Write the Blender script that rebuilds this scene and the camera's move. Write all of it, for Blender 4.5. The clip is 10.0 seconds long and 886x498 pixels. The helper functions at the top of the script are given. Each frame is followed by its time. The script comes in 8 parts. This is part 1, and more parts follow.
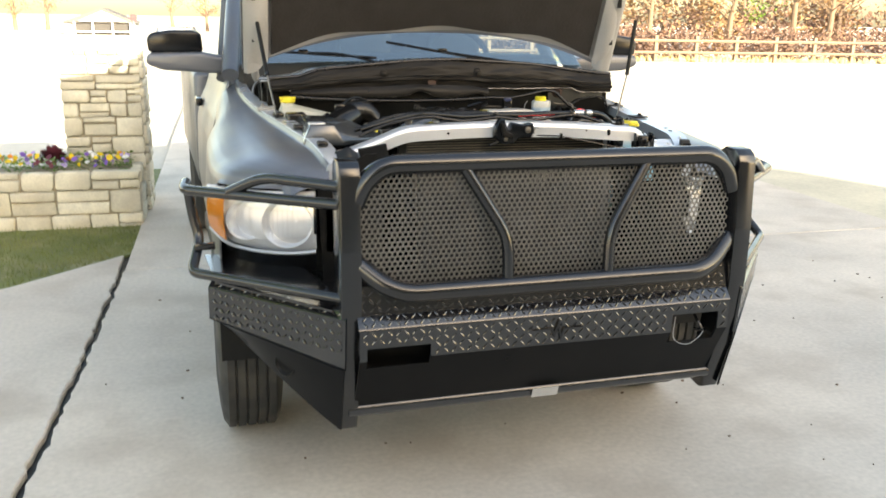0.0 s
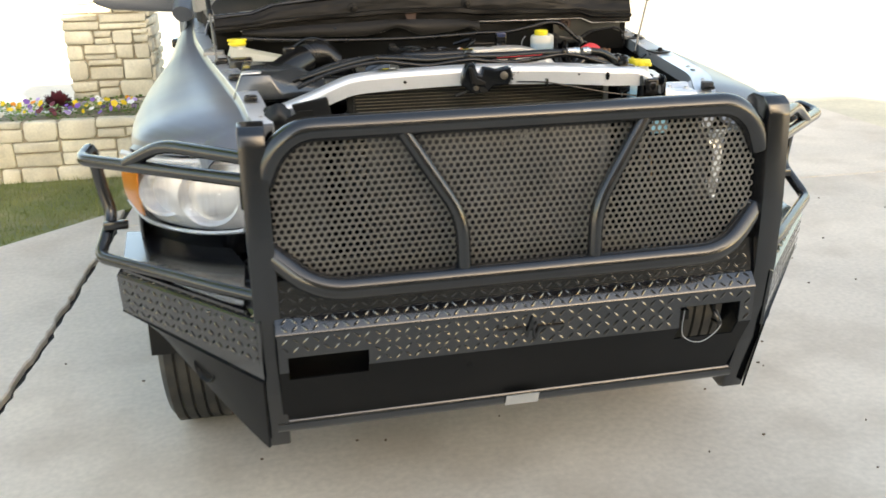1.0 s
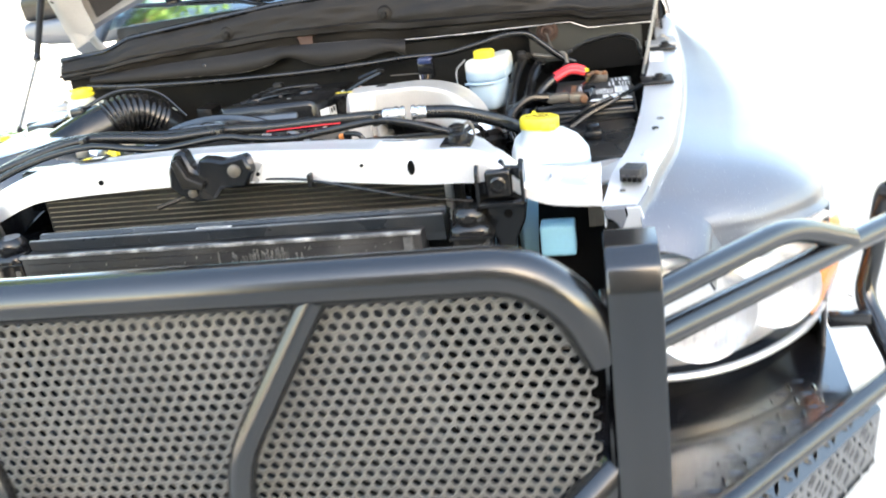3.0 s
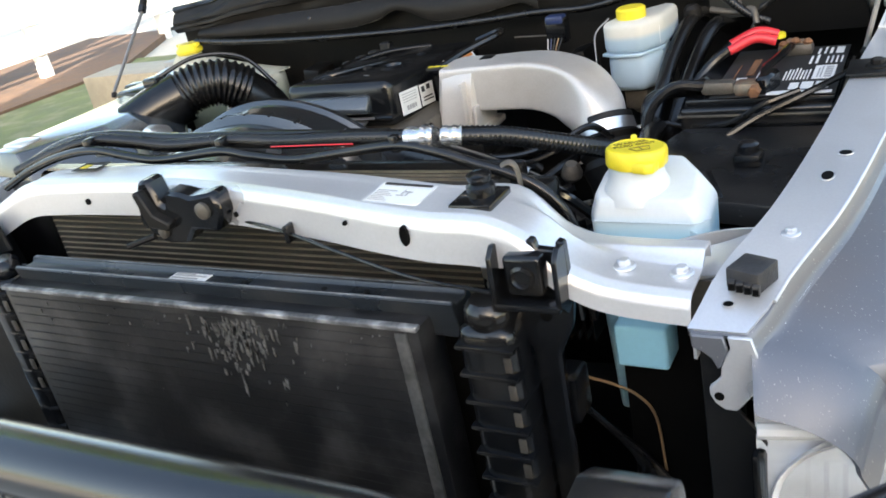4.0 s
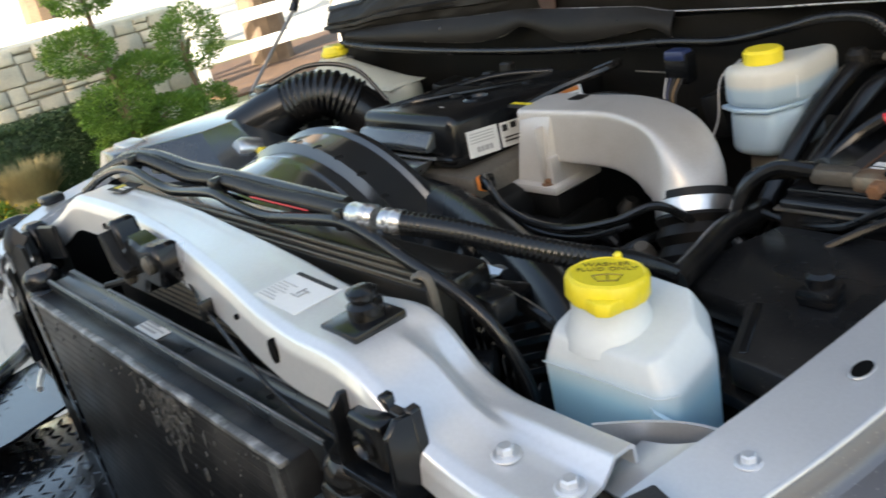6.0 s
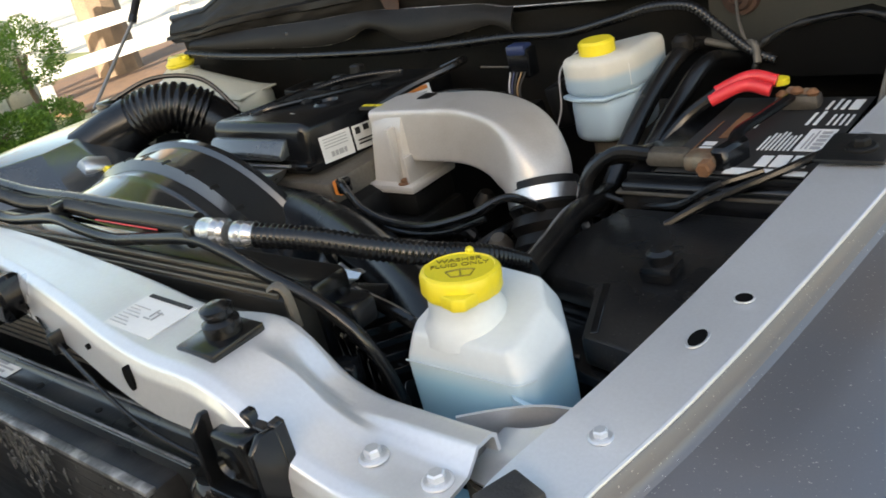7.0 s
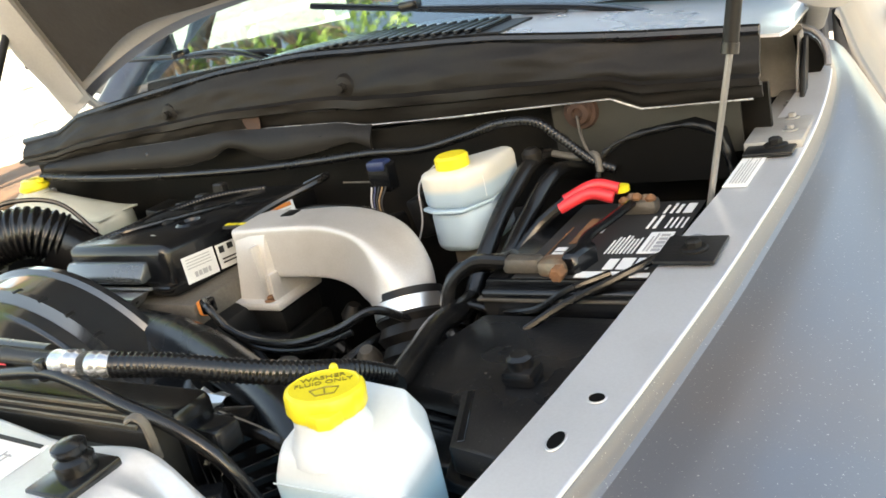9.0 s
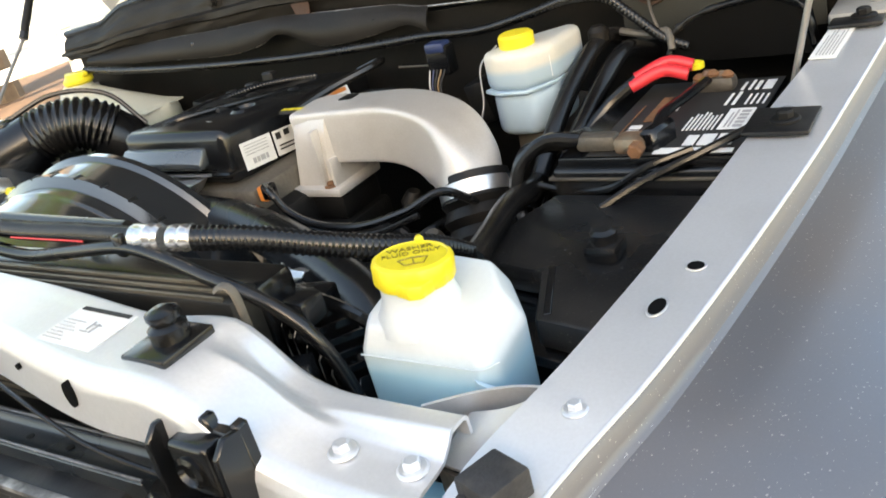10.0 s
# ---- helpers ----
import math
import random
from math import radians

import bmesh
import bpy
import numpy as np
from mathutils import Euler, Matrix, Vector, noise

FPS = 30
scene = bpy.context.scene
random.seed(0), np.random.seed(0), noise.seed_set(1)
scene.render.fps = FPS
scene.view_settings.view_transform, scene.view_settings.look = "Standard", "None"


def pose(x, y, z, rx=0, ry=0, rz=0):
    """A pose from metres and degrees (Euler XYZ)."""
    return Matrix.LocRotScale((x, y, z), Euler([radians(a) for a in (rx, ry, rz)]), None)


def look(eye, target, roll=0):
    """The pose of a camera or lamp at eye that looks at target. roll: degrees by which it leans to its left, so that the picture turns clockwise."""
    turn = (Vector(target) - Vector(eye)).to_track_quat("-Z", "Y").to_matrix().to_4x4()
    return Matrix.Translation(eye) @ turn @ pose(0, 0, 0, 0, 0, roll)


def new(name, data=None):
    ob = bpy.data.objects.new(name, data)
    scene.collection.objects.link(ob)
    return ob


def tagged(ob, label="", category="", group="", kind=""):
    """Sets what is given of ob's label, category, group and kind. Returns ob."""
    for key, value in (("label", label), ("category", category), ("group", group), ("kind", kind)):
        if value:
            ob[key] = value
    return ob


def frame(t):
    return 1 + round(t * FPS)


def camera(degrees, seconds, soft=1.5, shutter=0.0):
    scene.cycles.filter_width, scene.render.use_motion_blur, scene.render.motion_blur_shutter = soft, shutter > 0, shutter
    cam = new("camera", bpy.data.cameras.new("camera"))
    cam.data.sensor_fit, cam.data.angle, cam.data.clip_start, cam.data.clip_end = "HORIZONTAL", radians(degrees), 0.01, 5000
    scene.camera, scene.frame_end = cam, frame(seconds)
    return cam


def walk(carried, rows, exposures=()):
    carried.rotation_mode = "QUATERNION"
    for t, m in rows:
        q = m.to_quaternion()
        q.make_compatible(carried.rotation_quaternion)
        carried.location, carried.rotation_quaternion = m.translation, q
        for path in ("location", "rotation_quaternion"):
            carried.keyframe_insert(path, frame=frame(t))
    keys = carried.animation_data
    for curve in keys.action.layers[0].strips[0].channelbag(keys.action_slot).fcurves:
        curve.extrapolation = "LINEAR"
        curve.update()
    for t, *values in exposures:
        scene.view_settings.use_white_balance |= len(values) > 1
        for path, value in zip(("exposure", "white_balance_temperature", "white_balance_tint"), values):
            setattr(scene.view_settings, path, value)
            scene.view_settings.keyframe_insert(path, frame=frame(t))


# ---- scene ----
cam = camera(54.3, 10.0, soft=1.6, shutter=0.3)
PATH = [
    (0, (-0.937, 0.050, 1.505), (-0.418, 1.910, 0.984), 1.0),
    (0.2, (-0.842, 0.106, 1.512), (-0.354, 1.978, 1.008), -0.7),
    (0.5, (-0.742, 0.258, 1.48), (-0.3, 2.118, 0.891), 1.4),
    (1, (-0.525, 0.463, 1.492), (-0.174, 2.313, 0.816), -1.0),
    (1.5, (-0.158, 0.633, 1.483), (-0.023, 2.501, 0.781), -0.7),
    (2, (0.113, 0.82, 1.455), (0.16, 2.656, 0.664), -4.7),
    (2.5, (0.351, 1.147, 1.482), (0.287, 2.962, 0.643), -3.8),
    (3, (0.597, 1.453, 1.468), (0.197, 3.28, 0.76), -7.9),
    (3.2, (0.716, 1.589, 1.48), (0.083, 3.349, 0.77), -6.6),
    (4.3, (0.753, 2.078, 1.46), (-0.275, 3.566, 0.606), -13.6),
    (4.5, (0.759, 2.14, 1.452), (-0.308, 3.599, 0.595), -13.8),
    (5, (0.808, 2.277, 1.437), (-0.614, 3.452, 0.664), -12.9),
    (5.5, (0.843, 2.329, 1.442), (-0.738, 3.309, 0.707), -12.6),
    (6, (0.873, 2.348, 1.439), (-0.607, 3.467, 0.694), -12.6),
    (6.2, (0.882, 2.356, 1.438), (-0.546, 3.531, 0.675), -13.1),
    (7.3, (0.892, 2.356, 1.447), (-0.338, 3.714, 0.645), -14.2),
    (7.5, (0.897, 2.347, 1.451), (-0.307, 3.735, 0.662), -14.4),
    (8, (0.901, 2.346, 1.452), (-0.26, 3.783, 0.686), -14.1),
    (8.5, (0.907, 2.353, 1.453), (-0.136, 3.918, 0.773), -12.7),
    (9, (0.907, 2.355, 1.451), (-0.148, 3.925, 0.8), -13.2),
    (9.5, (0.897, 2.354, 1.44), (-0.264, 3.808, 0.707), -16.2),
    (10, (0.856, 2.334, 1.427), (-0.244, 3.785, 0.599), -14.7),
]
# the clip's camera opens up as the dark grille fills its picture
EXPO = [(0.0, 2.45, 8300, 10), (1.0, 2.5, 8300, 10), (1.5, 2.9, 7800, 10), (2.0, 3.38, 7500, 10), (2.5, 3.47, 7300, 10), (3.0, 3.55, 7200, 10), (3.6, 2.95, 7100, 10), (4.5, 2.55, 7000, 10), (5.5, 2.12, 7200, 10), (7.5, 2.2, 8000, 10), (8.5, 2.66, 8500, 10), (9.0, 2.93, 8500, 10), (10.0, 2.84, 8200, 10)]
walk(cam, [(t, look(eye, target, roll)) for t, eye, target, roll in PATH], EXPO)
SKY, SUN, SUNWAY = 0.13, 4.0, Vector((-0.32, 0.90, -0.30))
WALLTOP = 5.6

# ---- light ----
world = bpy.data.worlds.new("world")
scene.world = world
world.use_nodes = True
wn = world.node_tree.nodes
sky = wn.new("ShaderNodeTexSky")
sky.sky_type = "NISHITA"
sky.sun_disc = False
sky.sun_elevation = math.asin(-SUNWAY.normalized().z)
sky.sun_rotation = math.atan2(-SUNWAY.x, -SUNWAY.y)
sky.air_density, sky.dust_density, sky.ozone_density = 1.0, 1.8, 1.0
wn["Background"].inputs["Strength"].default_value = SKY
world.node_tree.links.new(sky.outputs["Color"], wn["Background"].inputs["Color"])
sun = new("sun", bpy.data.lights.new("sun", "SUN"))
sun.data.energy, sun.data.angle, sun.data.color = SUN, radians(0.6), (1.0, 0.95, 0.86)
# the sun stands behind the added shade wall, to the south and a little east
sun.matrix_world = look((0, 0, 20), Vector((0, 0, 20)) + SUNWAY)


# ---- materials ----
def mat(name, color, rough=0.5, metal=0.0, vary=0.15, scale=6.0, fine=120.0, bump=0.0, coat=0.0, dirt=None, dirt_amount=0.3,
        dirt_scale=9.0, per_object=0.0, spec=0.5, specks=0.0, speck_scale=500.0):
    """A surface with variation at two scales, optional dirt patches, fine relief and a random shift from piece to piece."""
    m = bpy.data.materials.new(name)
    m.use_nodes = True
    t = m.node_tree
    n, l = t.nodes, t.links
    b = n["Principled BSDF"]
    co = n.new("ShaderNodeTexCoord")

    def tex(s, detail=4.0):
        x = n.new("ShaderNodeTexNoise")
        x.inputs["Scale"].default_value = s
        x.inputs["Detail"].default_value = detail
        l.new(co.outputs["Object"], x.inputs["Vector"])
        return x

    big, small = tex(scale), tex(fine, 2.0)
    add = n.new("ShaderNodeMath")
    add.operation = "MULTIPLY_ADD"
    l.new(small.outputs["Fac"], add.inputs[0])
    add.inputs[1].default_value = 0.5
    l.new(big.outputs["Fac"], add.inputs[2])
    ramp = n.new("ShaderNodeMapRange")
    ramp.inputs["From Min"].default_value, ramp.inputs["From Max"].default_value = 0.45, 1.05
    ramp.inputs["To Min"].default_value, ramp.inputs["To Max"].default_value = 1 - vary, 1 + vary
    l.new(add.outputs[0], ramp.inputs["Value"])
    value = ramp.outputs[0]
    if per_object:
        info = n.new("ShaderNodeObjectInfo")
        shift = n.new("ShaderNodeMapRange")
        shift.inputs["To Min"].default_value, shift.inputs["To Max"].default_value = 1 - per_object, 1 + per_object
        l.new(info.outputs["Random"], shift.inputs["Value"])
        mul = n.new("ShaderNodeMath")
        mul.operation = "MULTIPLY"
        l.new(value, mul.inputs[0])
        l.new(shift.outputs[0], mul.inputs[1])
        value = mul.outputs[0]
    mix = n.new("ShaderNodeVectorMath")
    mix.operation = "SCALE"
    mix.inputs[0].default_value = color
    l.new(value, mix.inputs["Scale"])
    out = mix.outputs[0]
    if dirt:
        patch = tex(dirt_scale, 6.0)
        lim = n.new("ShaderNodeMapRange")
        lim.inputs["From Min"].default_value, lim.inputs["From Max"].default_value = 0.48, 0.72
        lim.inputs["To Min"].default_value, lim.inputs["To Max"].default_value = 0.0, dirt_amount
        l.new(patch.outputs["Fac"], lim.inputs["Value"])
        mx = n.new("ShaderNodeMix")
        mx.data_type = "RGBA"
        l.new(lim.outputs[0], mx.inputs["Factor"])
        l.new(out, mx.inputs["A"])
        mx.inputs["B"].default_value = (*dirt, 1)
        out = mx.outputs["Result"]
    if specks:
        grit = tex(speck_scale, 1.0)
        lim2 = n.new("ShaderNodeMapRange")
        lim2.inputs["From Min"].default_value, lim2.inputs["From Max"].default_value = 0.70, 0.76
        lim2.inputs["To Max"].default_value = specks
        l.new(grit.outputs["Fac"], lim2.inputs["Value"])
        mx2 = n.new("ShaderNodeMix")
        mx2.data_type = "RGBA"
        l.new(lim2.outputs[0], mx2.inputs["Factor"])
        l.new(out, mx2.inputs["A"])
        mx2.inputs["B"].default_value = (0.55, 0.52, 0.47, 1)
        out = mx2.outputs["Result"]
    l.new(out, b.inputs["Base Color"])
    b.inputs["Metallic"].default_value = metal
    b.inputs["Specular IOR Level"].default_value = spec
    rr = n.new("ShaderNodeMapRange")
    rr.inputs["From Min"].default_value, rr.inputs["From Max"].default_value = 0.3, 0.7
    rr.inputs["To Min"].default_value, rr.inputs["To Max"].default_value = max(0.02, rough * 0.8), min(1, rough * 1.25)
    l.new(big.outputs["Fac"], rr.inputs["Value"])
    l.new(rr.outputs[0], b.inputs["Roughness"])
    if coat:
        b.inputs["Coat Weight"].default_value = coat
        b.inputs["Coat Roughness"].default_value = 0.08
    if bump:
        bp = n.new("ShaderNodeBump")
        bp.inputs["Strength"].default_value = min(1.0, bump)
        bp.inputs["Distance"].default_value = 0.004
        l.new(add.outputs[0], bp.inputs["Height"])
        l.new(bp.outputs[0], b.inputs["Normal"])
    return m


def clear_pane(name, tint, gloss):
    """A thin pane: mostly see-through, with a fixed share of mirror."""
    m = bpy.data.materials.new(name)
    m.use_nodes = True
    n, l = m.node_tree.nodes, m.node_tree.links
    n.remove(n["Principled BSDF"])
    clear, shine, mix = n.new("ShaderNodeBsdfTransparent"), n.new("ShaderNodeBsdfGlossy"), n.new("ShaderNodeMixShader")
    clear.inputs["Color"].default_value = (*tint, 1)
    shine.inputs["Roughness"].default_value = 0.03
    mix.inputs["Fac"].default_value = gloss
    l.new(clear.outputs[0], mix.inputs[1])
    l.new(shine.outputs[0], mix.inputs[2])
    l.new(mix.outputs[0], n["Material Output"].inputs["Surface"])
    return m


DUST = (0.20, 0.17, 0.13)
GUARD = mat("satin_black_tube", (0.0060, 0.0063, 0.0074), 0.19, 0.0, 0.25, 5, 300, 0.03, 0.0, DUST, 0.04, 6, spec=0.85)
TREAD = mat("gloss_black_tread_plate", (0.006, 0.0063, 0.008), 0.20, 0.0, 0.25, 7, 260, 0.05, 0.7, DUST, 0.05, spec=0.75)
MESHM = mat("black_perforated_steel", (0.118, 0.112, 0.102), 0.36, 0.0, 0.25, 6, 200, 0.0, 0.0, DUST, 0.12)
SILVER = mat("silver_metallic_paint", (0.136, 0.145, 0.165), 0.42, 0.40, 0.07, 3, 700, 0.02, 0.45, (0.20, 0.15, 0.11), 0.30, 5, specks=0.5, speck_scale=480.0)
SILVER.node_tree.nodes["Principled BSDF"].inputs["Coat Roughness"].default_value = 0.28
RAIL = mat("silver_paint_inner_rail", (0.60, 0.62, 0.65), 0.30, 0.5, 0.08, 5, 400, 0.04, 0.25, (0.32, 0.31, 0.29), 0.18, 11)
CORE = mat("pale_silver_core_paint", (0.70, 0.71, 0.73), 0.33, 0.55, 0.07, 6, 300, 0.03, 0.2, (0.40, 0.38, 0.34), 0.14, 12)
PLASTIC = mat("black_moulded_plastic", (0.0050, 0.0056, 0.0068), 0.20, 0.0, 0.3, 9, 400, 0.04, 0.0, DUST, 0.05, 14, spec=0.45)
GLOSS = mat("glossy_black_plastic", (0.005, 0.005, 0.0055), 0.13, 0.0, 0.3, 9, 400, 0.015, 0.0, DUST, 0.03, 12, spec=0.6)
AIRLID = mat("faded_black_lid", (0.036, 0.042, 0.047), 0.20, 0.0, 0.2, 6, 260, 0.04, 0.6, DUST, 0.10, 9, spec=0.9)
SHROUD = mat("weathered_black_shroud", (0.012, 0.0145, 0.017), 0.16, 0.0, 0.3, 7, 300, 0.03, 0.7, DUST, 0.06, 12, spec=0.8)
LIDBLACK = mat("scuffed_black_lid", (0.010, 0.0105, 0.0115), 0.27, 0.0, 0.3, 6, 260, 0.10, 0.0, (0.09, 0.082, 0.07), 0.16, 11, spec=0.4, specks=0.12, speck_scale=300.0)
MATTE = mat("dusty_black_plastic", (0.0070, 0.0076, 0.0086), 0.40, 0.0, 0.3, 6, 260, 0.12, 0.0, DUST, 0.09, 9, spec=0.32)
HOSE = mat("black_rubber_hose", (0.0046, 0.0049, 0.0056), 0.24, 0.0, 0.25, 12, 300, 0.05, 0.0, DUST, 0.05, 20, spec=0.50)
# oily black metal; also colours the sheets that stand in for shade
DARK = mat("oily_black_metal_and_shade", (0.005, 0.005, 0.005), 0.45, 0.0, 0.4, 8, 150, 0.2, 0.0, (0.022, 0.019, 0.016), 0.4, 10, spec=0.25)
# near-black for holes and hollows, whose shade is put into the colour
SHADEBLACK = mat("shade_black_fill", (0.002, 0.002, 0.002), 0.6, 0.0, 0.3, 8, 150, 0.1, spec=0.1)
FIN = mat("dusty_cooler_fins", (0.016, 0.015, 0.013), 0.5, 0.3, 0.3, 10, 200, 0.1, 0.0, (0.08, 0.07, 0.055), 0.3, 9)
FINBRASS = mat("tarnished_fin_edges", (0.23, 0.20, 0.15), 0.45, 0.6, 0.25, 14, 200, 0.0)
CHARGE = mat("black_painted_cooler_core", (0.008, 0.008, 0.009), 0.4, 0.1, 0.3, 10, 240, 0.12, 0.0, (0.09, 0.085, 0.08), 0.45, 15)
ALLOY = mat("cast_aluminium", (0.52, 0.50, 0.475), 0.42, 0.40, 0.10, 6, 420, 0.09, 0.0, (0.27, 0.235, 0.19), 0.42, 10)
DULLALLOY = mat("grimy_cast_metal", (0.12, 0.107, 0.09), 0.50, 0.4, 0.3, 9, 200, 0.35, 0.0, (0.035, 0.028, 0.022), 0.75, 14)
STRUTSTEEL = mat("dull_strut_rod", (0.26, 0.25, 0.24), 0.35, 0.7, 0.1, 12, 300, 0.05)
FACE = mat("plain_black_sheet", (0.0042, 0.0044, 0.0050), 0.32, 0.0, 0.3, 4, 200, 0.03, 0.0, (0.05, 0.045, 0.04), 0.07, 5, spec=0.12)
STEEL = mat("bright_zinc_steel", (0.62, 0.62, 0.62), 0.28, 0.9, 0.1, 12, 300, 0.05)
RUST = mat("rusty_steel", (0.16, 0.075, 0.035), 0.8, 0.1, 0.4, 20, 200, 0.4)
RUSTDARK = mat("dark_rust_stain", (0.055, 0.030, 0.022), 0.8, 0.0, 0.4, 30, 200, 0.3)
COPPER = mat("corroded_copper_lug", (0.20, 0.125, 0.08), 0.55, 0.5, 0.35, 25, 200, 0.3, 0.0, (0.25, 0.33, 0.28), 0.4, 30)
YELLOW = mat("yellow_plastic_cap", (0.76, 0.62, 0.035), 0.4, 0.0, 0.08, 12, 300, 0.04)
RED = mat("red_cable_sleeve", (0.62, 0.03, 0.04), 0.4, 0.0, 0.15, 20, 200, 0.08)
WHITE = mat("white_label_paper", (0.74, 0.74, 0.72), 0.5, 0.0, 0.05, 15, 200, 0.0)
CAPINK = mat("moulded_yellow_lettering", (0.22, 0.17, 0.02), 0.5, 0.0, 0.1)
INK = mat("black_print", (0.02, 0.02, 0.02), 0.6, 0.0, 0.1)
GREYINK = mat("grey_print", (0.36, 0.36, 0.36), 0.6, 0.0, 0.1)
ORANGE = mat("orange_print", (0.62, 0.20, 0.04), 0.5, 0.0, 0.1)
AMBER = mat("amber_lens", (0.75, 0.25, 0.03), 0.2, 0.0, 0.08, 20, 200, 0.0, 0.6)
LAMPWHITE = mat("bright_lamp_bowl", (0.80, 0.81, 0.83), 0.22, 0.45, 0.10, 20, 200, 0.0)
CHROME = mat("chrome_reflector", (0.85, 0.86, 0.87), 0.28, 1.0, 0.05, 20, 200, 0.0)
LENS = clear_pane("clear_lamp_lens", (0.99, 0.99, 0.99), 0.06)
COWLBLACK = mat("dusty_brown_black_cowl", (0.0105, 0.0097, 0.0090), 0.46, 0.0, 0.3, 5, 220, 0.10, 0.0, (0.045, 0.038, 0.031), 0.16, 7, spec=0.18)
COWLLIP = mat("patchy_pale_edge", (0.34, 0.33, 0.31), 0.25, 0.5, 0.6, 18, 200, 0.1, 0.0, (0.03, 0.028, 0.025), 0.9, 14)
WINDSHIELD = clear_pane("windshield_glass", (0.72, 0.86, 0.88), 0.30)
TYRE = mat("black_tyre_rubber", (0.022, 0.022, 0.021), 0.75, 0.0, 0.25, 10, 150, 0.3, 0.0, DUST, 0.25, 8)
PAD = mat("dark_hood_insulation", (0.0150, 0.0125, 0.0108), 0.9, 0.0, 0.3, 9, 90, 0.6)
HOODIN = mat("primer_grey_inner_hood", (0.33, 0.32, 0.30), 0.55, 0.1, 0.1, 5, 200, 0.06)
# bulkhead near-black: the shade under the cowl is put into its colour
FIREWALL = mat("shade_darkened_bulkhead", (0.007, 0.007, 0.0066), 0.5, 0.0, 0.3, 6, 200, 0.2, 0.0, (0.018, 0.015, 0.012), 0.4, 8, spec=0.12)
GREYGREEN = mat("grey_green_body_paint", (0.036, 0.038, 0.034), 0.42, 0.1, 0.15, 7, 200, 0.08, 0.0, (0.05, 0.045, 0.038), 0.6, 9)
POCKET = mat("pale_grey_primer", (0.30, 0.295, 0.28), 0.45, 0.15, 0.12, 9, 250, 0.06, 0.0, (0.10, 0.09, 0.08), 0.5, 12)
CABIN = mat("dark_cabin_trim", (0.05, 0.05, 0.05), 0.8, 0.0, 0.2)


def tank(name, top, fluid, level, blend):
    """Milky plastic, tinted by the fluid behind it below the fluid's level."""
    m = mat(name, top, 0.38, 0.0, 0.05, 8, 200, 0.05)
    t = m.node_tree
    n, l = t.nodes, t.links
    b = n["Principled BSDF"]
    old = b.inputs["Base Color"].links[0].from_socket
    co = n.new("ShaderNodeTexCoord")
    sep = n.new("ShaderNodeSeparateXYZ")
    l.new(co.outputs["Object"], sep.inputs[0])
    r = n.new("ShaderNodeMapRange")
    r.inputs["From Min"].default_value, r.inputs["From Max"].default_value = level - blend, level + blend
    l.new(sep.outputs["Z"], r.inputs["Value"])
    mx = n.new("ShaderNodeMix")
    mx.data_type = "RGBA"
    l.new(r.outputs[0], mx.inputs["Factor"])
    mx.inputs["A"].default_value = (*fluid, 1)
    l.new(old, mx.inputs["B"])
    l.new(mx.outputs["Result"], b.inputs["Base Color"])
    b.inputs["Subsurface Weight"].default_value = 0.25
    b.inputs["Subsurface Radius"].default_value = (0.02, 0.02, 0.02)
    b.inputs["Subsurface Scale"].default_value = 0.5
    return m


WASHER = tank("milky_tank_with_blue_fluid", (0.60, 0.64, 0.65), (0.33, 0.58, 0.72), 1.094, 0.012)
BRAKE = tank("milky_tank_with_pale_fluid", (0.52, 0.51, 0.46), (0.32, 0.42, 0.50), 1.166, 0.004)
COOLANT = tank("yellowed_milky_tank", (0.46, 0.45, 0.37), (0.26, 0.29, 0.20), 1.10, 0.02)
CONCRETE = mat("weathered_concrete", (0.60, 0.535, 0.455), 0.82, 0.0, 0.22, 1.1, 45, 0.25, 0.0, (0.40, 0.335, 0.265), 0.6, 2.4, 0.03)
SOIL = mat("pale_dry_ground", (0.58, 0.54, 0.46), 0.95, 0.0, 0.15, 0.25, 14, 0.3, 0.0, (0.44, 0.41, 0.30), 0.4, 0.12)
LAWN = mat("short_lawn_soil", (0.15, 0.17, 0.06), 0.95, 0.0, 0.3, 3, 60, 0.6, 0.0, (0.34, 0.30, 0.18), 0.6, 3.5)
BLADE = mat("lawn_grass", (0.17, 0.20, 0.06), 0.8, 0.0, 0.3, 4, 30, 0.0, 0.0, (0.30, 0.27, 0.12), 0.6, 2.0)
STONE = mat("cream_limestone", (0.60, 0.565, 0.455), 0.9, 0.0, 0.20, 14, 70, 0.8, 0.0, (0.36, 0.32, 0.25), 0.5, 7, 0.16)
MORTAR = mat("grey_mortar", (0.36, 0.315, 0.24), 0.95, 0.0, 0.15, 12, 120, 0.5)
LEAF = mat("evergreen_leaf", (0.095, 0.195, 0.022), 0.55, 0.0, 0.3, 5, 30, 0.0, 0.0, (0.19, 0.28, 0.03), 0.6, 7.0)
HEDGE = mat("dark_hedge_leaf", (0.045, 0.085, 0.030), 0.55, 0.0, 0.3, 5, 30, 0.0)
VERGE = mat("bleached_dry_grass", (0.55, 0.50, 0.38), 0.95, 0.0, 0.2, 1.5, 30, 0.3)
STRAW = mat("dry_ornamental_grass", (0.36, 0.30, 0.14), 0.8, 0.0, 0.25, 9, 40, 0.0)
BRUSH = mat("bare_brown_brush", (0.17, 0.105, 0.08), 0.9, 0.0, 0.3, 0.7, 6, 0.0)
GOLDLEAF = mat("tawny_autumn_leaf", (0.27, 0.17, 0.085), 0.8, 0.0, 0.3, 0.6, 6, 0.0)
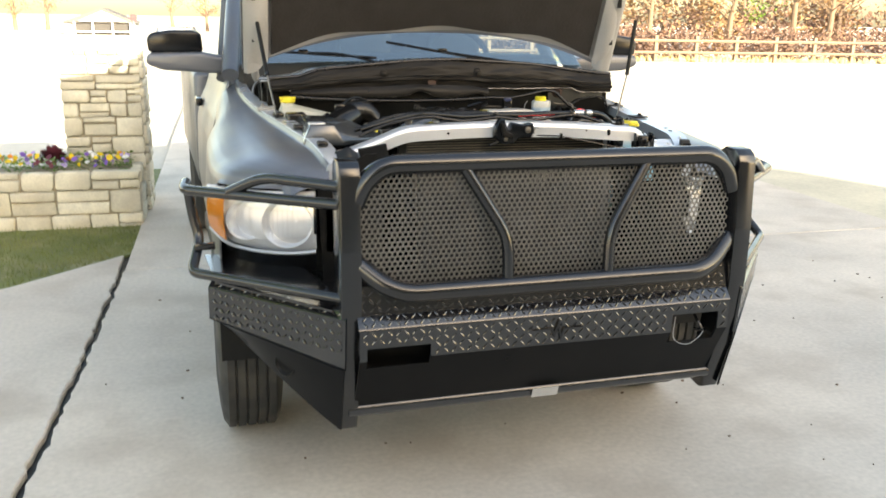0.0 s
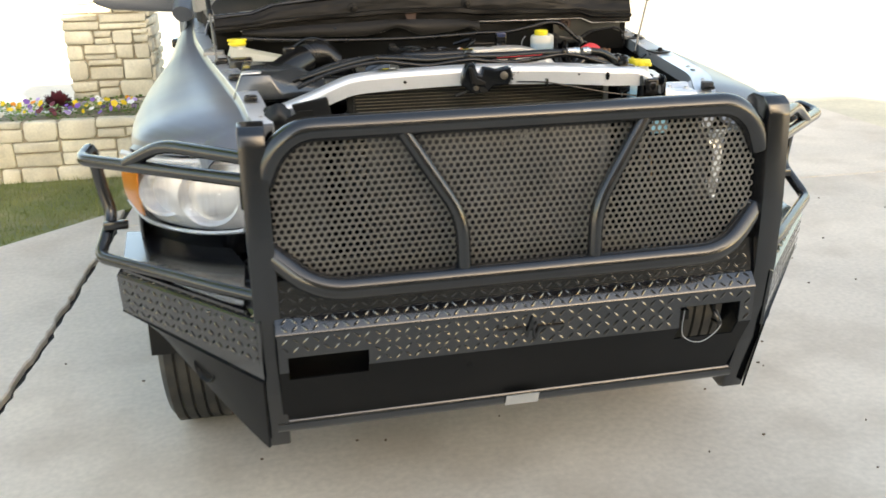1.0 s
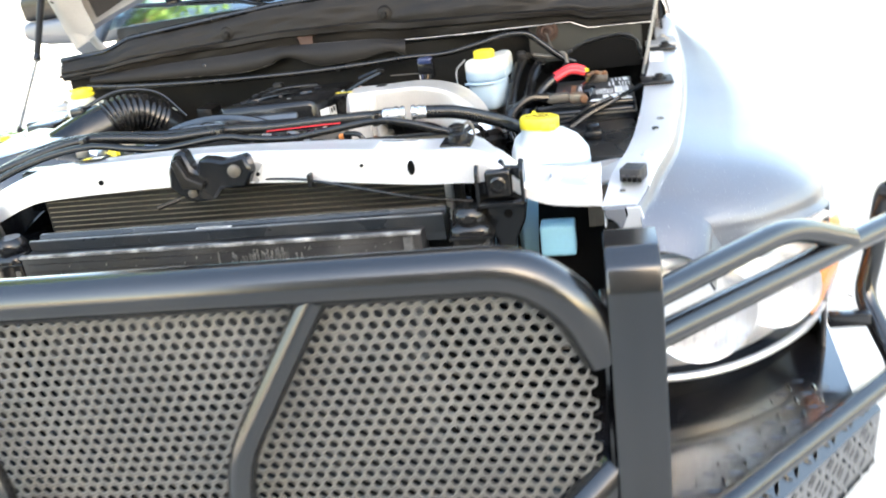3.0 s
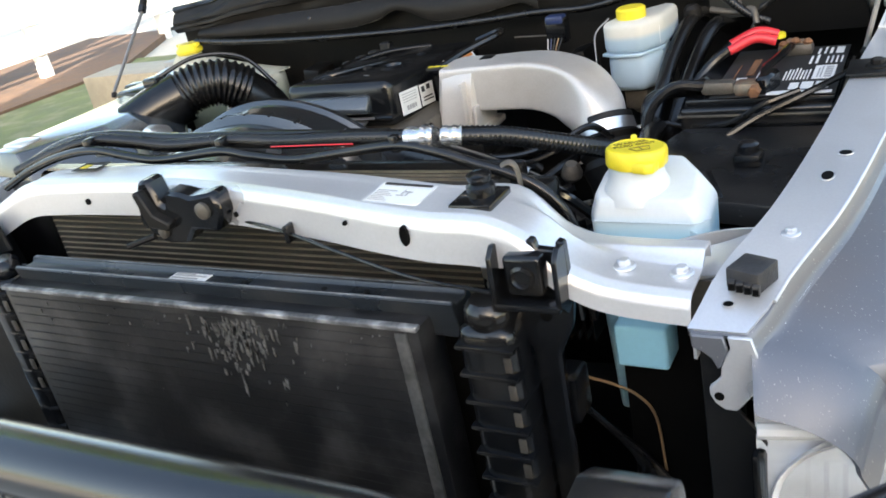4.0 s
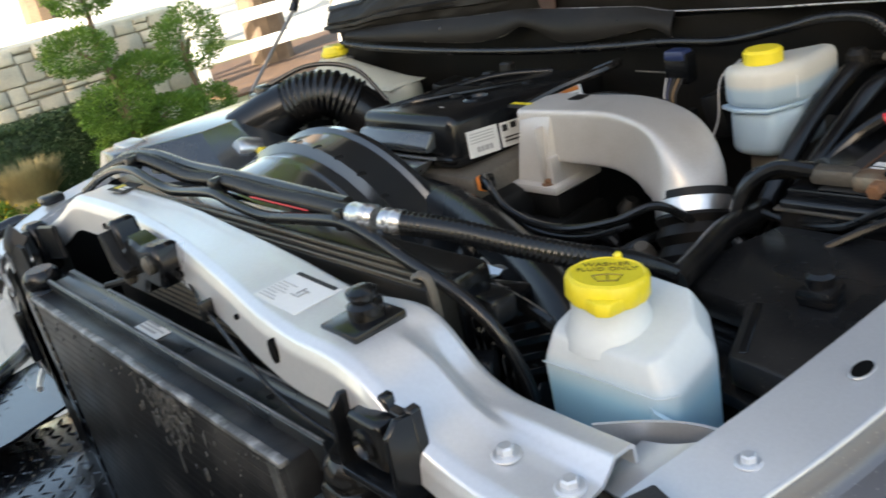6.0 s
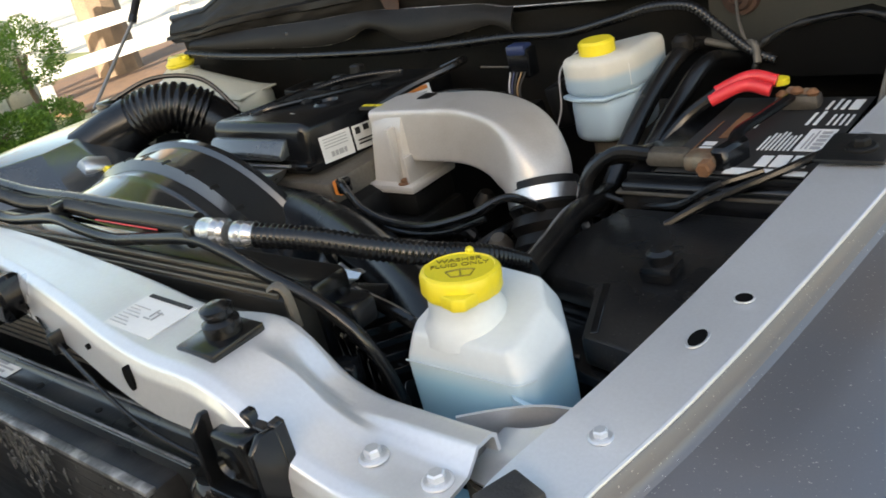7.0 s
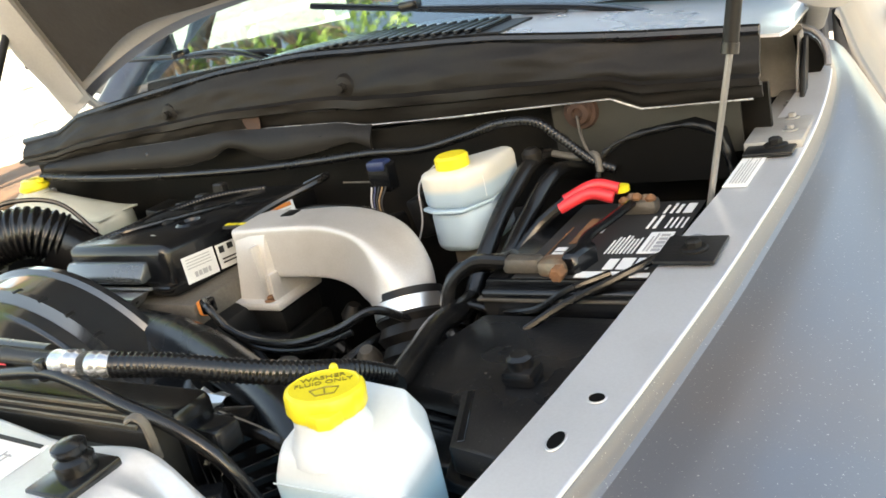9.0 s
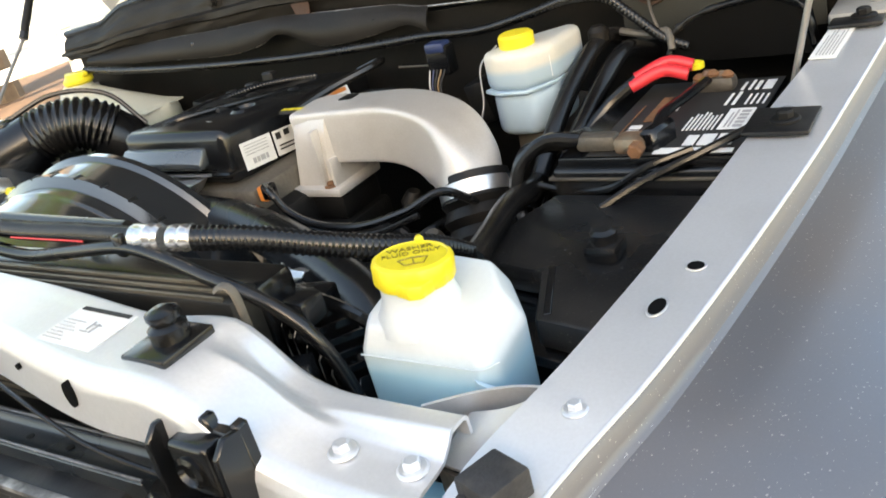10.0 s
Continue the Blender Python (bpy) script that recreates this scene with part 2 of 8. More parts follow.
BARK = mat("grey_brown_bark", (0.16, 0.115, 0.08), 0.95, 0.0, 0.3, 6, 50, 0.7)
FENCEWOOD = mat("weathered_fence_wood", (0.20, 0.135, 0.095), 0.85, 0.0, 0.15, 4, 60, 0.2)
WHITEPAINT = mat("white_fence_paint", (0.78, 0.78, 0.75), 0.5, 0.0, 0.05, 4, 80, 0.05)
MULCH = mat("brown_bark_mulch", (0.15, 0.085, 0.05), 0.95, 0.0, 0.35, 6, 40, 0.8)
SIDING = mat("pale_house_siding", (0.38, 0.39, 0.39), 0.8, 0.0, 0.08, 1.2, 30, 0.1)
# for the unseen added wall; kept dark to dim reflections in the guard
SHADEWALL = mat("shade_wall_brown", (0.20, 0.165, 0.13), 0.9, 0.0, 0.25, 1.5, 30, 0.3, 0.0, (0.10, 0.085, 0.07), 0.5, 2.0)
ROOF = mat("grey_shingle_roof", (0.10, 0.098, 0.095), 0.9, 0.0, 0.15, 3, 20, 0.2)
BLUEWIRE = mat("blue_wire", (0.014, 0.026, 0.08), 0.4)
BRASSWIRE = mat("tan_wire", (0.22, 0.14, 0.07), 0.5)
PETALS = [mat(n, c, 0.6, 0.0, 0.15, 20, 90, 0.0) for n, c in (("yellow_petal", (0.75, 0.52, 0.02)), ("violet_petal", (0.17, 0.08, 0.36)),
          ("orange_petal", (0.70, 0.24, 0.02)), ("white_petal", (0.75, 0.74, 0.72)), ("maroon_petal", (0.12, 0.02, 0.035)), ("lilac_petal", (0.42, 0.30, 0.58)))]


# ---- tools for building ----
BASE = {}


def thing(name, label, category, at=(0, 0, 0), group="", kind=""):
    ob = new(name)
    ob.location = at
    ob.empty_display_size = 0.1
    BASE[ob.name] = Vector(at)
    return tagged(ob, label, category, group, kind)


def finish(bm, angle=0.6):
    bmesh.ops.recalc_face_normals(bm, faces=bm.faces)
    for f in bm.faces:
        f.smooth = True
    for e in bm.edges:
        if len(e.link_faces) == 2 and e.calc_face_angle(0) > angle:
            e.smooth = False


def part(name, bm, material, parent, label="", angle=0.6, normals=True):
    """Links a bmesh, in the place's own coordinates, as one mesh object under a thing or a part."""
    if normals:
        finish(bm, angle)
    me = bpy.data.meshes.new(name)
    bm.to_mesh(me)
    bm.free()
    for m in material if isinstance(material, (list, tuple)) else [material]:
        me.materials.append(m)
    ob = new(name, me)
    if parent is not None:
        ob.parent = parent
        ob.matrix_parent_inverse = Matrix.Translation(-BASE.get(parent.name, Vector()))
    return tagged(ob, label) if label else ob


def alone(name, bm, material, label, category, group="", kind="", angle=0.6):
    """A thing, or a piece of the setting, that is one mesh."""
    return tagged(part(name, bm, material, None, "", angle), label, category, group, kind)


def box(x0, x1, y0, y1, z0, z1, bevel=0.0, seg=2, bm=None, turn=None):
    b = bmesh.new()
    vs = [b.verts.new((x, y, z)) for x in (x0, x1) for y in (y0, y1) for z in (z0, z1)]
    for q in ((0, 1, 3, 2), (4, 6, 7, 5), (0, 4, 5, 1), (2, 3, 7, 6), (0, 2, 6, 4), (1, 5, 7, 3)):
        b.faces.new([vs[i] for i in q])
    if bevel:
        bmesh.ops.bevel(b, geom=b.edges[:], offset=bevel, segments=seg, profile=0.5, affect="EDGES")
    if turn is not None:
        c = Vector(((x0 + x1) / 2, (y0 + y1) / 2, (z0 + z1) / 2))
        bmesh.ops.transform(b, matrix=Matrix.Translation(c) @ turn @ Matrix.Translation(-c), verts=b.verts[:])
    return join(bm, b)


def join(bm, b):
    """Adds b to bm, when there is one."""
    if bm is None:
        return b
    me = bpy.data.meshes.new("tmp")
    b.to_mesh(me)
    b.free()
    bm.from_mesh(me)
    bpy.data.meshes.remove(me)
    return bm


def rounded(points, radius=0.03, steps=5):
    """A polyline with its corners rounded."""
    ps = [Vector(p) for p in points]
    out = [ps[0]]
    for a, b, c in zip(ps, ps[1:], ps[2:]):
        d0, d1 = (a - b), (c - b)
        r = min(radius, d0.length * 0.48, d1.length * 0.48)
        p0, p1 = b + d0.normalized() * r, b + d1.normalized() * r
        for k in range(steps + 1):
            s = k / steps
            out.append(p0 * (1 - s) ** 2 + b * 2 * s * (1 - s) + p1 * s * s)
    out.append(ps[-1])
    return out


def flowing(points, steps=6):
    """A smooth line through the points."""
    ps = [Vector(p) for p in points]
    ps = [ps[0] * 2 - ps[1]] + ps + [ps[-1] * 2 - ps[-2]]
    out = []
    for a, b, c, d in zip(ps, ps[1:], ps[2:], ps[3:]):
        for k in range(steps):
            s = k / steps
            out.append(0.5 * ((2 * b) + (c - a) * s + (2 * a - 5 * b + 4 * c - d) * s * s + (3 * b - a - 3 * c + d) * s ** 3))
    out.append(ps[-2])
    return out


def tube(line, r, seg=12, bm=None, rib=0.0, pitch=0.008, flat=1.0, square=1.0):
    """A tube along a line; r may be a function of 0 to 1. rib: the depth of corrugations."""
    b = bmesh.new()
    ps = [Vector(p) for p in line]
    if rib:
        fine, run = [ps[0]], 0.0
        for p, q in zip(ps, ps[1:]):
            n = max(1, int((q - p).length / (pitch / 4)))
            fine += [p.lerp(q, k / n) for k in range(1, n + 1)]
        ps = fine
    rings, side, n = [], None, len(ps)
    for i, p in enumerate(ps):
        d = (ps[min(i + 1, n - 1)] - ps[max(i - 1, 0)]).normalized()
        if side is None:
            side = d.cross(Vector((0, 0, 1)) if abs(d.z) < 0.9 else Vector((1, 0, 0))).normalized()
        side = (side - d * side.dot(d)).normalized()
        up = side.cross(d)
        rad = r(i / max(1, n - 1)) if callable(r) else r
        if rib:
            rad -= rib * (1 if i % 4 in (2, 3) else 0)
        ring = []
        for k in range(seg):
            c, n_ = math.cos(2 * math.pi * k / seg), math.sin(2 * math.pi * k / seg)
            sq = square(i / max(1, n - 1)) if callable(square) else square
            c, n_ = math.copysign(abs(c) ** sq, c), math.copysign(abs(n_) ** sq, n_)
            ring.append(b.verts.new(p + side * c * rad + up * n_ * rad * flat))
        rings.append(ring)
    for u, v in zip(rings, rings[1:]):
        for k in range(seg):
            b.faces.new((u[k], u[(k + 1) % seg], v[(k + 1) % seg], v[k]))
    b.faces.new(rings[0][::-1])
    b.faces.new(rings[-1])
    return join(bm, b)


def lathe(profile, centre, seg=24, bm=None, turn=None):
    """Turns (radius, height) pairs round the upright through centre."""
    b = bmesh.new()
    rings = []
    for r, h in profile:
        rings.append([b.verts.new((max(r, 1e-5) * math.cos(2 * math.pi * k / seg), max(r, 1e-5) * math.sin(2 * math.pi * k / seg), h)) for k in range(seg)])
    for u, v in zip(rings, rings[1:]):
        for k in range(seg):
            b.faces.new((u[k], u[(k + 1) % seg], v[(k + 1) % seg], v[k]))
    b.faces.new(rings[0][::-1])
    b.faces.new(rings[-1])
    bmesh.ops.remove_doubles(b, verts=b.verts[:], dist=1e-4)
    bmesh.ops.transform(b, matrix=Matrix.Translation(centre) @ (turn or Matrix()), verts=b.verts[:])
    return join(bm, b)


def prism(outline, axis, a0, a1, bevel=0.0, bm=None, seg=1):
    """An outline of two coordinates (those left when axis is taken out), drawn out from a0 to a1 along the axis."""
    b = bmesh.new()

    def at(u, v, w):
        return {"x": (w, u, v), "y": (u, w, v), "z": (u, v, w)}[axis]
    lo = [b.verts.new(at(u, v, a0)) for u, v in outline]
    hi = [b.verts.new(at(u, v, a1)) for u, v in outline]
    b.faces.new(lo[::-1])
    b.faces.new(hi)
    for k in range(len(lo)):
        j = (k + 1) % len(lo)
        b.faces.new((lo[k], lo[j], hi[j], hi[k]))
    bmesh.ops.recalc_face_normals(b, faces=b.faces[:])
    if bevel:
        bmesh.ops.bevel(b, geom=b.edges[:], offset=bevel, segments=seg, profile=0.5, affect="EDGES")
    return join(bm, b)


def sheet(fn, nu, nv, thick=0.0, bm=None):
    """A surface fn(u, v) over 0 to 1, with a thickness along its normal."""
    b = bmesh.new()
    ps = [[Vector(fn(i / nu, j / nv)) for j in range(nv + 1)] for i in range(nu + 1)]
    top = [[b.verts.new(p) for p in row] for row in ps]
    for i in range(nu):
        for j in range(nv):
            b.faces.new((top[i][j], top[i + 1][j], top[i + 1][j + 1], top[i][j + 1]))
    if thick:
        b.normal_update()
        low = [[b.verts.new(v.co - v.normal * thick) for v in row] for row in top]
        for i in range(nu):
            for j in range(nv):
                b.faces.new((low[i][j], low[i][j + 1], low[i + 1][j + 1], low[i + 1][j]))
        for i in range(nu):
            b.faces.new((top[i][0], low[i][0], low[i + 1][0], top[i + 1][0]))
            b.faces.new((top[i][nv], top[i + 1][nv], low[i + 1][nv], low[i][nv]))
        for j in range(nv):
            b.faces.new((top[0][j], top[0][j + 1], low[0][j + 1], low[0][j]))
            b.faces.new((top[nu][j], low[nu][j], low[nu][j + 1], top[nu][j + 1]))
    return join(bm, b)


def lerp_table(table, x):
    """Values from rows (x, a, b, ...) by straight lines between them."""
    for p, q in zip(table, table[1:]):
        if x <= q[0]:
            s = max(0.0, (x - p[0]) / (q[0] - p[0]))
            return [a + (b - a) * s for a, b in zip(p[1:], q[1:])]
    return list(table[-1][1:])


def smooth_table(table, x):
    """Values from rows (x, a, b, ...) by a smooth line through them."""
    x = min(max(x, table[0][0]), table[-1][0])
    i = next((k for k in range(len(table) - 1) if x <= table[k + 1][0]), len(table) - 2)
    p, q = table[i], table[i + 1]
    o, r = table[max(i - 1, 0)], table[min(i + 2, len(table) - 1)]
    w = q[0] - p[0]
    s = (x - p[0]) / w
    out = []
    for a, b, c, d in zip(o[1:], p[1:], q[1:], r[1:]):
        m0, m1 = (c - a) / max(q[0] - o[0], 1e-6) * w, (d - b) / max(r[0] - p[0], 1e-6) * w
        out.append((2 * s ** 3 - 3 * s * s + 1) * b + (s ** 3 - 2 * s * s + s) * m0 + (3 * s * s - 2 * s ** 3) * c + (s ** 3 - s * s) * m1)
    return out


def lug_plate(bm, origin, eu, ev, nu, nv, w, h, inside=None, size=0.027, rise=0.0030):
    """Raised lugs, set crosswise in turn, on a plate at origin with the unit directions eu and ev."""
    o, eu, ev = Vector(origin), Vector(eu).normalized(), Vector(ev).normalized()
    nn = eu.cross(ev)
    for i in range(nu):
        for j in range(nv):
            u, v = (i + 0.5) * w / nu, (j + 0.5) * h / nv
            if inside and not inside(u, v):
                continue
            a = 0.785 if (i + j) % 2 else -0.785
            d, c = eu * math.cos(a) + ev * math.sin(a), -eu * math.sin(a) + ev * math.cos(a)
            p = o + eu * u + ev * v
            ring = [p + d * size * x + c * size * y for x, y in ((-0.5, 0), (-0.22, -0.13), (0.22, -0.13), (0.5, 0), (0.22, 0.13), (-0.22, 0.13))]
            vs = [bm.verts.new(q) for q in ring]
            t0, t1 = bm.verts.new(p - d * size * 0.24 + nn * rise), bm.verts.new(p + d * size * 0.24 + nn * rise)
            for f in ((vs[0], vs[1], t0), (vs[1], vs[2], t1, t0), (vs[2], vs[3], t1), (vs[3], vs[4], t1), (vs[4], vs[5], t0, t1), (vs[5], vs[0], t0)):
                bm.faces.new(f)
    return bm


def quad(o, eu, ev, w, h, bm=None, lift=0.0):
    """A thin leaf of paper or print, w by h, from its corner o along eu and ev."""
    b = bmesh.new()
    o, eu, ev = Vector(o), Vector(eu).normalized(), Vector(ev).normalized()
    n = eu.cross(ev).normalized()
    lo = [b.verts.new(o + eu * x + ev * y + n * lift) for x, y in ((0, 0), (w, 0), (w, h), (0, h))]
    hi = [b.verts.new(v.co + n * 0.0006) for v in lo]
    b.faces.new(lo[::-1])
    b.faces.new(hi)
    for k in range(4):
        b.faces.new((lo[k], lo[(k + 1) % 4], hi[(k + 1) % 4], hi[k]))
    return join(bm, b)


def bars(o, eu, ev, rows, bm=None, lift=0.0012):
    """Bars of print; rows: (x, y, w, h) on a label at o."""
    o, eu, ev = Vector(o), Vector(eu).normalized(), Vector(ev).normalized()
    for x, y, w, h in rows:
        bm = quad(o + eu * x + ev * y, eu, ev, w, h, bm, lift)
    return bm


def words(name, text, m, size, material, parent):
    """Raised lettering at the pose m."""
    cu = bpy.data.curves.new(name, "FONT")
    cu.body, cu.size, cu.extrude, cu.align_x, cu.align_y = text, size, 0.0005, "CENTER", "CENTER"
    tmp = new(name, cu)
    me = bpy.data.meshes.new_from_object(tmp)
    bpy.data.objects.remove(tmp)
    bpy.data.curves.remove(cu)
    me.transform(m)
    me.materials.append(material)
    ob = new(name, me)
    ob.parent = parent
    return ob


def bolt(at, r, parent, name="bolt", normal=(0, 0, 1), material=None, label=""):
    q = Vector((0, 0, 1)).rotation_difference(Vector(normal)).to_matrix().to_4x4()
    b = lathe([(r * 1.75, 0), (r * 1.75, r * 0.25), (r * 1.5, r * 0.4)], at, 16, None, q)
    lathe([(r, r * 0.3), (r, r * 1.1), (r * 0.8, r * 1.3)], at, 6, b, q)
    return part(name, b, material or STEEL, parent, label, 0.4)


def loft(rings):
    """Closed rings of points, skinned and capped."""
    bm = bmesh.new()
    vs = [[bm.verts.new(p) for p in r] for r in rings]
    for u, v in zip(vs, vs[1:]):
        for k in range(len(u)):
            bm.faces.new((u[k], u[(k + 1) % len(u)], v[(k + 1) % len(u)], v[k]))
    bm.faces.new(vs[0][::-1])
    bm.faces.new(vs[-1])
    return bm


# ---- ground ----
ground = alone("ground", sheet(lambda u, v: (-300 + 600 * u, -300 + 600 * v, -0.06), 40, 40), SOIL, "pale dry field and yard running to the horizon", "ground", kind="structure")
SLABS = [
    ("driveway_slab", [(-1.60, 2.0), (-1.555, 2.9), (-1.50, 3.8), (-1.47, 4.6), (-1.445, 5.333), (4.25, 5.333), (4.25, -9), (-1.60, -9)]),
    ("driveway_slab", [(-1.44, 5.345), (4.25, 5.345), (4.4, 12), (-1.30, 12)]),
    ("driveway_slab", [(-1.30, 12.015), (4.4, 12.015), (4.6, 24), (-1.0, 24)]),
    ("driveway_slab", [(-1.47, 5.7), (-2.03, 5.13), (-3.2, 4.35), (-4.4, 3.75), (-4.4, -9), (-1.625, -9), (-1.625, 2.0), (-1.582, 2.9), (-1.527, 3.8), (-1.497, 4.6), (-1.475, 5.3)]),
    ("driveway_slab", [(-4.415, 3.74), (-6.0, 3.40), (-14, 3.0), (-14, -9), (-4.415, -9)]),
]


def ragged(outline, seed):
    """Crumbled edges where a slab meets the open joint."""
    r, out = random.Random(seed), []
    for (x0, y0), (x1, y1) in zip(outline, outline[1:] + outline[:1]):
        out.append((x0, y0))
        if max(abs(x0 + 1.54), abs(x1 + 1.54)) < 0.12:
            n = int(abs(y1 - y0) / 0.045)
            out += [(x0 + (x1 - x0) * k / n + r.gauss(0, 0.0045), y0 + (y1 - y0) * k / n) for k in range(1, n)]
    return out


driveway = thing("driveway", "weathered beige concrete driveway with a dark open joint", "driveway", kind="structure")
for n, outline in SLABS:
    part(n, prism(ragged(outline, len(outline)), "z", -0.12, 0.0, 0.006), CONCRETE, driveway)
# grit and leaf scraps on the slabs
b = bmesh.new()
rng = random.Random(4)
for k in range(150):
    x, y = rng.uniform(-1.4, 4.0), rng.uniform(0.6, 5.2)
    if k < 6:
        x, y = ((0.27, 2.02), (0.80, 2.05), (1.0, 3.1), (1.12, 3.15), (0.9, 2.6), (-0.1, 2.06))[k]
    s, a = rng.uniform(0.003, 0.008) * (1.6 if k < 6 else 1), rng.uniform(0, 6)
    vs = [b.verts.new((x + s * math.cos(a + t) * rng.uniform(0.6, 1.3), y + s * math.sin(a + t) * rng.uniform(0.4, 1.0), 0.004 + rng.uniform(0, 0.003))) for t in (0, 1.5, 3.1, 4.6)]
    lo = [b.verts.new((v.co.x, v.co.y, 0.0005)) for v in vs]
    b.faces.new(vs)
    for i in range(4):
        b.faces.new((vs[i], lo[i], lo[(i + 1) % 4], vs[(i + 1) % 4]))
alone("leaf_litter", b, BARK, "dark leaf scraps and grit on concrete", "debris", kind="stuff")
# the lawn beside the drive
lawn_edge = [(-1.44, 5.75), (-2.0, 5.16), (-3.2, 4.38), (-4.4, 3.78), (-6.0, 3.43), (-14, 3.03), (-14, 9), (-1.36, 9), (-1.36, 6.7)]
alone("lawn", prism(lawn_edge, "z", -0.10, -0.012), LAWN, "short patchy green lawn beside the drive", "lawn", kind="structure")
b = bmesh.new()
for k in range(9000):
    x = rng.uniform(-3.6, -1.42)
    low = 5.78 + (x + 1.44) * 1.0 if x > -2.0 else 5.2 + (x + 2.0) * 0.68
    y = rng.uniform(low, 6.6)
    h, a = rng.uniform(0.012, 0.035), rng.uniform(0, 6.3)
    dx, dy = math.cos(a) * 0.003, math.sin(a) * 0.003
    b.faces.new([b.verts.new((x - dx, y - dy, -0.012)), b.verts.new((x + dx, y + dy, -0.012)), b.verts.new((x + rng.uniform(-.012, .012), y + rng.uniform(-.012, .012), h - 0.012))])
tagged(part("grass", b, BLADE, None, normals=False), "short mixed green and straw lawn grass", "grass", kind="stuff")
# dry verge on the far side of the drive
alone("verge", prism([(4.27, 5.0), (4.45, 12), (4.65, 24), (9, 24), (9, 5.6), (6.2, 4.6)], "z", -0.1, -0.02), VERGE, "strip of dry straw-coloured verge grass", "verge", kind="structure")
# joint filler, then an unseen wall added behind the viewer to shade the drive
alone("joint_filler", prism([(-1.64, -9), (-1.64, 2.0), (-1.54, 3.8), (-1.48, 5.75), (-1.42, 5.75), (-1.48, 3.8), (-1.58, 2.0), (-1.58, -9)], "z", -0.13, -0.028), DARK, "dark dirt in the open slab joint", "joint", kind="structure")
alone("wall_south", prism([(-2.95, -5.21), (11, -8.9), (11, -9.2), (-2.95, -5.51)], "z", 0, WALLTOP, 0.01), SHADEWALL, "plain brown wall added out of view to shade the drive", "wall", kind="structure")


# ---- the pickup: outer body ----
truck = thing("pickup_truck", "silver pickup truck with raised hood and black grille guard", "pickup truck", (0, 3.2, 0))

# rows: y, rail inner x, rail outer x, rail z, shoulder x, shoulder z
FENDER = [(2.590, 0.578, 0.626, 1.072, 0.645, 1.066), (2.61, 0.585, 0.639, 1.084, 0.725, 1.064), (2.65, 0.594, 0.652, 1.098, 0.800, 1.060), (2.74, 0.623, 0.682, 1.116, 0.890, 1.054),
          (2.90, 0.645, 0.706, 1.126, 0.925, 1.045), (3.10, 0.664, 0.728, 1.138, 0.926, 1.060), (3.40, 0.696, 0.748, 1.158, 0.900, 1.075),
          (3.62, 0.712, 0.742, 1.186, 0.835, 1.055), (3.85, 0.668, 0.694, 1.205, 0.775, 1.030)]
# the truck stands a little askew, so that its other fender runs further out to the rear
FENDER_LEFT = [(2.590, 0.538, 0.585, 1.072, 0.620, 1.066), (2.61, 0.545, 0.594, 1.084, 0.715, 1.064), (2.65, 0.552, 0.602, 1.098, 0.800, 1.060), (2.74, 0.566, 0.618, 1.116, 0.885, 1.054),
               (2.90, 0.592, 0.647, 1.126, 0.920, 1.045), (3.10, 0.628, 0.685, 1.138, 0.930, 1.055), (3.40, 0.688, 0.742, 1.158, 0.930, 1.062),
               (3.62, 0.742, 0.782, 1.190, 0.900, 1.075), (3.85, 0.770, 0.802, 1.230, 0.885, 1.110)]


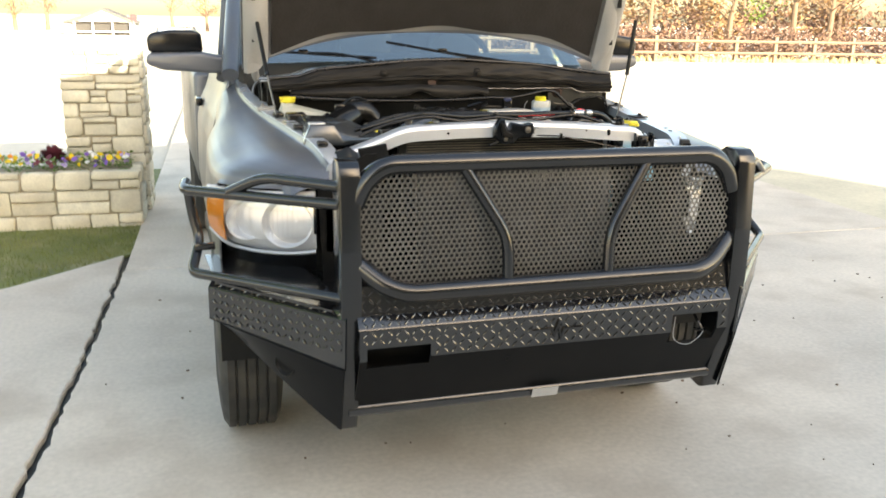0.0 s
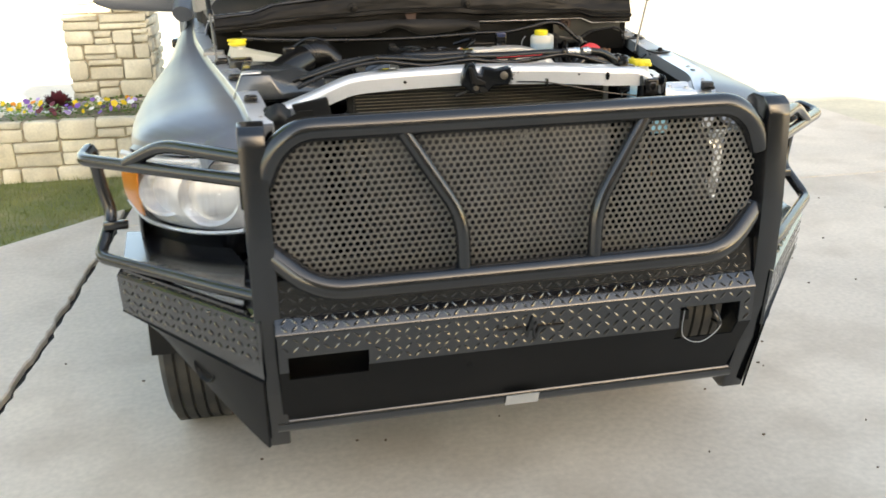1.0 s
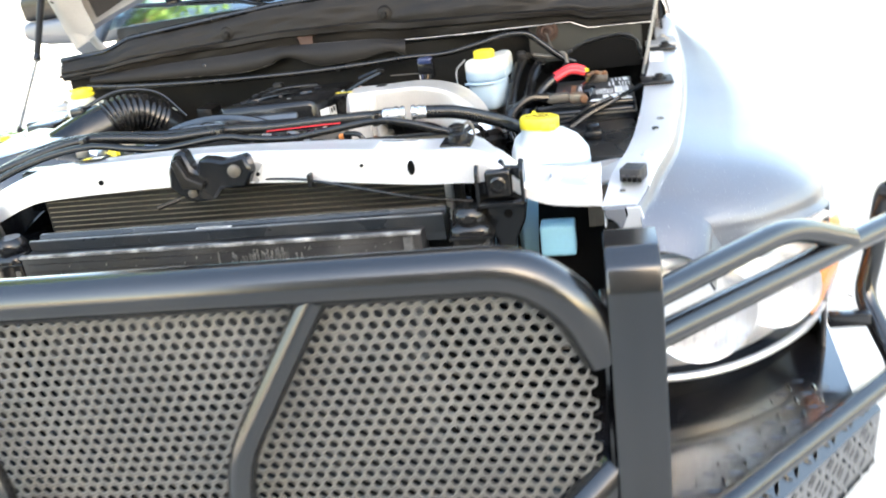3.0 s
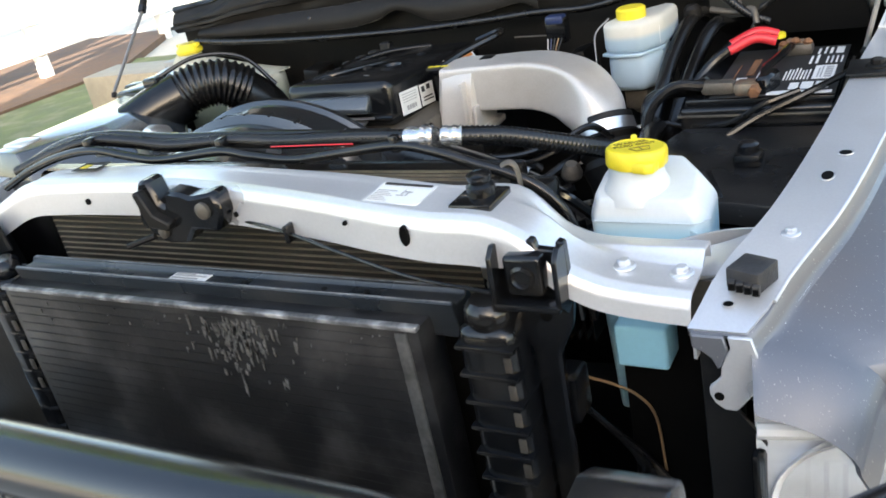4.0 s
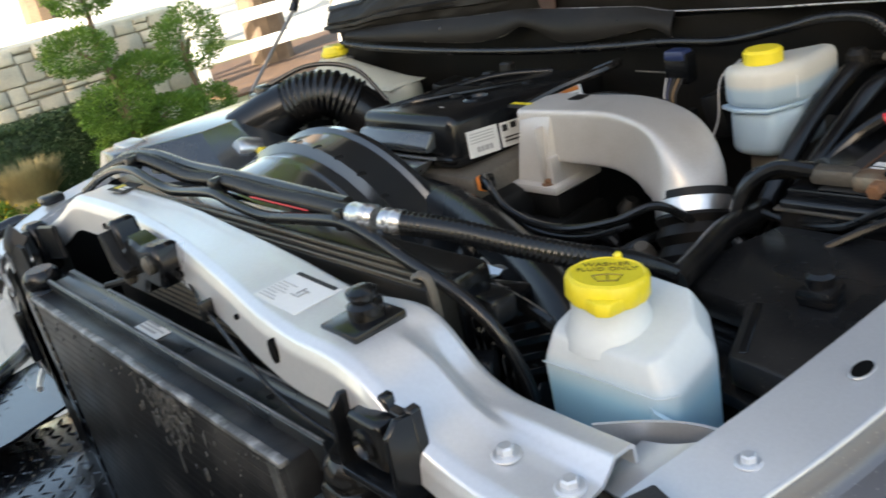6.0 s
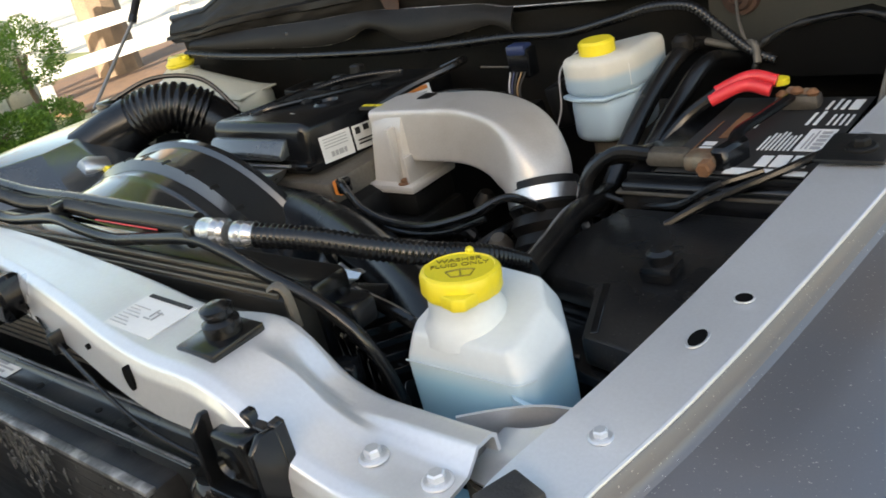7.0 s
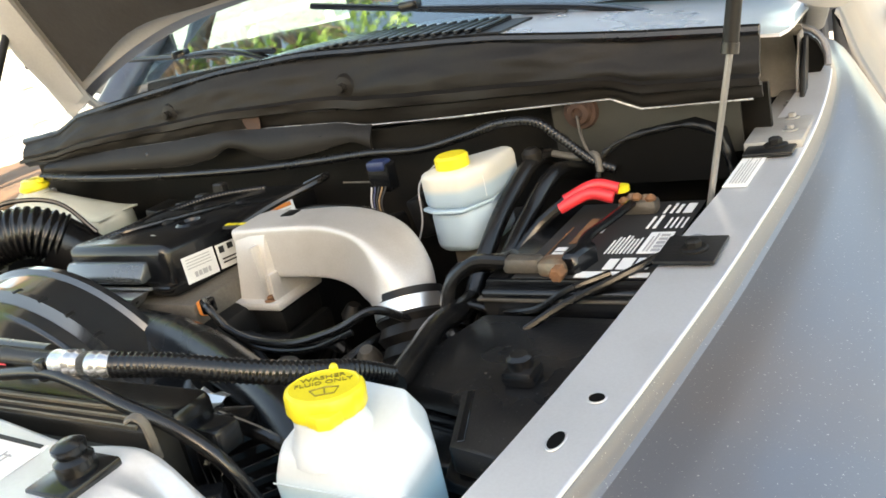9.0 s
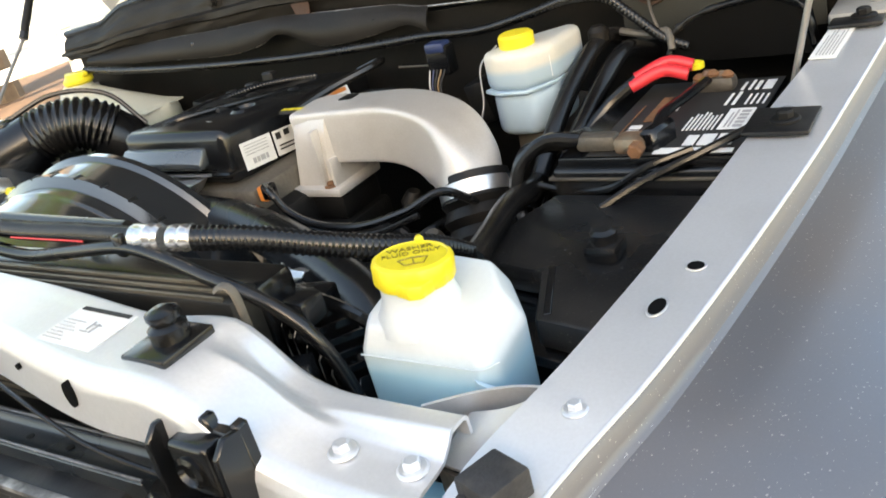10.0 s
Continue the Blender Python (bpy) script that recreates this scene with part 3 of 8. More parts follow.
def fender(sign, name, label):
    """A front fender: the flat inner rail, a small step, the crown and the flank with its wheel arch."""
    rows = FENDER if sign > 0 else FENDER_LEFT
    def skin(u, v):
        y = 2.530 + u * 1.320
        # the crown runs on past the rail and rolls down over the lamp
        f = min(1.0, max(0.0, (v - 0.15) / 0.08))
        f = f * f * (3 - 2 * f)
        w = max(0.0, 2.61 - y) / 0.08
        xi, xo, zr, xs, zs = smooth_table(rows, max(y, 2.59 + 0.02 * f))
        sec = [(0.0, xi, zr), (0.13, xo - 0.004, zr), (0.15, xo, zr - 0.003), (0.18, xo + 0.003, zr - 0.016), (0.22, xo + 0.008, zr - 0.020)]
        for k in range(1, 9):
            s = k / 8 * math.pi / 2
            x = xo + 0.008 + (xs - xo - 0.008) * math.sin(s)
            z = zr - 0.021 - (zr - 0.021 - (zs - 0.045)) * (1 - math.cos(s)) ** 0.9
            sec.append((0.22 + 0.5 * k / 8, x, z))
        arch = 0.5 + math.sqrt(max(0.0, 0.44 ** 2 - min(abs(y - 3.2), 0.44) ** 2)) * 0.86
        low = max(arch, 1.0 if y < 2.77 else 0.0) if y < 3.64 else 0.45
        low = min(low, sec[-1][2] - 0.01)
        sec.append((1.0, xs + 0.01, low))
        x, z = lerp_table(sec, v)
        near = y if y > 2.61 else 2.61 - 0.055 * w
        return (sign * (x - 0.014 * w * f), max(y, 2.59) * (1 - f) + near * f, z - 0.042 * w ** 1.6 * f)
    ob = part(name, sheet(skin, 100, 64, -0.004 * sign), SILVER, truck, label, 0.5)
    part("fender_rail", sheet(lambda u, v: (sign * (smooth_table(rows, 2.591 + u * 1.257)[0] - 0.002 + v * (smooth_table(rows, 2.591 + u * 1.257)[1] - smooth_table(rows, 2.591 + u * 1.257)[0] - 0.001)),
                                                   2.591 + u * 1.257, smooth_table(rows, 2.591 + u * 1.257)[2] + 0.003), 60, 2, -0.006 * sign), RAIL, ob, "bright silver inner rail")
    edge = [(y, *smooth_table(rows, y)[1:3]) for y in (2.62 + 0.98 * k / 40 for k in range(41))]
    part("rail_bead", tube([(sign * (xo - 0.002), y, z + 0.0015) for y, xo, z in edge], 0.0019, 8), RAIL, ob, "bright rolled edge of the rail")
    # paler tube that paints the bright line along the fillet
    part("rail_seam", tube([(sign * (xo + 0.0055), y, z - 0.0192) for y, xo, z in edge], 0.0009, 6), RAIL, ob, "pale line drawn as the fillet's highlight")
    part("rail_flange", sheet(lambda u, v: (sign * (smooth_table(rows, 2.595 + u * 1.0)[0] - 0.001), 2.595 + u * 1.0, smooth_table(rows, 2.595 + u * 1.0)[2] - 0.002 - 0.03 * v), 30, 2, 0.003), RAIL, ob)
    return ob


fender_right = fender(1, "fender", "silver fender with a curved crown")
fender_left = fender(-1, "fender", "silver fender with a curved crown")
for s in (1, -1):
    d = 0.0 if s > 0 else 0.040
    # the folded lip beside the notch, and the eared strip that runs down from it
    lip = [(0.579, 1.073), (0.606, 1.073), (0.609, 1.060), (0.605, 1.046), (0.600, 1.040), (0.596, 1.050), (0.589, 1.056), (0.580, 1.060)]
    apron = part("front_apron", prism([(s * (x - d), z) for x, z in lip], "y", 2.5855, 2.5905, 0.0015), SILVER, truck, "notched front edge of the fender")
    ear = [(0.609, 1.073), (0.628, 1.073), (0.634, 1.050), (0.630, 1.022), (0.614, 1.000), (0.604, 1.000), (0.596, 1.006), (0.592, 1.014), (0.592, 1.022), (0.597, 1.027), (0.602, 1.033), (0.603, 1.043), (0.607, 1.054), (0.611, 1.062)]
    part("apron_ear", prism([(s * (x - d), z) for x, z in ear], "y", 2.5860, 2.5900, 0.001), RAIL, apron, "bright ear with a fixing hole")
    part("lamp_mount_plate", prism([(s * (0.582 - d), 1.052), (s * (0.603 - d), 1.046), (s * (0.612 - d), 0.99), (s * (0.635 - d), 0.96), (s * (0.635 - d), 0.80), (s * (0.585 - d), 0.80)], "y", 2.600, 2.605, 0.001), MATTE, apron, "dull grey lamp mounting plate")
    part("apron_hole", lathe([(0.0042, 0), (0.0042, 0.0006)], (s * (0.600 - d), 2.5856, 1.014), 12, None, Matrix.Rotation(radians(90), 4, "X")), SHADEBLACK, apron)


# ---- the grille guard ----
guard = part("grille_guard", tube(rounded([(-0.572, 2.262, 1.02), (-0.545, 2.255, 1.085), (-0.49, 2.25, 1.128), (0.49, 2.25, 1.128), (0.545, 2.255, 1.085), (0.572, 2.262, 1.02)], 0.05, 5), 0.027, 20), GUARD, truck,
             "satin black tubular grille guard with tread-plate bumper")
part("lower_tube", tube(rounded([(-0.578, 2.262, 0.872), (-0.475, 2.205, 0.788), (0.475, 2.205, 0.788), (0.578, 2.262, 0.872)], 0.08, 8), 0.027, 20), GUARD, guard)
for s in (1, -1):
    part("brace_tube", tube(rounded([(s * 0.272, 2.245, 1.112), (s * 0.155, 2.212, 0.925), (s * 0.152, 2.207, 0.80)], 0.05, 5), 0.0165, 16), GUARD, guard)

# the two upright plates, seen from the side
UPRIGHT = [(2.238, 1.10), (2.246, 1.124), (2.268, 1.138), (2.315, 1.140), (2.338, 1.128), (2.346, 1.09), (2.340, 0.70), (2.362, 0.55), (2.395, 0.42), (2.40, 0.372), (2.388, 0.356), (2.335, 0.348),
           (2.315, 0.355), (2.293, 0.43), (2.262, 0.52), (2.240, 0.62), (2.226, 0.74), (2.226, 0.90)]
for s in (1, -1):
    part("upright_plate", prism(UPRIGHT, "x", s * 0.568 + 0.010, s * 0.624 + 0.010, 0.004, None, 2), GUARD, guard, "bent black steel upright")
for s in (1, -1):
    part("mount_gusset", prism([(2.33, 1.04), (2.395, 1.035), (2.411, 1.014), (2.42, 0.90), (2.447, 0.77), (2.455, 0.60), (2.33, 0.60)], "x", s * 0.570, s * 0.578, 0.002), GUARD, guard, "black mounting gusset behind the upright")
part("step_tube", tube([(-0.585, 2.315, 0.415), (0.585, 2.315, 0.415)], 0.0225, 18), TREAD, guard, "glossy black lower cross tube")
lab = quad((-0.03, 2.2925, 0.398), (1, 0, 0), (0, -0.35, 1), 0.085, 0.034)
part("maker_plate", lab, GREYINK, guard, "small worn silver sticker")
for x in (-0.45, -0.22, 0.2, 0.4):
    part("weld_bead", box(x - 0.012, x + 0.012, 2.296, 2.316, 0.434, 0.441, 0.002), GUARD, guard)

# wing tubes round the head lamps
WING = [
    [(0.60, 2.28, 1.018), (1.008, 2.676, 1.000), (0.998, 2.770, 1.012), (0.985, 2.770, 0.90), (0.968, 2.760, 0.83), (0.998, 2.665, 0.750), (0.70, 2.34, 0.765), (0.60, 2.250, 0.765)],
    [(0.60, 2.282, 1.066), (0.795, 2.475, 1.066), (0.885, 2.555, 1.012)],
]
for s in (1, -1):
    part("wing_tube", tube(rounded([(s * x + 0.010, y, z) for x, y, z in WING[0]], 0.03, 5), 0.0155, 14), GUARD, guard, "bent black lamp guard tube")
    part("wing_tube", tube(rounded([(s * x + 0.010, y, z) for x, y, z in WING[1]], 0.05, 5), 0.0155, 14), GUARD, guard)
    part("tab", box(s * 0.915, s * 0.975, 2.70, 2.72, 0.806, 0.828, 0.003), GUARD, guard)

# tread-plate bumper: a sloped top strip, a lip and a plain face that leans back
bumper = part("bumper", prism([(2.2030, 0.6855), (2.2032, 0.690), (2.206, 0.6945), (2.229, 0.7205), (2.233, 0.722), (2.236, 0.718), (2.211, 0.6865)], "x", -0.572, 0.572, 0.0008), TREAD, guard, "black tread-plate bumper")
part("upper_plate", prism([(2.234, 0.721), (2.250, 0.800), (2.256, 0.800), (2.240, 0.719)], "x", -0.572, 0.572), TREAD, bumper, "plain black sheet behind the bumper fold")
for k in range(38):
    x = -0.545 + k * 0.0295
    part("stitch_weld", box(x - 0.009, x + 0.009, 2.2290, 2.2355, 0.7195, 0.7240, 0.0012), GUARD, bumper)


def face_plate(name, x0, x1, z0, z1, y0, y1, holes, material, lugs=None):
    """A plate from (y0, z1) down to (y1, z0), with square holes through it."""
    xs = sorted({x0, x1, *(h[0] for h in holes), *(h[1] for h in holes)})
    zs = sorted({z0, z1, *(h[2] for h in holes), *(h[3] for h in holes)})
    xs = [x for x in xs if x0 <= x <= x1]
    zs = [z for z in zs if z0 <= z <= z1]
    bm = bmesh.new()
    yy = lambda z: y0 + (y1 - y0) * (z1 - z) / (z1 - z0)
    for a, c in zip(xs, xs[1:]):
        for d, e in zip(zs, zs[1:]):
            if any(h[0] <= (a + c) / 2 <= h[1] and h[2] <= (d + e) / 2 <= h[3] for h in holes):
                continue
            f = [bm.verts.new(p) for p in ((a, yy(d), d), (c, yy(d), d), (c, yy(e), e), (a, yy(e), e))]
            k = [bm.verts.new((v.co.x, v.co.y + 0.006, v.co.z)) for v in f]
            bm.faces.new(f)
            bm.faces.new(k[::-1])
            for i in range(4):
                bm.faces.new((f[i], k[i], k[(i + 1) % 4], f[(i + 1) % 4]))
    if lugs:
        lugs(bm)
    return part(name, bm, material, bumper)


HOLES = [(-0.55, -0.372, 0.575, 0.636), (0.378, 0.535, 0.560, 0.655)]


def open_at(x, z):
    return not any(h[0] - 0.012 < x < h[1] + 0.012 and h[2] - 0.01 < z < h[3] + 0.01 for h in HOLES)


def strip_lugs(bm):
    lug_plate(bm, (-0.565, 2.2040, 0.6025), (1, 0, 0), (0, 0, 1), 50, 4, 1.13, 0.082, lambda u, v: open_at(u - 0.565, v + 0.603), 0.0225, 0.0013)


face_plate("tread_lip", -0.57, 0.57, 0.600, 0.6865, 2.2045, 2.206, HOLES, TREAD, strip_lugs)
face_plate("lower_face", -0.57, 0.57, 0.425, 0.600, 2.207, 2.30, HOLES, FACE)
b = bmesh.new()
lug_plate(b, (-0.565, 2.2062, 0.6947), (1, 0, 0), (0, 0.0230, 0.0260), 50, 2, 1.13, 0.036, None, 0.0225, 0.0016)
lug_plate(b, (-0.565, 2.2345, 0.724), (1, 0, 0), (0, 0.016, 0.079), 50, 3, 1.13, 0.070, None, 0.0215, 0.0008)
tagged(part("tread_lug", b, TREAD, bumper), kind="stuff")
# dark sheet and box added so the bumper's opening looks shaded inside
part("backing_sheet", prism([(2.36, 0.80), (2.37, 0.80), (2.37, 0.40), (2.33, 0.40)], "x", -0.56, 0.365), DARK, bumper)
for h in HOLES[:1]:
    part("socket_box", box(h[0] - 0.004, h[1] + 0.004, 2.30, 2.34, h[2] - 0.004, h[3] + 0.004), DARK, bumper, "dark box standing for the shade in an empty fog lamp opening")
part("loose_wire", tube(flowing([(0.40, 2.225, 0.64), (0.395, 2.215, 0.575), (0.44, 2.205, 0.558), (0.50, 2.225, 0.585), (0.52, 2.28, 0.60)]), 0.0011, 6), GREYINK, bumper, "thin pale loose wire")
part("loose_wire", tube(flowing([(0.49, 2.29, 0.655), (0.485, 2.24, 0.62), (0.50, 2.23, 0.59), (0.515, 2.29, 0.57)]), 0.005, 6), HOSE, bumper)
# the pulse-shaped emblem is a dark cut in the lip
part("emblem", prism([(-0.075, 0.648), (-0.016, 0.652), (-0.007, 0.640), (0.006, 0.676), (0.014, 0.630), (0.022, 0.650), (0.085, 0.648), (0.024, 0.645), (0.013, 0.612), (0.004, 0.652), (-0.006, 0.622), (-0.018, 0.646)],
                      "y", 2.1985, 2.2045), GLOSS, bumper, "black pulse-line emblem")
for s in (1, -1):
    # side wings of the bumper, swept back under the head lamps
    a, c = Vector((s * 0.615 + 0.010, 2.222, 0)), Vector((s * 0.955 + 0.010, 2.610, 0))
    along = (c - a)
    e = along.normalized()
    w = along.length
    top = lambda u, z: a + along * u + Vector((0, 0, z))
    wing = part("bumper_wing", sheet(lambda u, v: top(u, 0.716 - (1 - v) * (0.150 - 0.05 * u)) + Vector((0, 0.018 * (1 - v), 0)), 8, 4, 0.006 * s), TREAD, guard, "swept tread-plate bumper end")
    deck = bmesh.new()
    vs = [(s * 0.635, 2.250, 0.740), (s * 0.925, 2.588, 0.740), (s * 0.945, 2.86, 0.75), (s * 0.70, 2.80, 0.75), (s * 0.63, 2.52, 0.748)]
    up = [deck.verts.new(p) for p in vs]
    lo = [deck.verts.new((p[0], p[1], p[2] - 0.006)) for p in vs]
    deck.faces.new(up)
    deck.faces.new(lo[::-1])
    for k in range(5):
        deck.faces.new((up[k], lo[k], lo[(k + 1) % 5], up[(k + 1) % 5]))
    part("deck_plate", deck, TREAD, wing)
    lugs = bmesh.new()
    n = Vector((0, 0, 1))
    out = Vector((e.y, -e.x, 0)) * s
    # the folded upper edge, lying between the face and the deck
    fold = sheet(lambda u, v: top(u, 0.716 + 0.024 * v) + Vector((-s * 0.016 * v, 0.022 * v, 0)), 8, 2, 0.004 * s)
    part("folded_edge", fold, TREAD, wing)
    slope = (Vector((-s * 0.016, 0.022, 0.024))).normalized()
    if s > 0:
        lug_plate(lugs, top(0.02, 0.608) + out * 0.0005 + Vector((0, 0.010, 0)), e, n + Vector((0, -0.1, 0)), 20, 4, w * 0.96, 0.106, None, 0.0225, 0.0014)
        lug_plate(lugs, top(0.02, 0.717) + out * 0.001, e, slope, 20, 1, w * 0.96, 0.034, None, 0.0235, 0.0026)
        lug_plate(lugs, (0.665, 2.335, 0.7425), (0.655, 0.755, 0), (-0.755, 0.655, 0), 15, 3, 0.38, 0.075, None, 0.0225, 0.0022)
    else:
        lug_plate(lugs, top(0.98, 0.608) + out * 0.0005 + Vector((0, 0.010, 0)), -e, n + Vector((0, -0.1, 0)), 20, 4, w * 0.96, 0.106, None, 0.0225, 0.0014)
        lug_plate(lugs, top(0.98, 0.717) + out * 0.001, -e, slope, 20, 1, w * 0.96, 0.034, None, 0.0235, 0.0026)
        lug_plate(lugs, (-0.665, 2.335, 0.7425), (0.755, 0.655, 0), (-0.655, 0.755, 0), 4, 15, 0.10, 0.38, None, 0.0225, 0.0022)
    tagged(part("tread_lug", lugs, TREAD, wing), kind="stuff")
    pan = part("splash_pan", box(s * 0.25, s * 0.72, 2.345, 2.74, 0.700, 0.707, 0.002), TREAD, wing, "black tread-plate splash pan")
    lugs = bmesh.new()
    lug_plate(lugs, (min(s * 0.40, s * 0.71), 2.355, 0.7072), (1, 0, 0), (0, 1, 0), 13, 15, 0.31, 0.37, None, 0.0225, 0.0016)
    tagged(part("tread_lug", lugs, TREAD, pan), kind="stuff")
    skirt = sheet(lambda u, v: top(u, 0.5675 + 0.05 * u - v * (0.205 - 0.19 * u ** 1.2)) + Vector((-s * 0.03 * v * u, 0.0175 + 0.06 * v, 0)), 20, 6, 0.005 * s)
    part("skirt", skirt, FACE, wing, "plain black lower skirt")
    # a dark disc takes the place of the fog hole's inner shade
    part("fog_hole", lathe([(0.034, -0.004), (0.040, 0.003), (0.036, 0.006), (0.030, -0.002)], top(0.42, 0.525) + Vector((-s * 0.004, 0.046, 0)), 20, None,
                           Vector((0, 0, 1)).rotation_difference(out).to_matrix().to_4x4()), DARK, wing)

# the perforated sheet behind the tubes
b = bmesh.new()
PITCH = 0.0152
R = 0.0056
rows = int(0.33 / (PITCH * 0.866))
for j in range(rows + 1):
    for i in range(-38, 39):
        x, z = (i + 0.5 * (j % 2)) * PITCH, 0.792 + j * PITCH * 0.866
        if abs(x) > 0.555 or abs(x) - 0.555 > 0 or abs(x) > 0.485 + (z - 0.80) * 1.1 or abs(x) > 0.50 + (1.125 - z) * 1.0:
            continue
        yb = 2.243 + (z - 0.80) * 0.06
        hexa = [b.verts.new((x + PITCH / math.sqrt(3) * math.sin(k * math.pi / 3), yb, z + PITCH / math.sqrt(3) * math.cos(k * math.pi / 3))) for k in range(6)]
        rim = [b.verts.new((x + R * math.sin(k * math.pi / 6), yb, z + R * math.cos(k * math.pi / 6))) for k in range(12)]
        back = [b.verts.new((v.co.x, yb + 0.0025, v.co.z)) for v in rim]
        for k in range(6):
            b.faces.new((hexa[k], rim[2 * k], rim[2 * k + 1]))
            b.faces.new((hexa[k], rim[2 * k + 1], rim[(2 * k + 2) % 12], hexa[(k + 1) % 6]))
        for k in range(12):
            b.faces.new((rim[k], back[k], back[(k + 1) % 12], rim[(k + 1) % 12]))
bmesh.ops.remove_doubles(b, verts=b.verts[:], dist=0.0004)
part("perforated_screen", b, MESHM, guard, "black steel screen with round holes", 1.0)


# the guard sits a little askew on the frame
pivot = Vector((0, 2.22, 0))
guard.matrix_basis = Matrix.Translation(pivot + Vector((0.004, 0, 0))) @ Matrix.Rotation(radians(1.4), 4, "Z") @ Matrix.Translation(-pivot)


# ---- the pickup: front cooling pack and core support ----
CORE_LINE = [(-0.56, 2.668, 1.085), (-0.44, 2.672, 1.128), (-0.34, 2.670, 1.166), (-0.27, 2.668, 1.174), (-0.10, 2.660, 1.181), (0.0, 2.650, 1.183), (0.10, 2.637, 1.182), (0.20, 2.620, 1.180), (0.28, 2.606, 1.176), (0.34, 2.600, 1.172), (0.40, 2.600, 1.169), (0.435, 2.600, 1.155), (0.465, 2.602, 1.128), (0.50, 2.605, 1.110), (0.54, 2.607, 1.103), (0.578, 2.608, 1.100)]
# rows: x, back edge y, back edge z
CORE_BACK = [(-0.56, 2.713, 1.085), (-0.27, 2.713, 1.174), (0.0, 2.697, 1.183), (0.10, 2.688, 1.182), (0.24, 2.676, 1.178), (0.34, 2.668, 1.171), (0.38, 2.676, 1.166), (0.41, 2.681, 1.150), (0.44, 2.683, 1.130), (0.474, 2.683, 1.1165), (0.51, 2.683, 1.1135), (0.578, 2.682, 1.1130)]


def core_top(x):
    return smooth_table(CORE_LINE, x)


def core_skin(u, v):
    """The beam: a front lip, a rolled edge and a flat top; towards the driver's end the top sinks to a bolted shelf with a raised rib behind it."""
    x = -0.56 + u * 1.138
    y, z = core_top(x)
    yb, zb = smooth_table(CORE_BACK, x)
    k = max(0.0, min(1.0, (x - 0.395) / 0.06))
    k = k * k * (3 - 2 * k)
    lip = 0.046 - 0.020 * k
    span = yb - y
    rib = y + span * 0.62
    flat = [(0.0, y - 0.012, z - lip), (0.22, y - 0.010, z - 0.014), (0.30, y - 0.006, z - 0.004), (0.38, y + 0.002, z), (0.55, y + span * 0.30, z - 0.0006), (0.66, y + span * 0.50, z - 0.001), (0.74, y + span * 0.68, z - 0.001),
            (0.82, y + span * 0.80, z), (0.92, y + span * 0.94, z), (0.96, yb - 0.001, z - 0.002), (1.0, yb, z - 0.007)]
    ribbed = [(0.0, y - 0.012, z - lip), (0.22, y - 0.010, z - 0.012), (0.30, y - 0.006, z - 0.004), (0.38, y + 0.003, z), (0.55, y + span * 0.40, z + 0.0005), (0.66, rib - 0.006, z + 0.0015), (0.74, rib + 0.002, z + (zb - z) * 0.62),
              (0.82, rib + 0.008, zb + 0.0012), (0.92, yb - 0.004, zb + 0.0005), (0.96, yb, zb - 0.003), (1.0, yb + 0.001, zb - 0.016)]
    p, q = lerp_table(flat, v), lerp_table(ribbed, v)
    return (x, p[0] + (q[0] - p[0]) * k, p[1] + (q[1] - p[1]) * k)


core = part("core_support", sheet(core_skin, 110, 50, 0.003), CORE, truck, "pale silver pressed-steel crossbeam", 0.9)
for x, z, w, h, n in ((0.319, 1.152, 0.0050, 0.0105, "slot"), (0.245, 1.158, 0.0024, 0.0024, "hole"), (0.075, 1.150, 0.003, 0.003, "hole"), (-0.20, 1.150, 0.004, 0.004, "hole")):
    y = core_top(x)[0] - 0.0122
    # slot and holes are black plugs; the shade inside is only colour
    part(n, prism([(x + w * math.cos(a), z + h * math.sin(a)) for a in (k * math.pi / 8 for k in range(16))], "y", y - 0.0012, y + 0.012), SHADEBLACK, core)
bolt((0.513, 2.634, 1.1070), 0.0060, core, material=CORE)
bolt((0.563, 2.637, 1.1015), 0.0060, core, material=CORE)
part("end_cup", sheet(lambda u, v: (0.528 + 0.084 * u, 2.699 + 0.032 * math.sin(min(1.0, u * 1.15) * 1.571) + 0.012 * v, 1.0975 + 0.005 * u - 0.07 * v), 14, 4, 0.0022), RAIL, core, "grey curved inner panel")
# the web that ties the beam's end to the fender rail
part("end_web", sheet(lambda u, v: (0.555 + (smooth_table(FENDER, 2.652 + 0.052 * v)[0] + 0.010 - 0.555) * u, 2.652 + 0.016 * (1 - u) ** 2 + (0.046 + 0.020 * u ** 3) * v, 1.080 + (smooth_table(FENDER, 2.652 + 0.052 * v)[2] - 1.081) * u ** 0.8 + 0.004 * v), 16, 8, 0.003), RAIL, core, "silver web tying the beam to the fender", 0.8)
part("web_drop", sheet(lambda u, v: (0.557 + 0.045 * u, 2.653 + 0.016 * (1 - u) ** 2, 1.079 + 0.012 * u - 0.06 * v), 10, 2, 0.003), DULLALLOY, core)
# emissions and warning labels on the beam
cl = quad((0.262, 2.612, core_top(0.29)[1] + 0.001), (1, 0, -0.06), (0, 1, 0), 0.062, 0.046)
lab = part("warning_label", cl, WHITE, core, "white warning label")
part("print", bars((0.262, 2.612, core_top(0.29)[1] + 0.001), (1, 0, -0.06), (0, 1, 0), [(0.004, 0.0405, 0.054, 0.004)]), INK, lab)
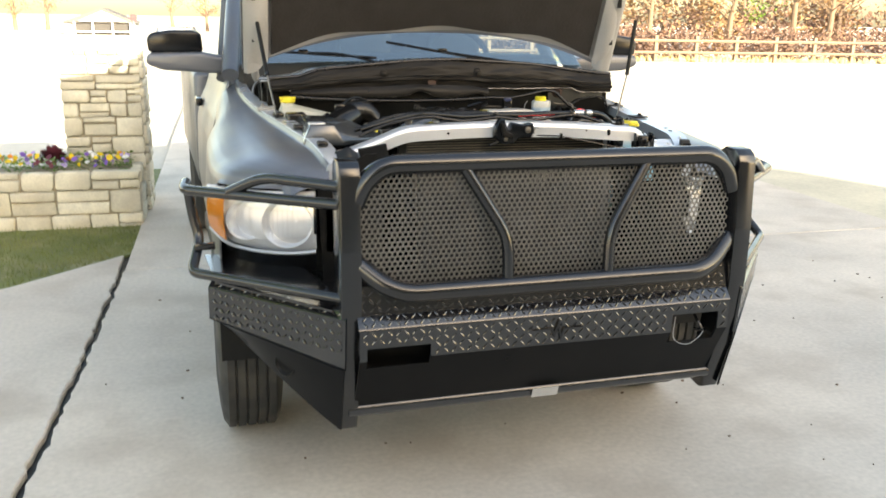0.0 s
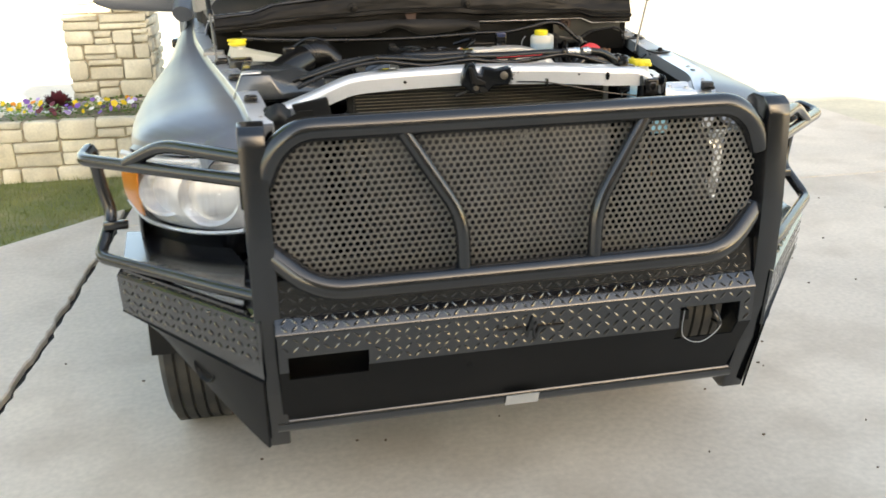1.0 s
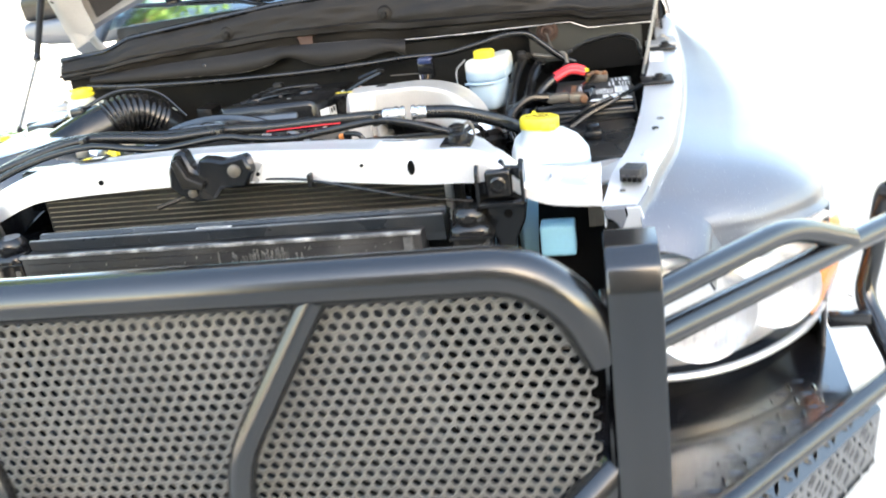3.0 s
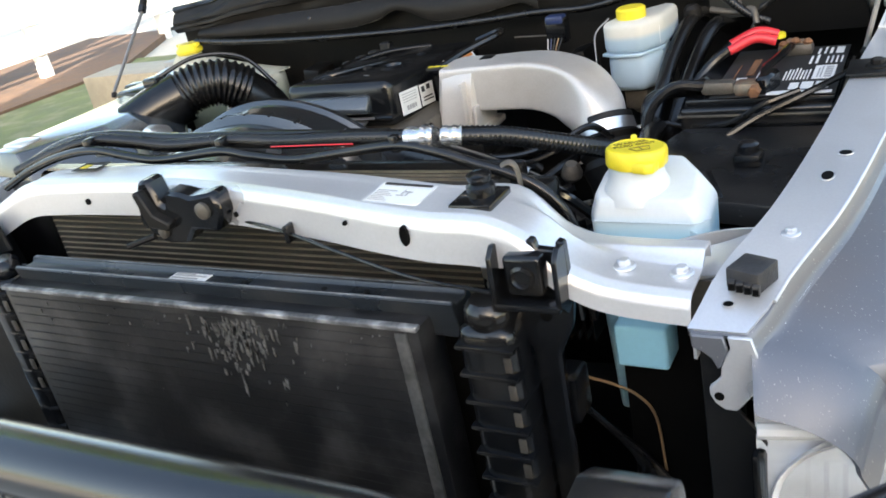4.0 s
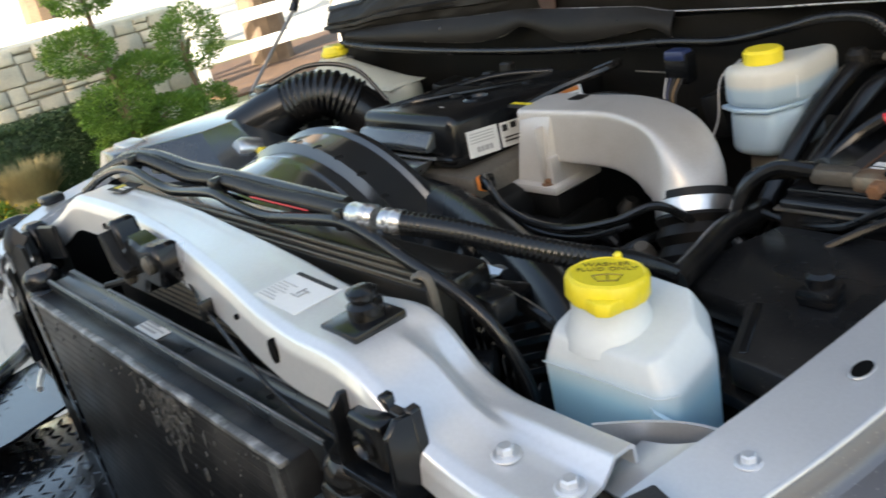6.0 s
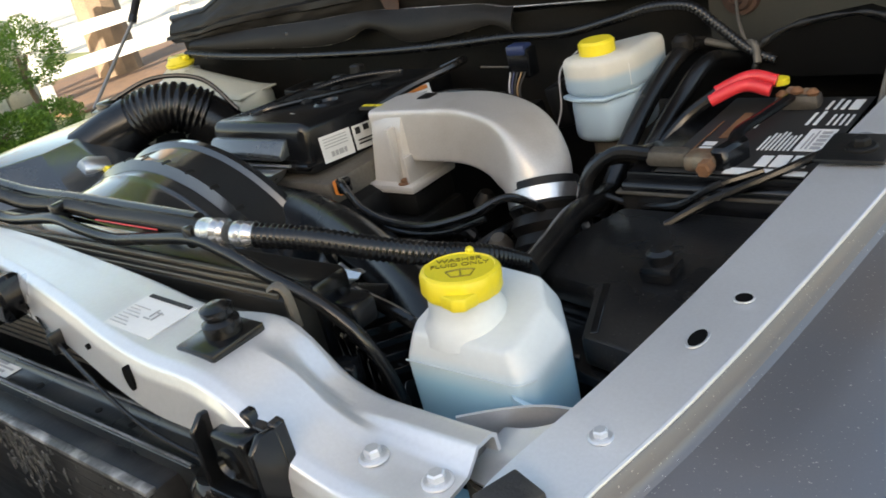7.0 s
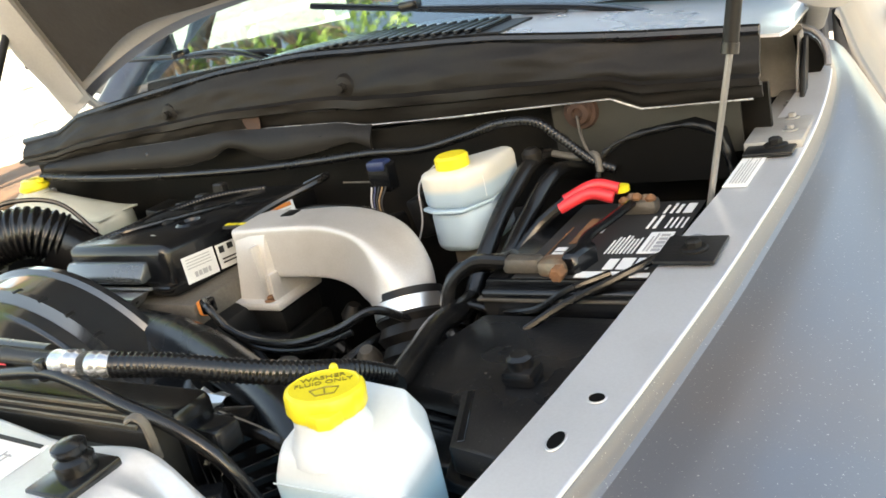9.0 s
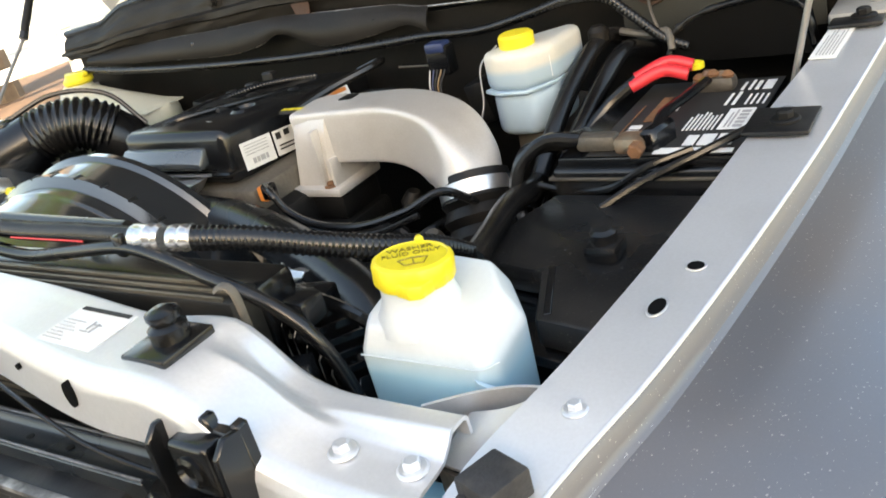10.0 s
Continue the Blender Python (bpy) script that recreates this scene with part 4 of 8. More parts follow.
part("print", bars((0.262, 2.612, core_top(0.29)[1] + 0.001), (1, 0, -0.06), (0, 1, 0), [(0.034, 0.020, 0.0012, 0.010), (0.040, 0.017, 0.0010, 0.011), (0.034, 0.026, 0.010, 0.0010), (0.030, 0.017, 0.008, 0.0010)]), GREYINK, lab)
part("print", bars((0.262, 2.612, core_top(0.29)[1] + 0.001), (1, 0, -0.06), (0, 1, 0), [(0.004, 0.004 + k * 0.0038, 0.022 - 0.004 * (k % 3), 0.0005) for k in range(7)]), GREYINK, lab)
cl = quad((-0.262, 2.690, core_top(-0.25)[1] + 0.002), (1, 0, 0.03), (0, 1, 0), 0.05, 0.03)
lab2 = part("caution_label", cl, INK, core, "dark caution label with yellow mark")
part("print", bars((-0.262, 2.690, core_top(-0.25)[1] + 0.002), (1, 0, 0.03), (0, 1, 0), [(0.012, 0.006, 0.012, 0.012)]), YELLOW, lab2)
part("print", bars((-0.262, 2.690, core_top(-0.25)[1] + 0.002), (1, 0, 0.03), (0, 1, 0), [(0.028, 0.006, 0.018, 0.003), (0.028, 0.012, 0.018, 0.003)]), WHITE, lab2)

# radiator mount on the beam
mount = part("radiator_mount", box(0.358, 0.402, 2.612, 2.660, 1.166, 1.174, 0.002), PLASTIC, truck, "black rubber radiator mount", 0.5)
part("rubber_cup", lathe([(0.014, 0.0), (0.014, 0.010), (0.010, 0.013), (0.012, 0.018), (0.012, 0.021), (0.006, 0.024)], (0.381, 2.640, 1.173), 16), HOSE, mount)
part("mount_clip", tube(flowing([(0.398, 2.690, 1.150), (0.396, 2.690, 1.178), (0.390, 2.688, 1.186), (0.382, 2.686, 1.183)]), 0.004, 8, None, 0, 0.01, 0.5), DULLALLOY, mount, "bright bent clip")

# hood latch and its cable
latch = part("hood_latch", prism([(-0.058, 1.172), (-0.045, 1.196), (-0.028, 1.198), (-0.020, 1.170), (-0.012, 1.166), (-0.006, 1.185), (0.018, 1.182), (0.030, 1.178), (0.066, 1.184), (0.074, 1.160), (0.060, 1.136), (0.022, 1.138), (0.006, 1.120), (-0.03, 1.118), (-0.05, 1.132), (-0.062, 1.142)],
                                    "y", 2.610, 2.638, 0.004), PLASTIC, truck, "black steel hood latch")
part("latch_hook", prism([(-0.046, 1.186), (-0.036, 1.188), (-0.024, 1.160), (-0.002, 1.150), (-0.004, 1.140), (-0.036, 1.144)], "y", 2.598, 2.612, 0.002), DARK, latch)
part("latch_rivet", lathe([(0.010, 0), (0.010, 0.004), (0.006, 0.006)], (0.048, 2.610, 1.163), 14, None, Matrix.Rotation(radians(90), 4, "X")), DULLALLOY, latch)
part("latch_rivet", lathe([(0.007, 0), (0.007, 0.004), (0.004, 0.006)], (-0.025, 2.610, 1.134), 14, None, Matrix.Rotation(radians(90), 4, "X")), DULLALLOY, latch)
part("latch_lever", tube([(-0.05, 2.615, 1.125), (-0.082, 2.598, 1.118)], 0.004, 8), DARK, latch)
part("latch_cable", tube(flowing([(0.05, 2.640, 1.140), (0.11, 2.622, 1.142), (0.162, 2.608, 1.140), (0.24, 2.594, 1.126), (0.32, 2.585, 1.110), (0.40, 2.587, 1.098)]), 0.0019, 8), HOSE, latch, "thin black release cable")
part("cable_clip", box(0.159, 0.165, 2.602, 2.618, 1.130, 1.150, 0.002), HOSE, latch)

# the stack of coolers
stack = part("charge_air_cooler", box(-0.315, 0.325, 2.566, 2.612, 0.44, 1.064, 0.003), CHARGE, truck, "black charge-air cooler with scuffed top edge")
b = bmesh.new()
for k in range(46):
    z = 0.47 + k * 0.0132
    box(-0.305, 0.315, 2.56575, 2.5665, z, z + 0.0016, 0, 1, b)
tagged(part("fin", b, CHARGE, stack), kind="stuff")
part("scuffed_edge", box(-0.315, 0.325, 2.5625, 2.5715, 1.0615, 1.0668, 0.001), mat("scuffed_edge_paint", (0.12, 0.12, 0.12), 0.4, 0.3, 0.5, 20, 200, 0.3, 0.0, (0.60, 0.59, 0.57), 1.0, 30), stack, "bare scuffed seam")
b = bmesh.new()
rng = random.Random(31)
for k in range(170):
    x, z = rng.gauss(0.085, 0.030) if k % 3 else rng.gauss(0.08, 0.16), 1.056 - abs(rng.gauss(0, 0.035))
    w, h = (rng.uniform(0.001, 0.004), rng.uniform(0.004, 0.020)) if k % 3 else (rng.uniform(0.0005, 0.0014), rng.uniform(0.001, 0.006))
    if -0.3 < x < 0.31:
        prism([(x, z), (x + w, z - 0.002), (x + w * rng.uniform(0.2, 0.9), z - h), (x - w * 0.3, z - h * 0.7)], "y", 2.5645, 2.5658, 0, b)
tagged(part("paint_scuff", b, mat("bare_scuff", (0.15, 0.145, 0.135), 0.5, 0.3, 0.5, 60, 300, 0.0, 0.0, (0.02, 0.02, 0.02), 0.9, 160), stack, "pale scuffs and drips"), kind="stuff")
part("weld_strip", box(0.298, 0.312, 2.5635, 2.568, 0.50, 1.058, 0.001), mat("dusty_weld", (0.07, 0.068, 0.063), 0.6, 0.1, 0.5, 30, 200, 0.3, 0.0, (0.02, 0.02, 0.02), 0.9, 40), stack, "dusty grey welded end")
rail = part("cooler_rail", prism([(2.594, 1.052), (2.590, 1.071), (2.588, 1.081), (2.594, 1.081), (2.597, 1.076), (2.616, 1.076), (2.619, 1.082), (2.627, 1.081), (2.630, 1.040), (2.594, 1.04)], "x", -0.31, 0.355, 0.001), mat("blue_black_rail_paint", (0.018, 0.022, 0.026), 0.28, 0.0, 0.25, 10, 240, 0.08, 0.0, DUST, 0.10, 18), truck, "dark grey cooler top rail")
for y in (2.591, 2.623):
    part("rail_lip", box(-0.308, 0.353, y - 0.0012, y + 0.0012, 1.0808, 1.0824, 0.0005), mat("pale_rail_edge", (0.22, 0.23, 0.24), 0.4, 0.5, 0.5, 25, 200, 0.1), rail, "thin pale edge strip")
for x in (0.08, 0.19, 0.245):
    part("rail_hole", lathe([(0.0035, 0), (0.0035, 0.0008)], (x, 2.606, 1.0762), 10), DARK, rail)
cl = quad((-0.036, 2.5975, 1.0765), (1, 0, 0), (0, 1, 0), 0.058, 0.018)
lab = part("part_label", cl, WHITE, rail, "small white part label")
part("print", bars((-0.036, 2.5975, 1.0765), (1, 0, 0), (0, 1, 0), [(0.004, 0.004, 0.04, 0.003), (0.004, 0.010, 0.05, 0.002), (0.004, 0.014, 0.03, 0.003)]), GREYINK, lab)
# fins of the condenser behind the rail
cond = part("condenser", box(-0.33, 0.355, 2.682, 2.696, 0.60, 1.150), FIN, truck, "dusty finned condenser")
for k in range(13):
    z = 1.040 + k * 0.0084
    part("fin_tube", box(-0.325, 0.345, 2.678, 2.684, z, z + 0.0009), FINBRASS, cond)
part("condenser_post", box(0.345, 0.356, 2.672, 2.688, 1.03, 1.135, 0.002), STEEL, cond)
radiator = part("radiator", box(-0.345, 0.365, 2.706, 2.740, 0.50, 1.158, 0.004), FIN, truck, "dusty finned radiator")
for k in range(3):
    part("fin_tube", box(-0.34, 0.355, 2.708 + k * 0.010, 2.7105 + k * 0.010, 1.157, 1.1605), FINBRASS, radiator)
part("top_tank", box(-0.40, 0.37, 2.732, 2.775, 1.085, 1.158, 0.008), PLASTIC, radiator, "black plastic top tank")
for s, x0, x1 in ((1, 0.362, 0.424), (-1, -0.372, -0.318)):
    tank_end = part("end_tank", box(x0, x1, 2.566, 2.632, 0.46, 1.070, 0.016, 3), PLASTIC, truck, "ribbed black cooler end tank")
    for k in range(14):
        part("tank_rib", box(x0 + 0.002 if s > 0 else x0 + 0.014, x1 + 0.002, 2.561 if s > 0 else 2.5655, 2.632, 1.048 - k * 0.031, 1.053 - k * 0.031, 0.002), PLASTIC, tank_end)
    part("tank_neck", lathe([(0.022, 0), (0.026, 0.01), (0.024, 0.02), (0.018, 0.026)], ((x0 + x1) / 2, 2.592, 1.064), 18), PLASTIC, tank_end)
    for k in range(5):
        part("dust_patch", box(x1 - 0.012, x1 - 0.004, 2.5645, 2.567, 1.026 - k * 0.031, 1.042 - k * 0.031, 0.001), DULLALLOY, tank_end)
# plastic brackets at both ends of the beam
brk = part("lamp_bracket", prism([(0.408, 1.090), (0.409, 1.146), (0.416, 1.148), (0.419, 1.141), (0.437, 1.142), (0.440, 1.150), (0.446, 1.150), (0.449, 1.141), (0.466, 1.140), (0.468, 1.150), (0.475, 1.148), (0.476, 1.090)], "y", 2.595, 2.605, 0.0015), PLASTIC, truck, "black moulded bracket")
pad = part("bracket_pad", box(0.421, 0.458, 2.578, 2.597, 1.101, 1.141, 0.005, 3), HOSE, brk)
part("pad_dimple", lathe([(0.012, 0), (0.012, 0.003), (0.009, 0.0045), (0.007, 0.001), (0.0, 0.0012)], (0.4395, 2.5785, 1.121), 20, None, Matrix.Rotation(radians(90), 4, "X")), HOSE, pad)
for x in (0.4105, 0.4725):
    part("bracket_ear", prism([(2.572, 1.096), (2.574, 1.140), (2.584, 1.149), (2.598, 1.147), (2.600, 1.088), (2.588, 1.082)], "x", x - 0.0025, x + 0.0025, 0.001), PLASTIC, brk)
part("bracket_lip", box(0.411, 0.473, 2.570, 2.597, 1.090, 1.097, 0.002), PLASTIC, brk)
part("bracket_arm", prism([(0.408, 1.095), (0.476, 1.095), (0.470, 1.06), (0.455, 1.03), (0.452, 0.80), (0.428, 0.80), (0.428, 1.03), (0.412, 1.06)], "y", 2.598, 2.610, 0.003), PLASTIC, brk)
part("arm_hole", lathe([(0.006, 0), (0.006, 0.0006)], (0.447, 2.5975, 1.072), 14, None, Matrix.Rotation(radians(90), 4, "X")), SHADEBLACK, brk)
brk = part("lamp_bracket", prism([(-0.560, 1.104), (-0.505, 1.112), (-0.490, 1.06), (-0.50, 1.03), (-0.545, 1.03), (-0.562, 1.06)], "y", 2.632, 2.662, 0.006), PLASTIC, truck, "black moulded bracket")
part("bracket_tongue", sheet(lambda u, v: (-0.555 + 0.06 * u, 2.628 - 0.018 * math.sin(v * 3) - 0.012 * math.sin(u * 3.1), 1.108 - 0.06 * v - 0.01 * math.cos(u * 6)), 8, 6, 0.004), MATTE, brk)
part("bracket_foot", sheet(lambda u, v: (-0.535 + 0.055 * u, 2.61 + 0.04 * v, 1.035 + 0.012 * math.sin(u * 5) - 0.01 * v), 8, 4, 0.004), RAIL, brk, "bright bent steel foot")
part("bracket_hook", prism([(-0.575, 1.09), (-0.565, 1.10), (-0.560, 1.03), (-0.566, 0.98), (-0.580, 0.99)], "y", 2.640, 2.655, 0.003), PLASTIC, brk)
# dark sheets added where the lamp openings are only in shade
part("deflector_panel", prism([(-0.62, 1.02), (-0.47, 1.10), (-0.44, 1.10), (-0.42, 0.98), (-0.42, 0.60), (-0.60, 0.60)], "y", 2.60, 2.606), DARK, truck, "dark sheet standing for the shade inside the lamp opening")
part("deflector_panel", prism([(0.595, 0.99), (0.575, 1.05), (0.48, 1.05), (0.475, 0.98), (0.475, 0.60), (0.60, 0.60)], "y", 2.705, 2.711), SHADEBLACK, truck)
# black guard flap beside the left end of the beam
part("air_flap", prism([(-0.49, 1.110), (-0.40, 1.125), (-0.39, 1.075), (-0.47, 1.06)], "y", 2.640, 2.647, 0.003), MATTE, truck, "dull black plastic air flap")
part("ambient_sensor", box(0.42, 0.455, 2.62, 2.66, 0.93, 0.985, 0.006), PLASTIC, truck)

# ---- closing the bay: inner fenders, floor, bulkhead ----
for s in (1, -1):
    part("inner_fender", sheet(lambda u, v: (s * (0.632 + 0.075 * u - 0.09 * v), 2.70 + u * 0.77, 1.075 + 0.065 * u - 0.55 * v), 10, 4, 0.004), DARK, truck, "dark inner fender panel")
    part("wheel_liner", sheet(lambda u, v: (s * (0.62 + 0.30 * v), 3.2 - 0.47 * math.cos(u * math.pi), 0.42 + 0.50 * math.sin(u * math.pi)), 20, 2, 0.006), DARK, truck, "black wheel-arch liner")
# dark floor added to keep bright ground from showing through the bay
part("bay_floor", box(-0.62, 0.62, 2.62, 3.45, 0.42, 0.45), DARK, truck)
part("bulkhead", sheet(lambda u, v: (-0.70 + 1.40 * u, 3.40 + 0.03 * math.sin(u * 9), 1.22 - 0.75 * v), 24, 4, 0.006), FIREWALL, truck, "shade-darkened near-black bulkhead")

part("bulkhead_panel", sheet(lambda u, v: (0.43 + 0.24 * u, 3.392 + 0.004 * math.sin(u * 6), 1.245 - 0.10 * v), 12, 4, 0.004), GREYGREEN, truck, "shade-darkened near-black bulkhead panel")
# the dark clutter hung on the bulkhead
rng = random.Random(64)
for k in range(8):
    x = -0.34 + k * 0.08 + rng.uniform(-.015, .015)
    z, w = rng.uniform(1.06, 1.12), rng.uniform(0.012, 0.028)
    part("relay_box", box(x - w, x + w, 3.352 - rng.uniform(0, 0.02), 3.395, z - rng.uniform(0.015, 0.04), z + rng.uniform(0.008, 0.03), 0.005, 2, None, Matrix.Rotation(rng.uniform(-.3, .3), 4, "Y")), DARK, truck, "dark fitting on the bulkhead")
# ---- engine ----
engine = part("engine_block", box(-0.17, 0.10, 2.98, 3.38, 0.55, 1.075, 0.02), DARK, truck, "grimy dark engine block")
head = part("cylinder_head", box(-0.135, 0.075, 3.02, 3.36, 1.03, 1.105, 0.008), DULLALLOY, engine, "oil-stained cast cylinder head")
part("front_casting_top", prism([(-0.150, 1.098), (-0.150, 1.119), (-0.005, 1.121), (-0.030, 1.098)], "y", 3.000, 3.032, 0.004, None, 2), STEEL, engine, "bright bare metal front cover")
part("front_casting", box(-0.15, -0.02, 2.985, 3.03, 0.98, 1.098, 0.01), DULLALLOY, engine, "bare cast front cover")
turn = Matrix.Rotation(radians(-4.5), 4, "X")
vc = part("valve_cover", box(-0.158, 0.040, 3.03, 3.345, 1.095, 1.168, 0.014, 3, None, turn), PLASTIC, engine, "glossy black ribbed valve cover")
part("cover_flange", box(-0.166, 0.0405, 3.022, 3.352, 1.108, 1.114, 0.002, 1, None, turn), PLASTIC, vc)
part("bright_edge", box(-0.150, 0.01, 3.0195, 3.0225, 1.124, 1.1275, 0, 1, None, None), STEEL, vc)
for k in range(5):
    part("cover_rib", box(-0.14 + k * 0.012, -0.135 + k * 0.012, 3.10, 3.30, 1.158, 1.168, 0.002, 1, None, turn), PLASTIC, vc)
part("oil_cap", lathe([(0.022, 0), (0.022, 0.010), (0.016, 0.014), (0.014, 0.010)], (-0.01, 3.13, 1.163), 20), PLASTIC, vc)
part("filler_ring", lathe([(0.030, 0), (0.030, 0.004), (0.024, 0.006)], (-0.01, 3.13, 1.161), 20), PLASTIC, vc)
part("bright_plug", lathe([(0.012, 0), (0.012, 0.004), (0.008, 0.006)], (-0.045, 3.30, 1.150), 16), STEEL, vc)
part("breather", box(-0.12, -0.06, 3.13, 3.19, 1.160, 1.176, 0.006, 2, None, turn), MATTE, vc)
for k in range(7):
    y = 3.06 + k * 0.042
    part("cover_clip", box(-0.150, -0.128, y, y + 0.018, 1.150, 1.172 - 0.002 * (k % 3), 0.003, 1, None, turn), MATTE, vc)
part("injector_loom", tube(flowing([(-0.14, 3.05, 1.172), (-0.11, 3.12, 1.176), (-0.13, 3.20, 1.168), (-0.10, 3.27, 1.166), (-0.05, 3.33, 1.156)], 6), 0.006, 10, None, 0.0008, 0.005), HOSE, vc, "", 1.2)
part("front_band", prism([(3.014, 1.134), (3.014, 1.142), (3.026, 1.158), (3.036, 1.160), (3.036, 1.134)], "x", -0.152, 0.004, 0.003, None, 2), AIRLID, vc, "glossy sloped front band")
for x, y, r in ((-0.085, 3.22, 0.010), (-0.02, 3.24, 0.008), (-0.10, 3.075, 0.009)):
    part("cover_boss", lathe([(r * 1.5, 0), (r * 1.4, 0.004), (r, 0.006), (r, 0.013), (r * 0.7, 0.015), (0, 0.015)], (x, y, 1.168 - (y - 3.03) * 0.0787), 14), MATTE, vc)
part("cover_hook", tube(flowing([(-0.035, 3.085, 1.160), (-0.040, 3.082, 1.172), (-0.022, 3.078, 1.175), (-0.010, 3.08, 1.166)], 4), 0.0022, 8), STEEL, vc, "bright wire clip")
part("cover_pipe", tube(flowing([(-0.125, 3.08, 1.172), (-0.09, 3.10, 1.178), (-0.055, 3.17, 1.172), (-0.03, 3.26, 1.160), (0.0, 3.32, 1.152)], 6), 0.0045, 10), HOSE, vc)
# labels on the flank of the cover
flank = part("emission_label", quad((0.0415, 3.053, 1.117), (0, 1, -0.10), (0, 0.0, 1), 0.056, 0.036), WHITE, vc, "white emission label")
part("print", bars((0.0415, 3.053, 1.117), (0, 1, -0.10), (0, 0, 1), [(0.005, 0.031 - k * 0.004, 0.042, 0.001) for k in range(4)] + [(0.014, 0.006, 0.005, 0.007), (0.021, 0.006, 0.005, 0.007), (0.028, 0.006, 0.008, 0.007), (0.038, 0.006, 0.004, 0.007)]), GREYINK, flank)
flank2 = part("engine_label", quad((0.0415, 3.113, 1.112), (0, 1, -0.10), (0, 0, 1), 0.042, 0.034), WHITE, vc, "white engine label")
part("print", bars((0.0415, 3.113, 1.112), (0, 1, -0.10), (0, 0, 1), [(0.004, 0.022, 0.009, 0.009), (0.020, 0.024, 0.010, 0.008), (0.006, 0.012, 0.028, 0.002), (0.006, 0.007, 0.03, 0.002)]), INK, flank2)
HOT, HU, HV = (0.074, 3.166, 1.1485), (0.40, 0.92, 0), (-0.70, 0.70, 0.30)
part("cover_ear", loft([[(0.03, 3.16, 1.10), (0.085, 3.155, 1.10), (0.108, 3.225, 1.10), (0.03, 3.28, 1.10)], [(0.03, 3.16, 1.156), (0.076, 3.158, 1.144), (0.102, 3.222, 1.146), (0.05, 3.270, 1.158)]]), PLASTIC, vc)
warn = part("hot_label", quad(HOT, HU, HV, 0.062, 0.042), WHITE, vc, "orange and white warning label")
part("print", bars(HOT, HU, HV, [(0.020, 0.026, 0.038, 0.010)]), ORANGE, warn)
part("print", bars(HOT, HU, HV, [(0.004, 0.010, 0.010, 0.018), (0.020, 0.017, 0.036, 0.0016), (0.020, 0.012, 0.030, 0.0016), (0.020, 0.007, 0.034, 0.0016)]), GREYINK, warn)
# a lifting eye and its tag
tag = part("dipstick_tag", box(0.052, 0.092, 3.126, 3.140, 1.164, 1.168, 0.001), INK, engine, "black tag with yellow print")
part("print", bars((0.055, 3.129, 1.1682), (1, 0, 0), (0, 1, 0), [(0.0, 0.0, 0.008, 0.007), (0.010, 0.0, 0.010, 0.007), (0.023, 0.0, 0.010, 0.007)], None, 0.0004), YELLOW, tag)

# the intake horn
horn = part("intake_horn", tube(flowing([(0.084, 3.143, 1.134), (0.16, 3.146, 1.135), (0.232, 3.146, 1.134), (0.284, 3.139, 1.121), (0.316, 3.124, 1.097), (0.334, 3.108, 1.073)], 9),
                                lambda s: 0.035 + 0.004 * min(1, s * 1.2), 64, None, 0, 0.008, 0.98, lambda s: 0.17 if s < 0.55 else 0.17 + 0.83 * min(1.0, (s - 0.55) / 0.43) ** 1.8), ALLOY, engine, "bare cast-aluminium intake horn", 0.35)
part("horn_body", loft([[(cx + sx * w, cy + sy * d, z) for sx, sy in ((-1, -0.7), (-0.7, -1), (0.7, -1), (1, -0.7), (1, 0.7), (0.7, 1), (-0.7, 1), (-1, 0.7))] for cx, cy, w, d, z in ((0.104, 3.138, 0.038, 0.040, 1.076), (0.105, 3.139, 0.037, 0.039, 1.090), (0.110, 3.144, 0.036, 0.040, 1.13), (0.114, 3.148, 0.036, 0.039, 1.160), (0.116, 3.150, 0.031, 0.034, 1.168))]), ALLOY, horn)
part("horn_web", box(0.122, 0.128, 3.092, 3.107, 1.076, 1.150, 0.002), ALLOY, horn)
part("horn_web", box(0.138, 0.143, 3.094, 3.112, 1.076, 1.112, 0.002), ALLOY, horn)
part("horn_foot", box(0.056, 0.152, 3.086, 3.178, 1.064, 1.076, 0.004), ALLOY, horn)
bolt((0.132, 3.096, 1.076), 0.005, horn, material=RUST)
part("horn_boss", box(0.150, 0.176, 3.120, 3.140, 1.150, 1.165, 0.004), ALLOY, horn)
part("horn_sensor", box(0.132, 0.156, 3.15, 3.175, 1.160, 1.172, 0.005), DARK, horn, "grimy sensor plug")
q = Vector((0, 0, 1)).rotation_difference(Vector((0.02, -0.03, -0.06)).normalized()).to_matrix().to_4x4()
part("boot", lathe([(0.041, -0.004), (0.042, 0.02), (0.045, 0.026), (0.040, 0.034), (0.046, 0.046), (0.040, 0.056), (0.046, 0.068), (0.040, 0.09), (0.04, 0.2)], (0.336, 3.112, 1.078), 24, None, q), DARK, horn, "black ribbed rubber boot")
part("hose_clamp", lathe([(0.0405, 0.0), (0.0435, 0.001), (0.0435, 0.017), (0.0405, 0.018)], (0.337, 3.109, 1.074), 28, None, q), STEEL, horn, "bright wide hose clamp")
part("clamp_screw", tube([(0.372, 3.118, 1.062), (0.392, 3.128, 1.060)], 0.006, 10), STEEL, horn)
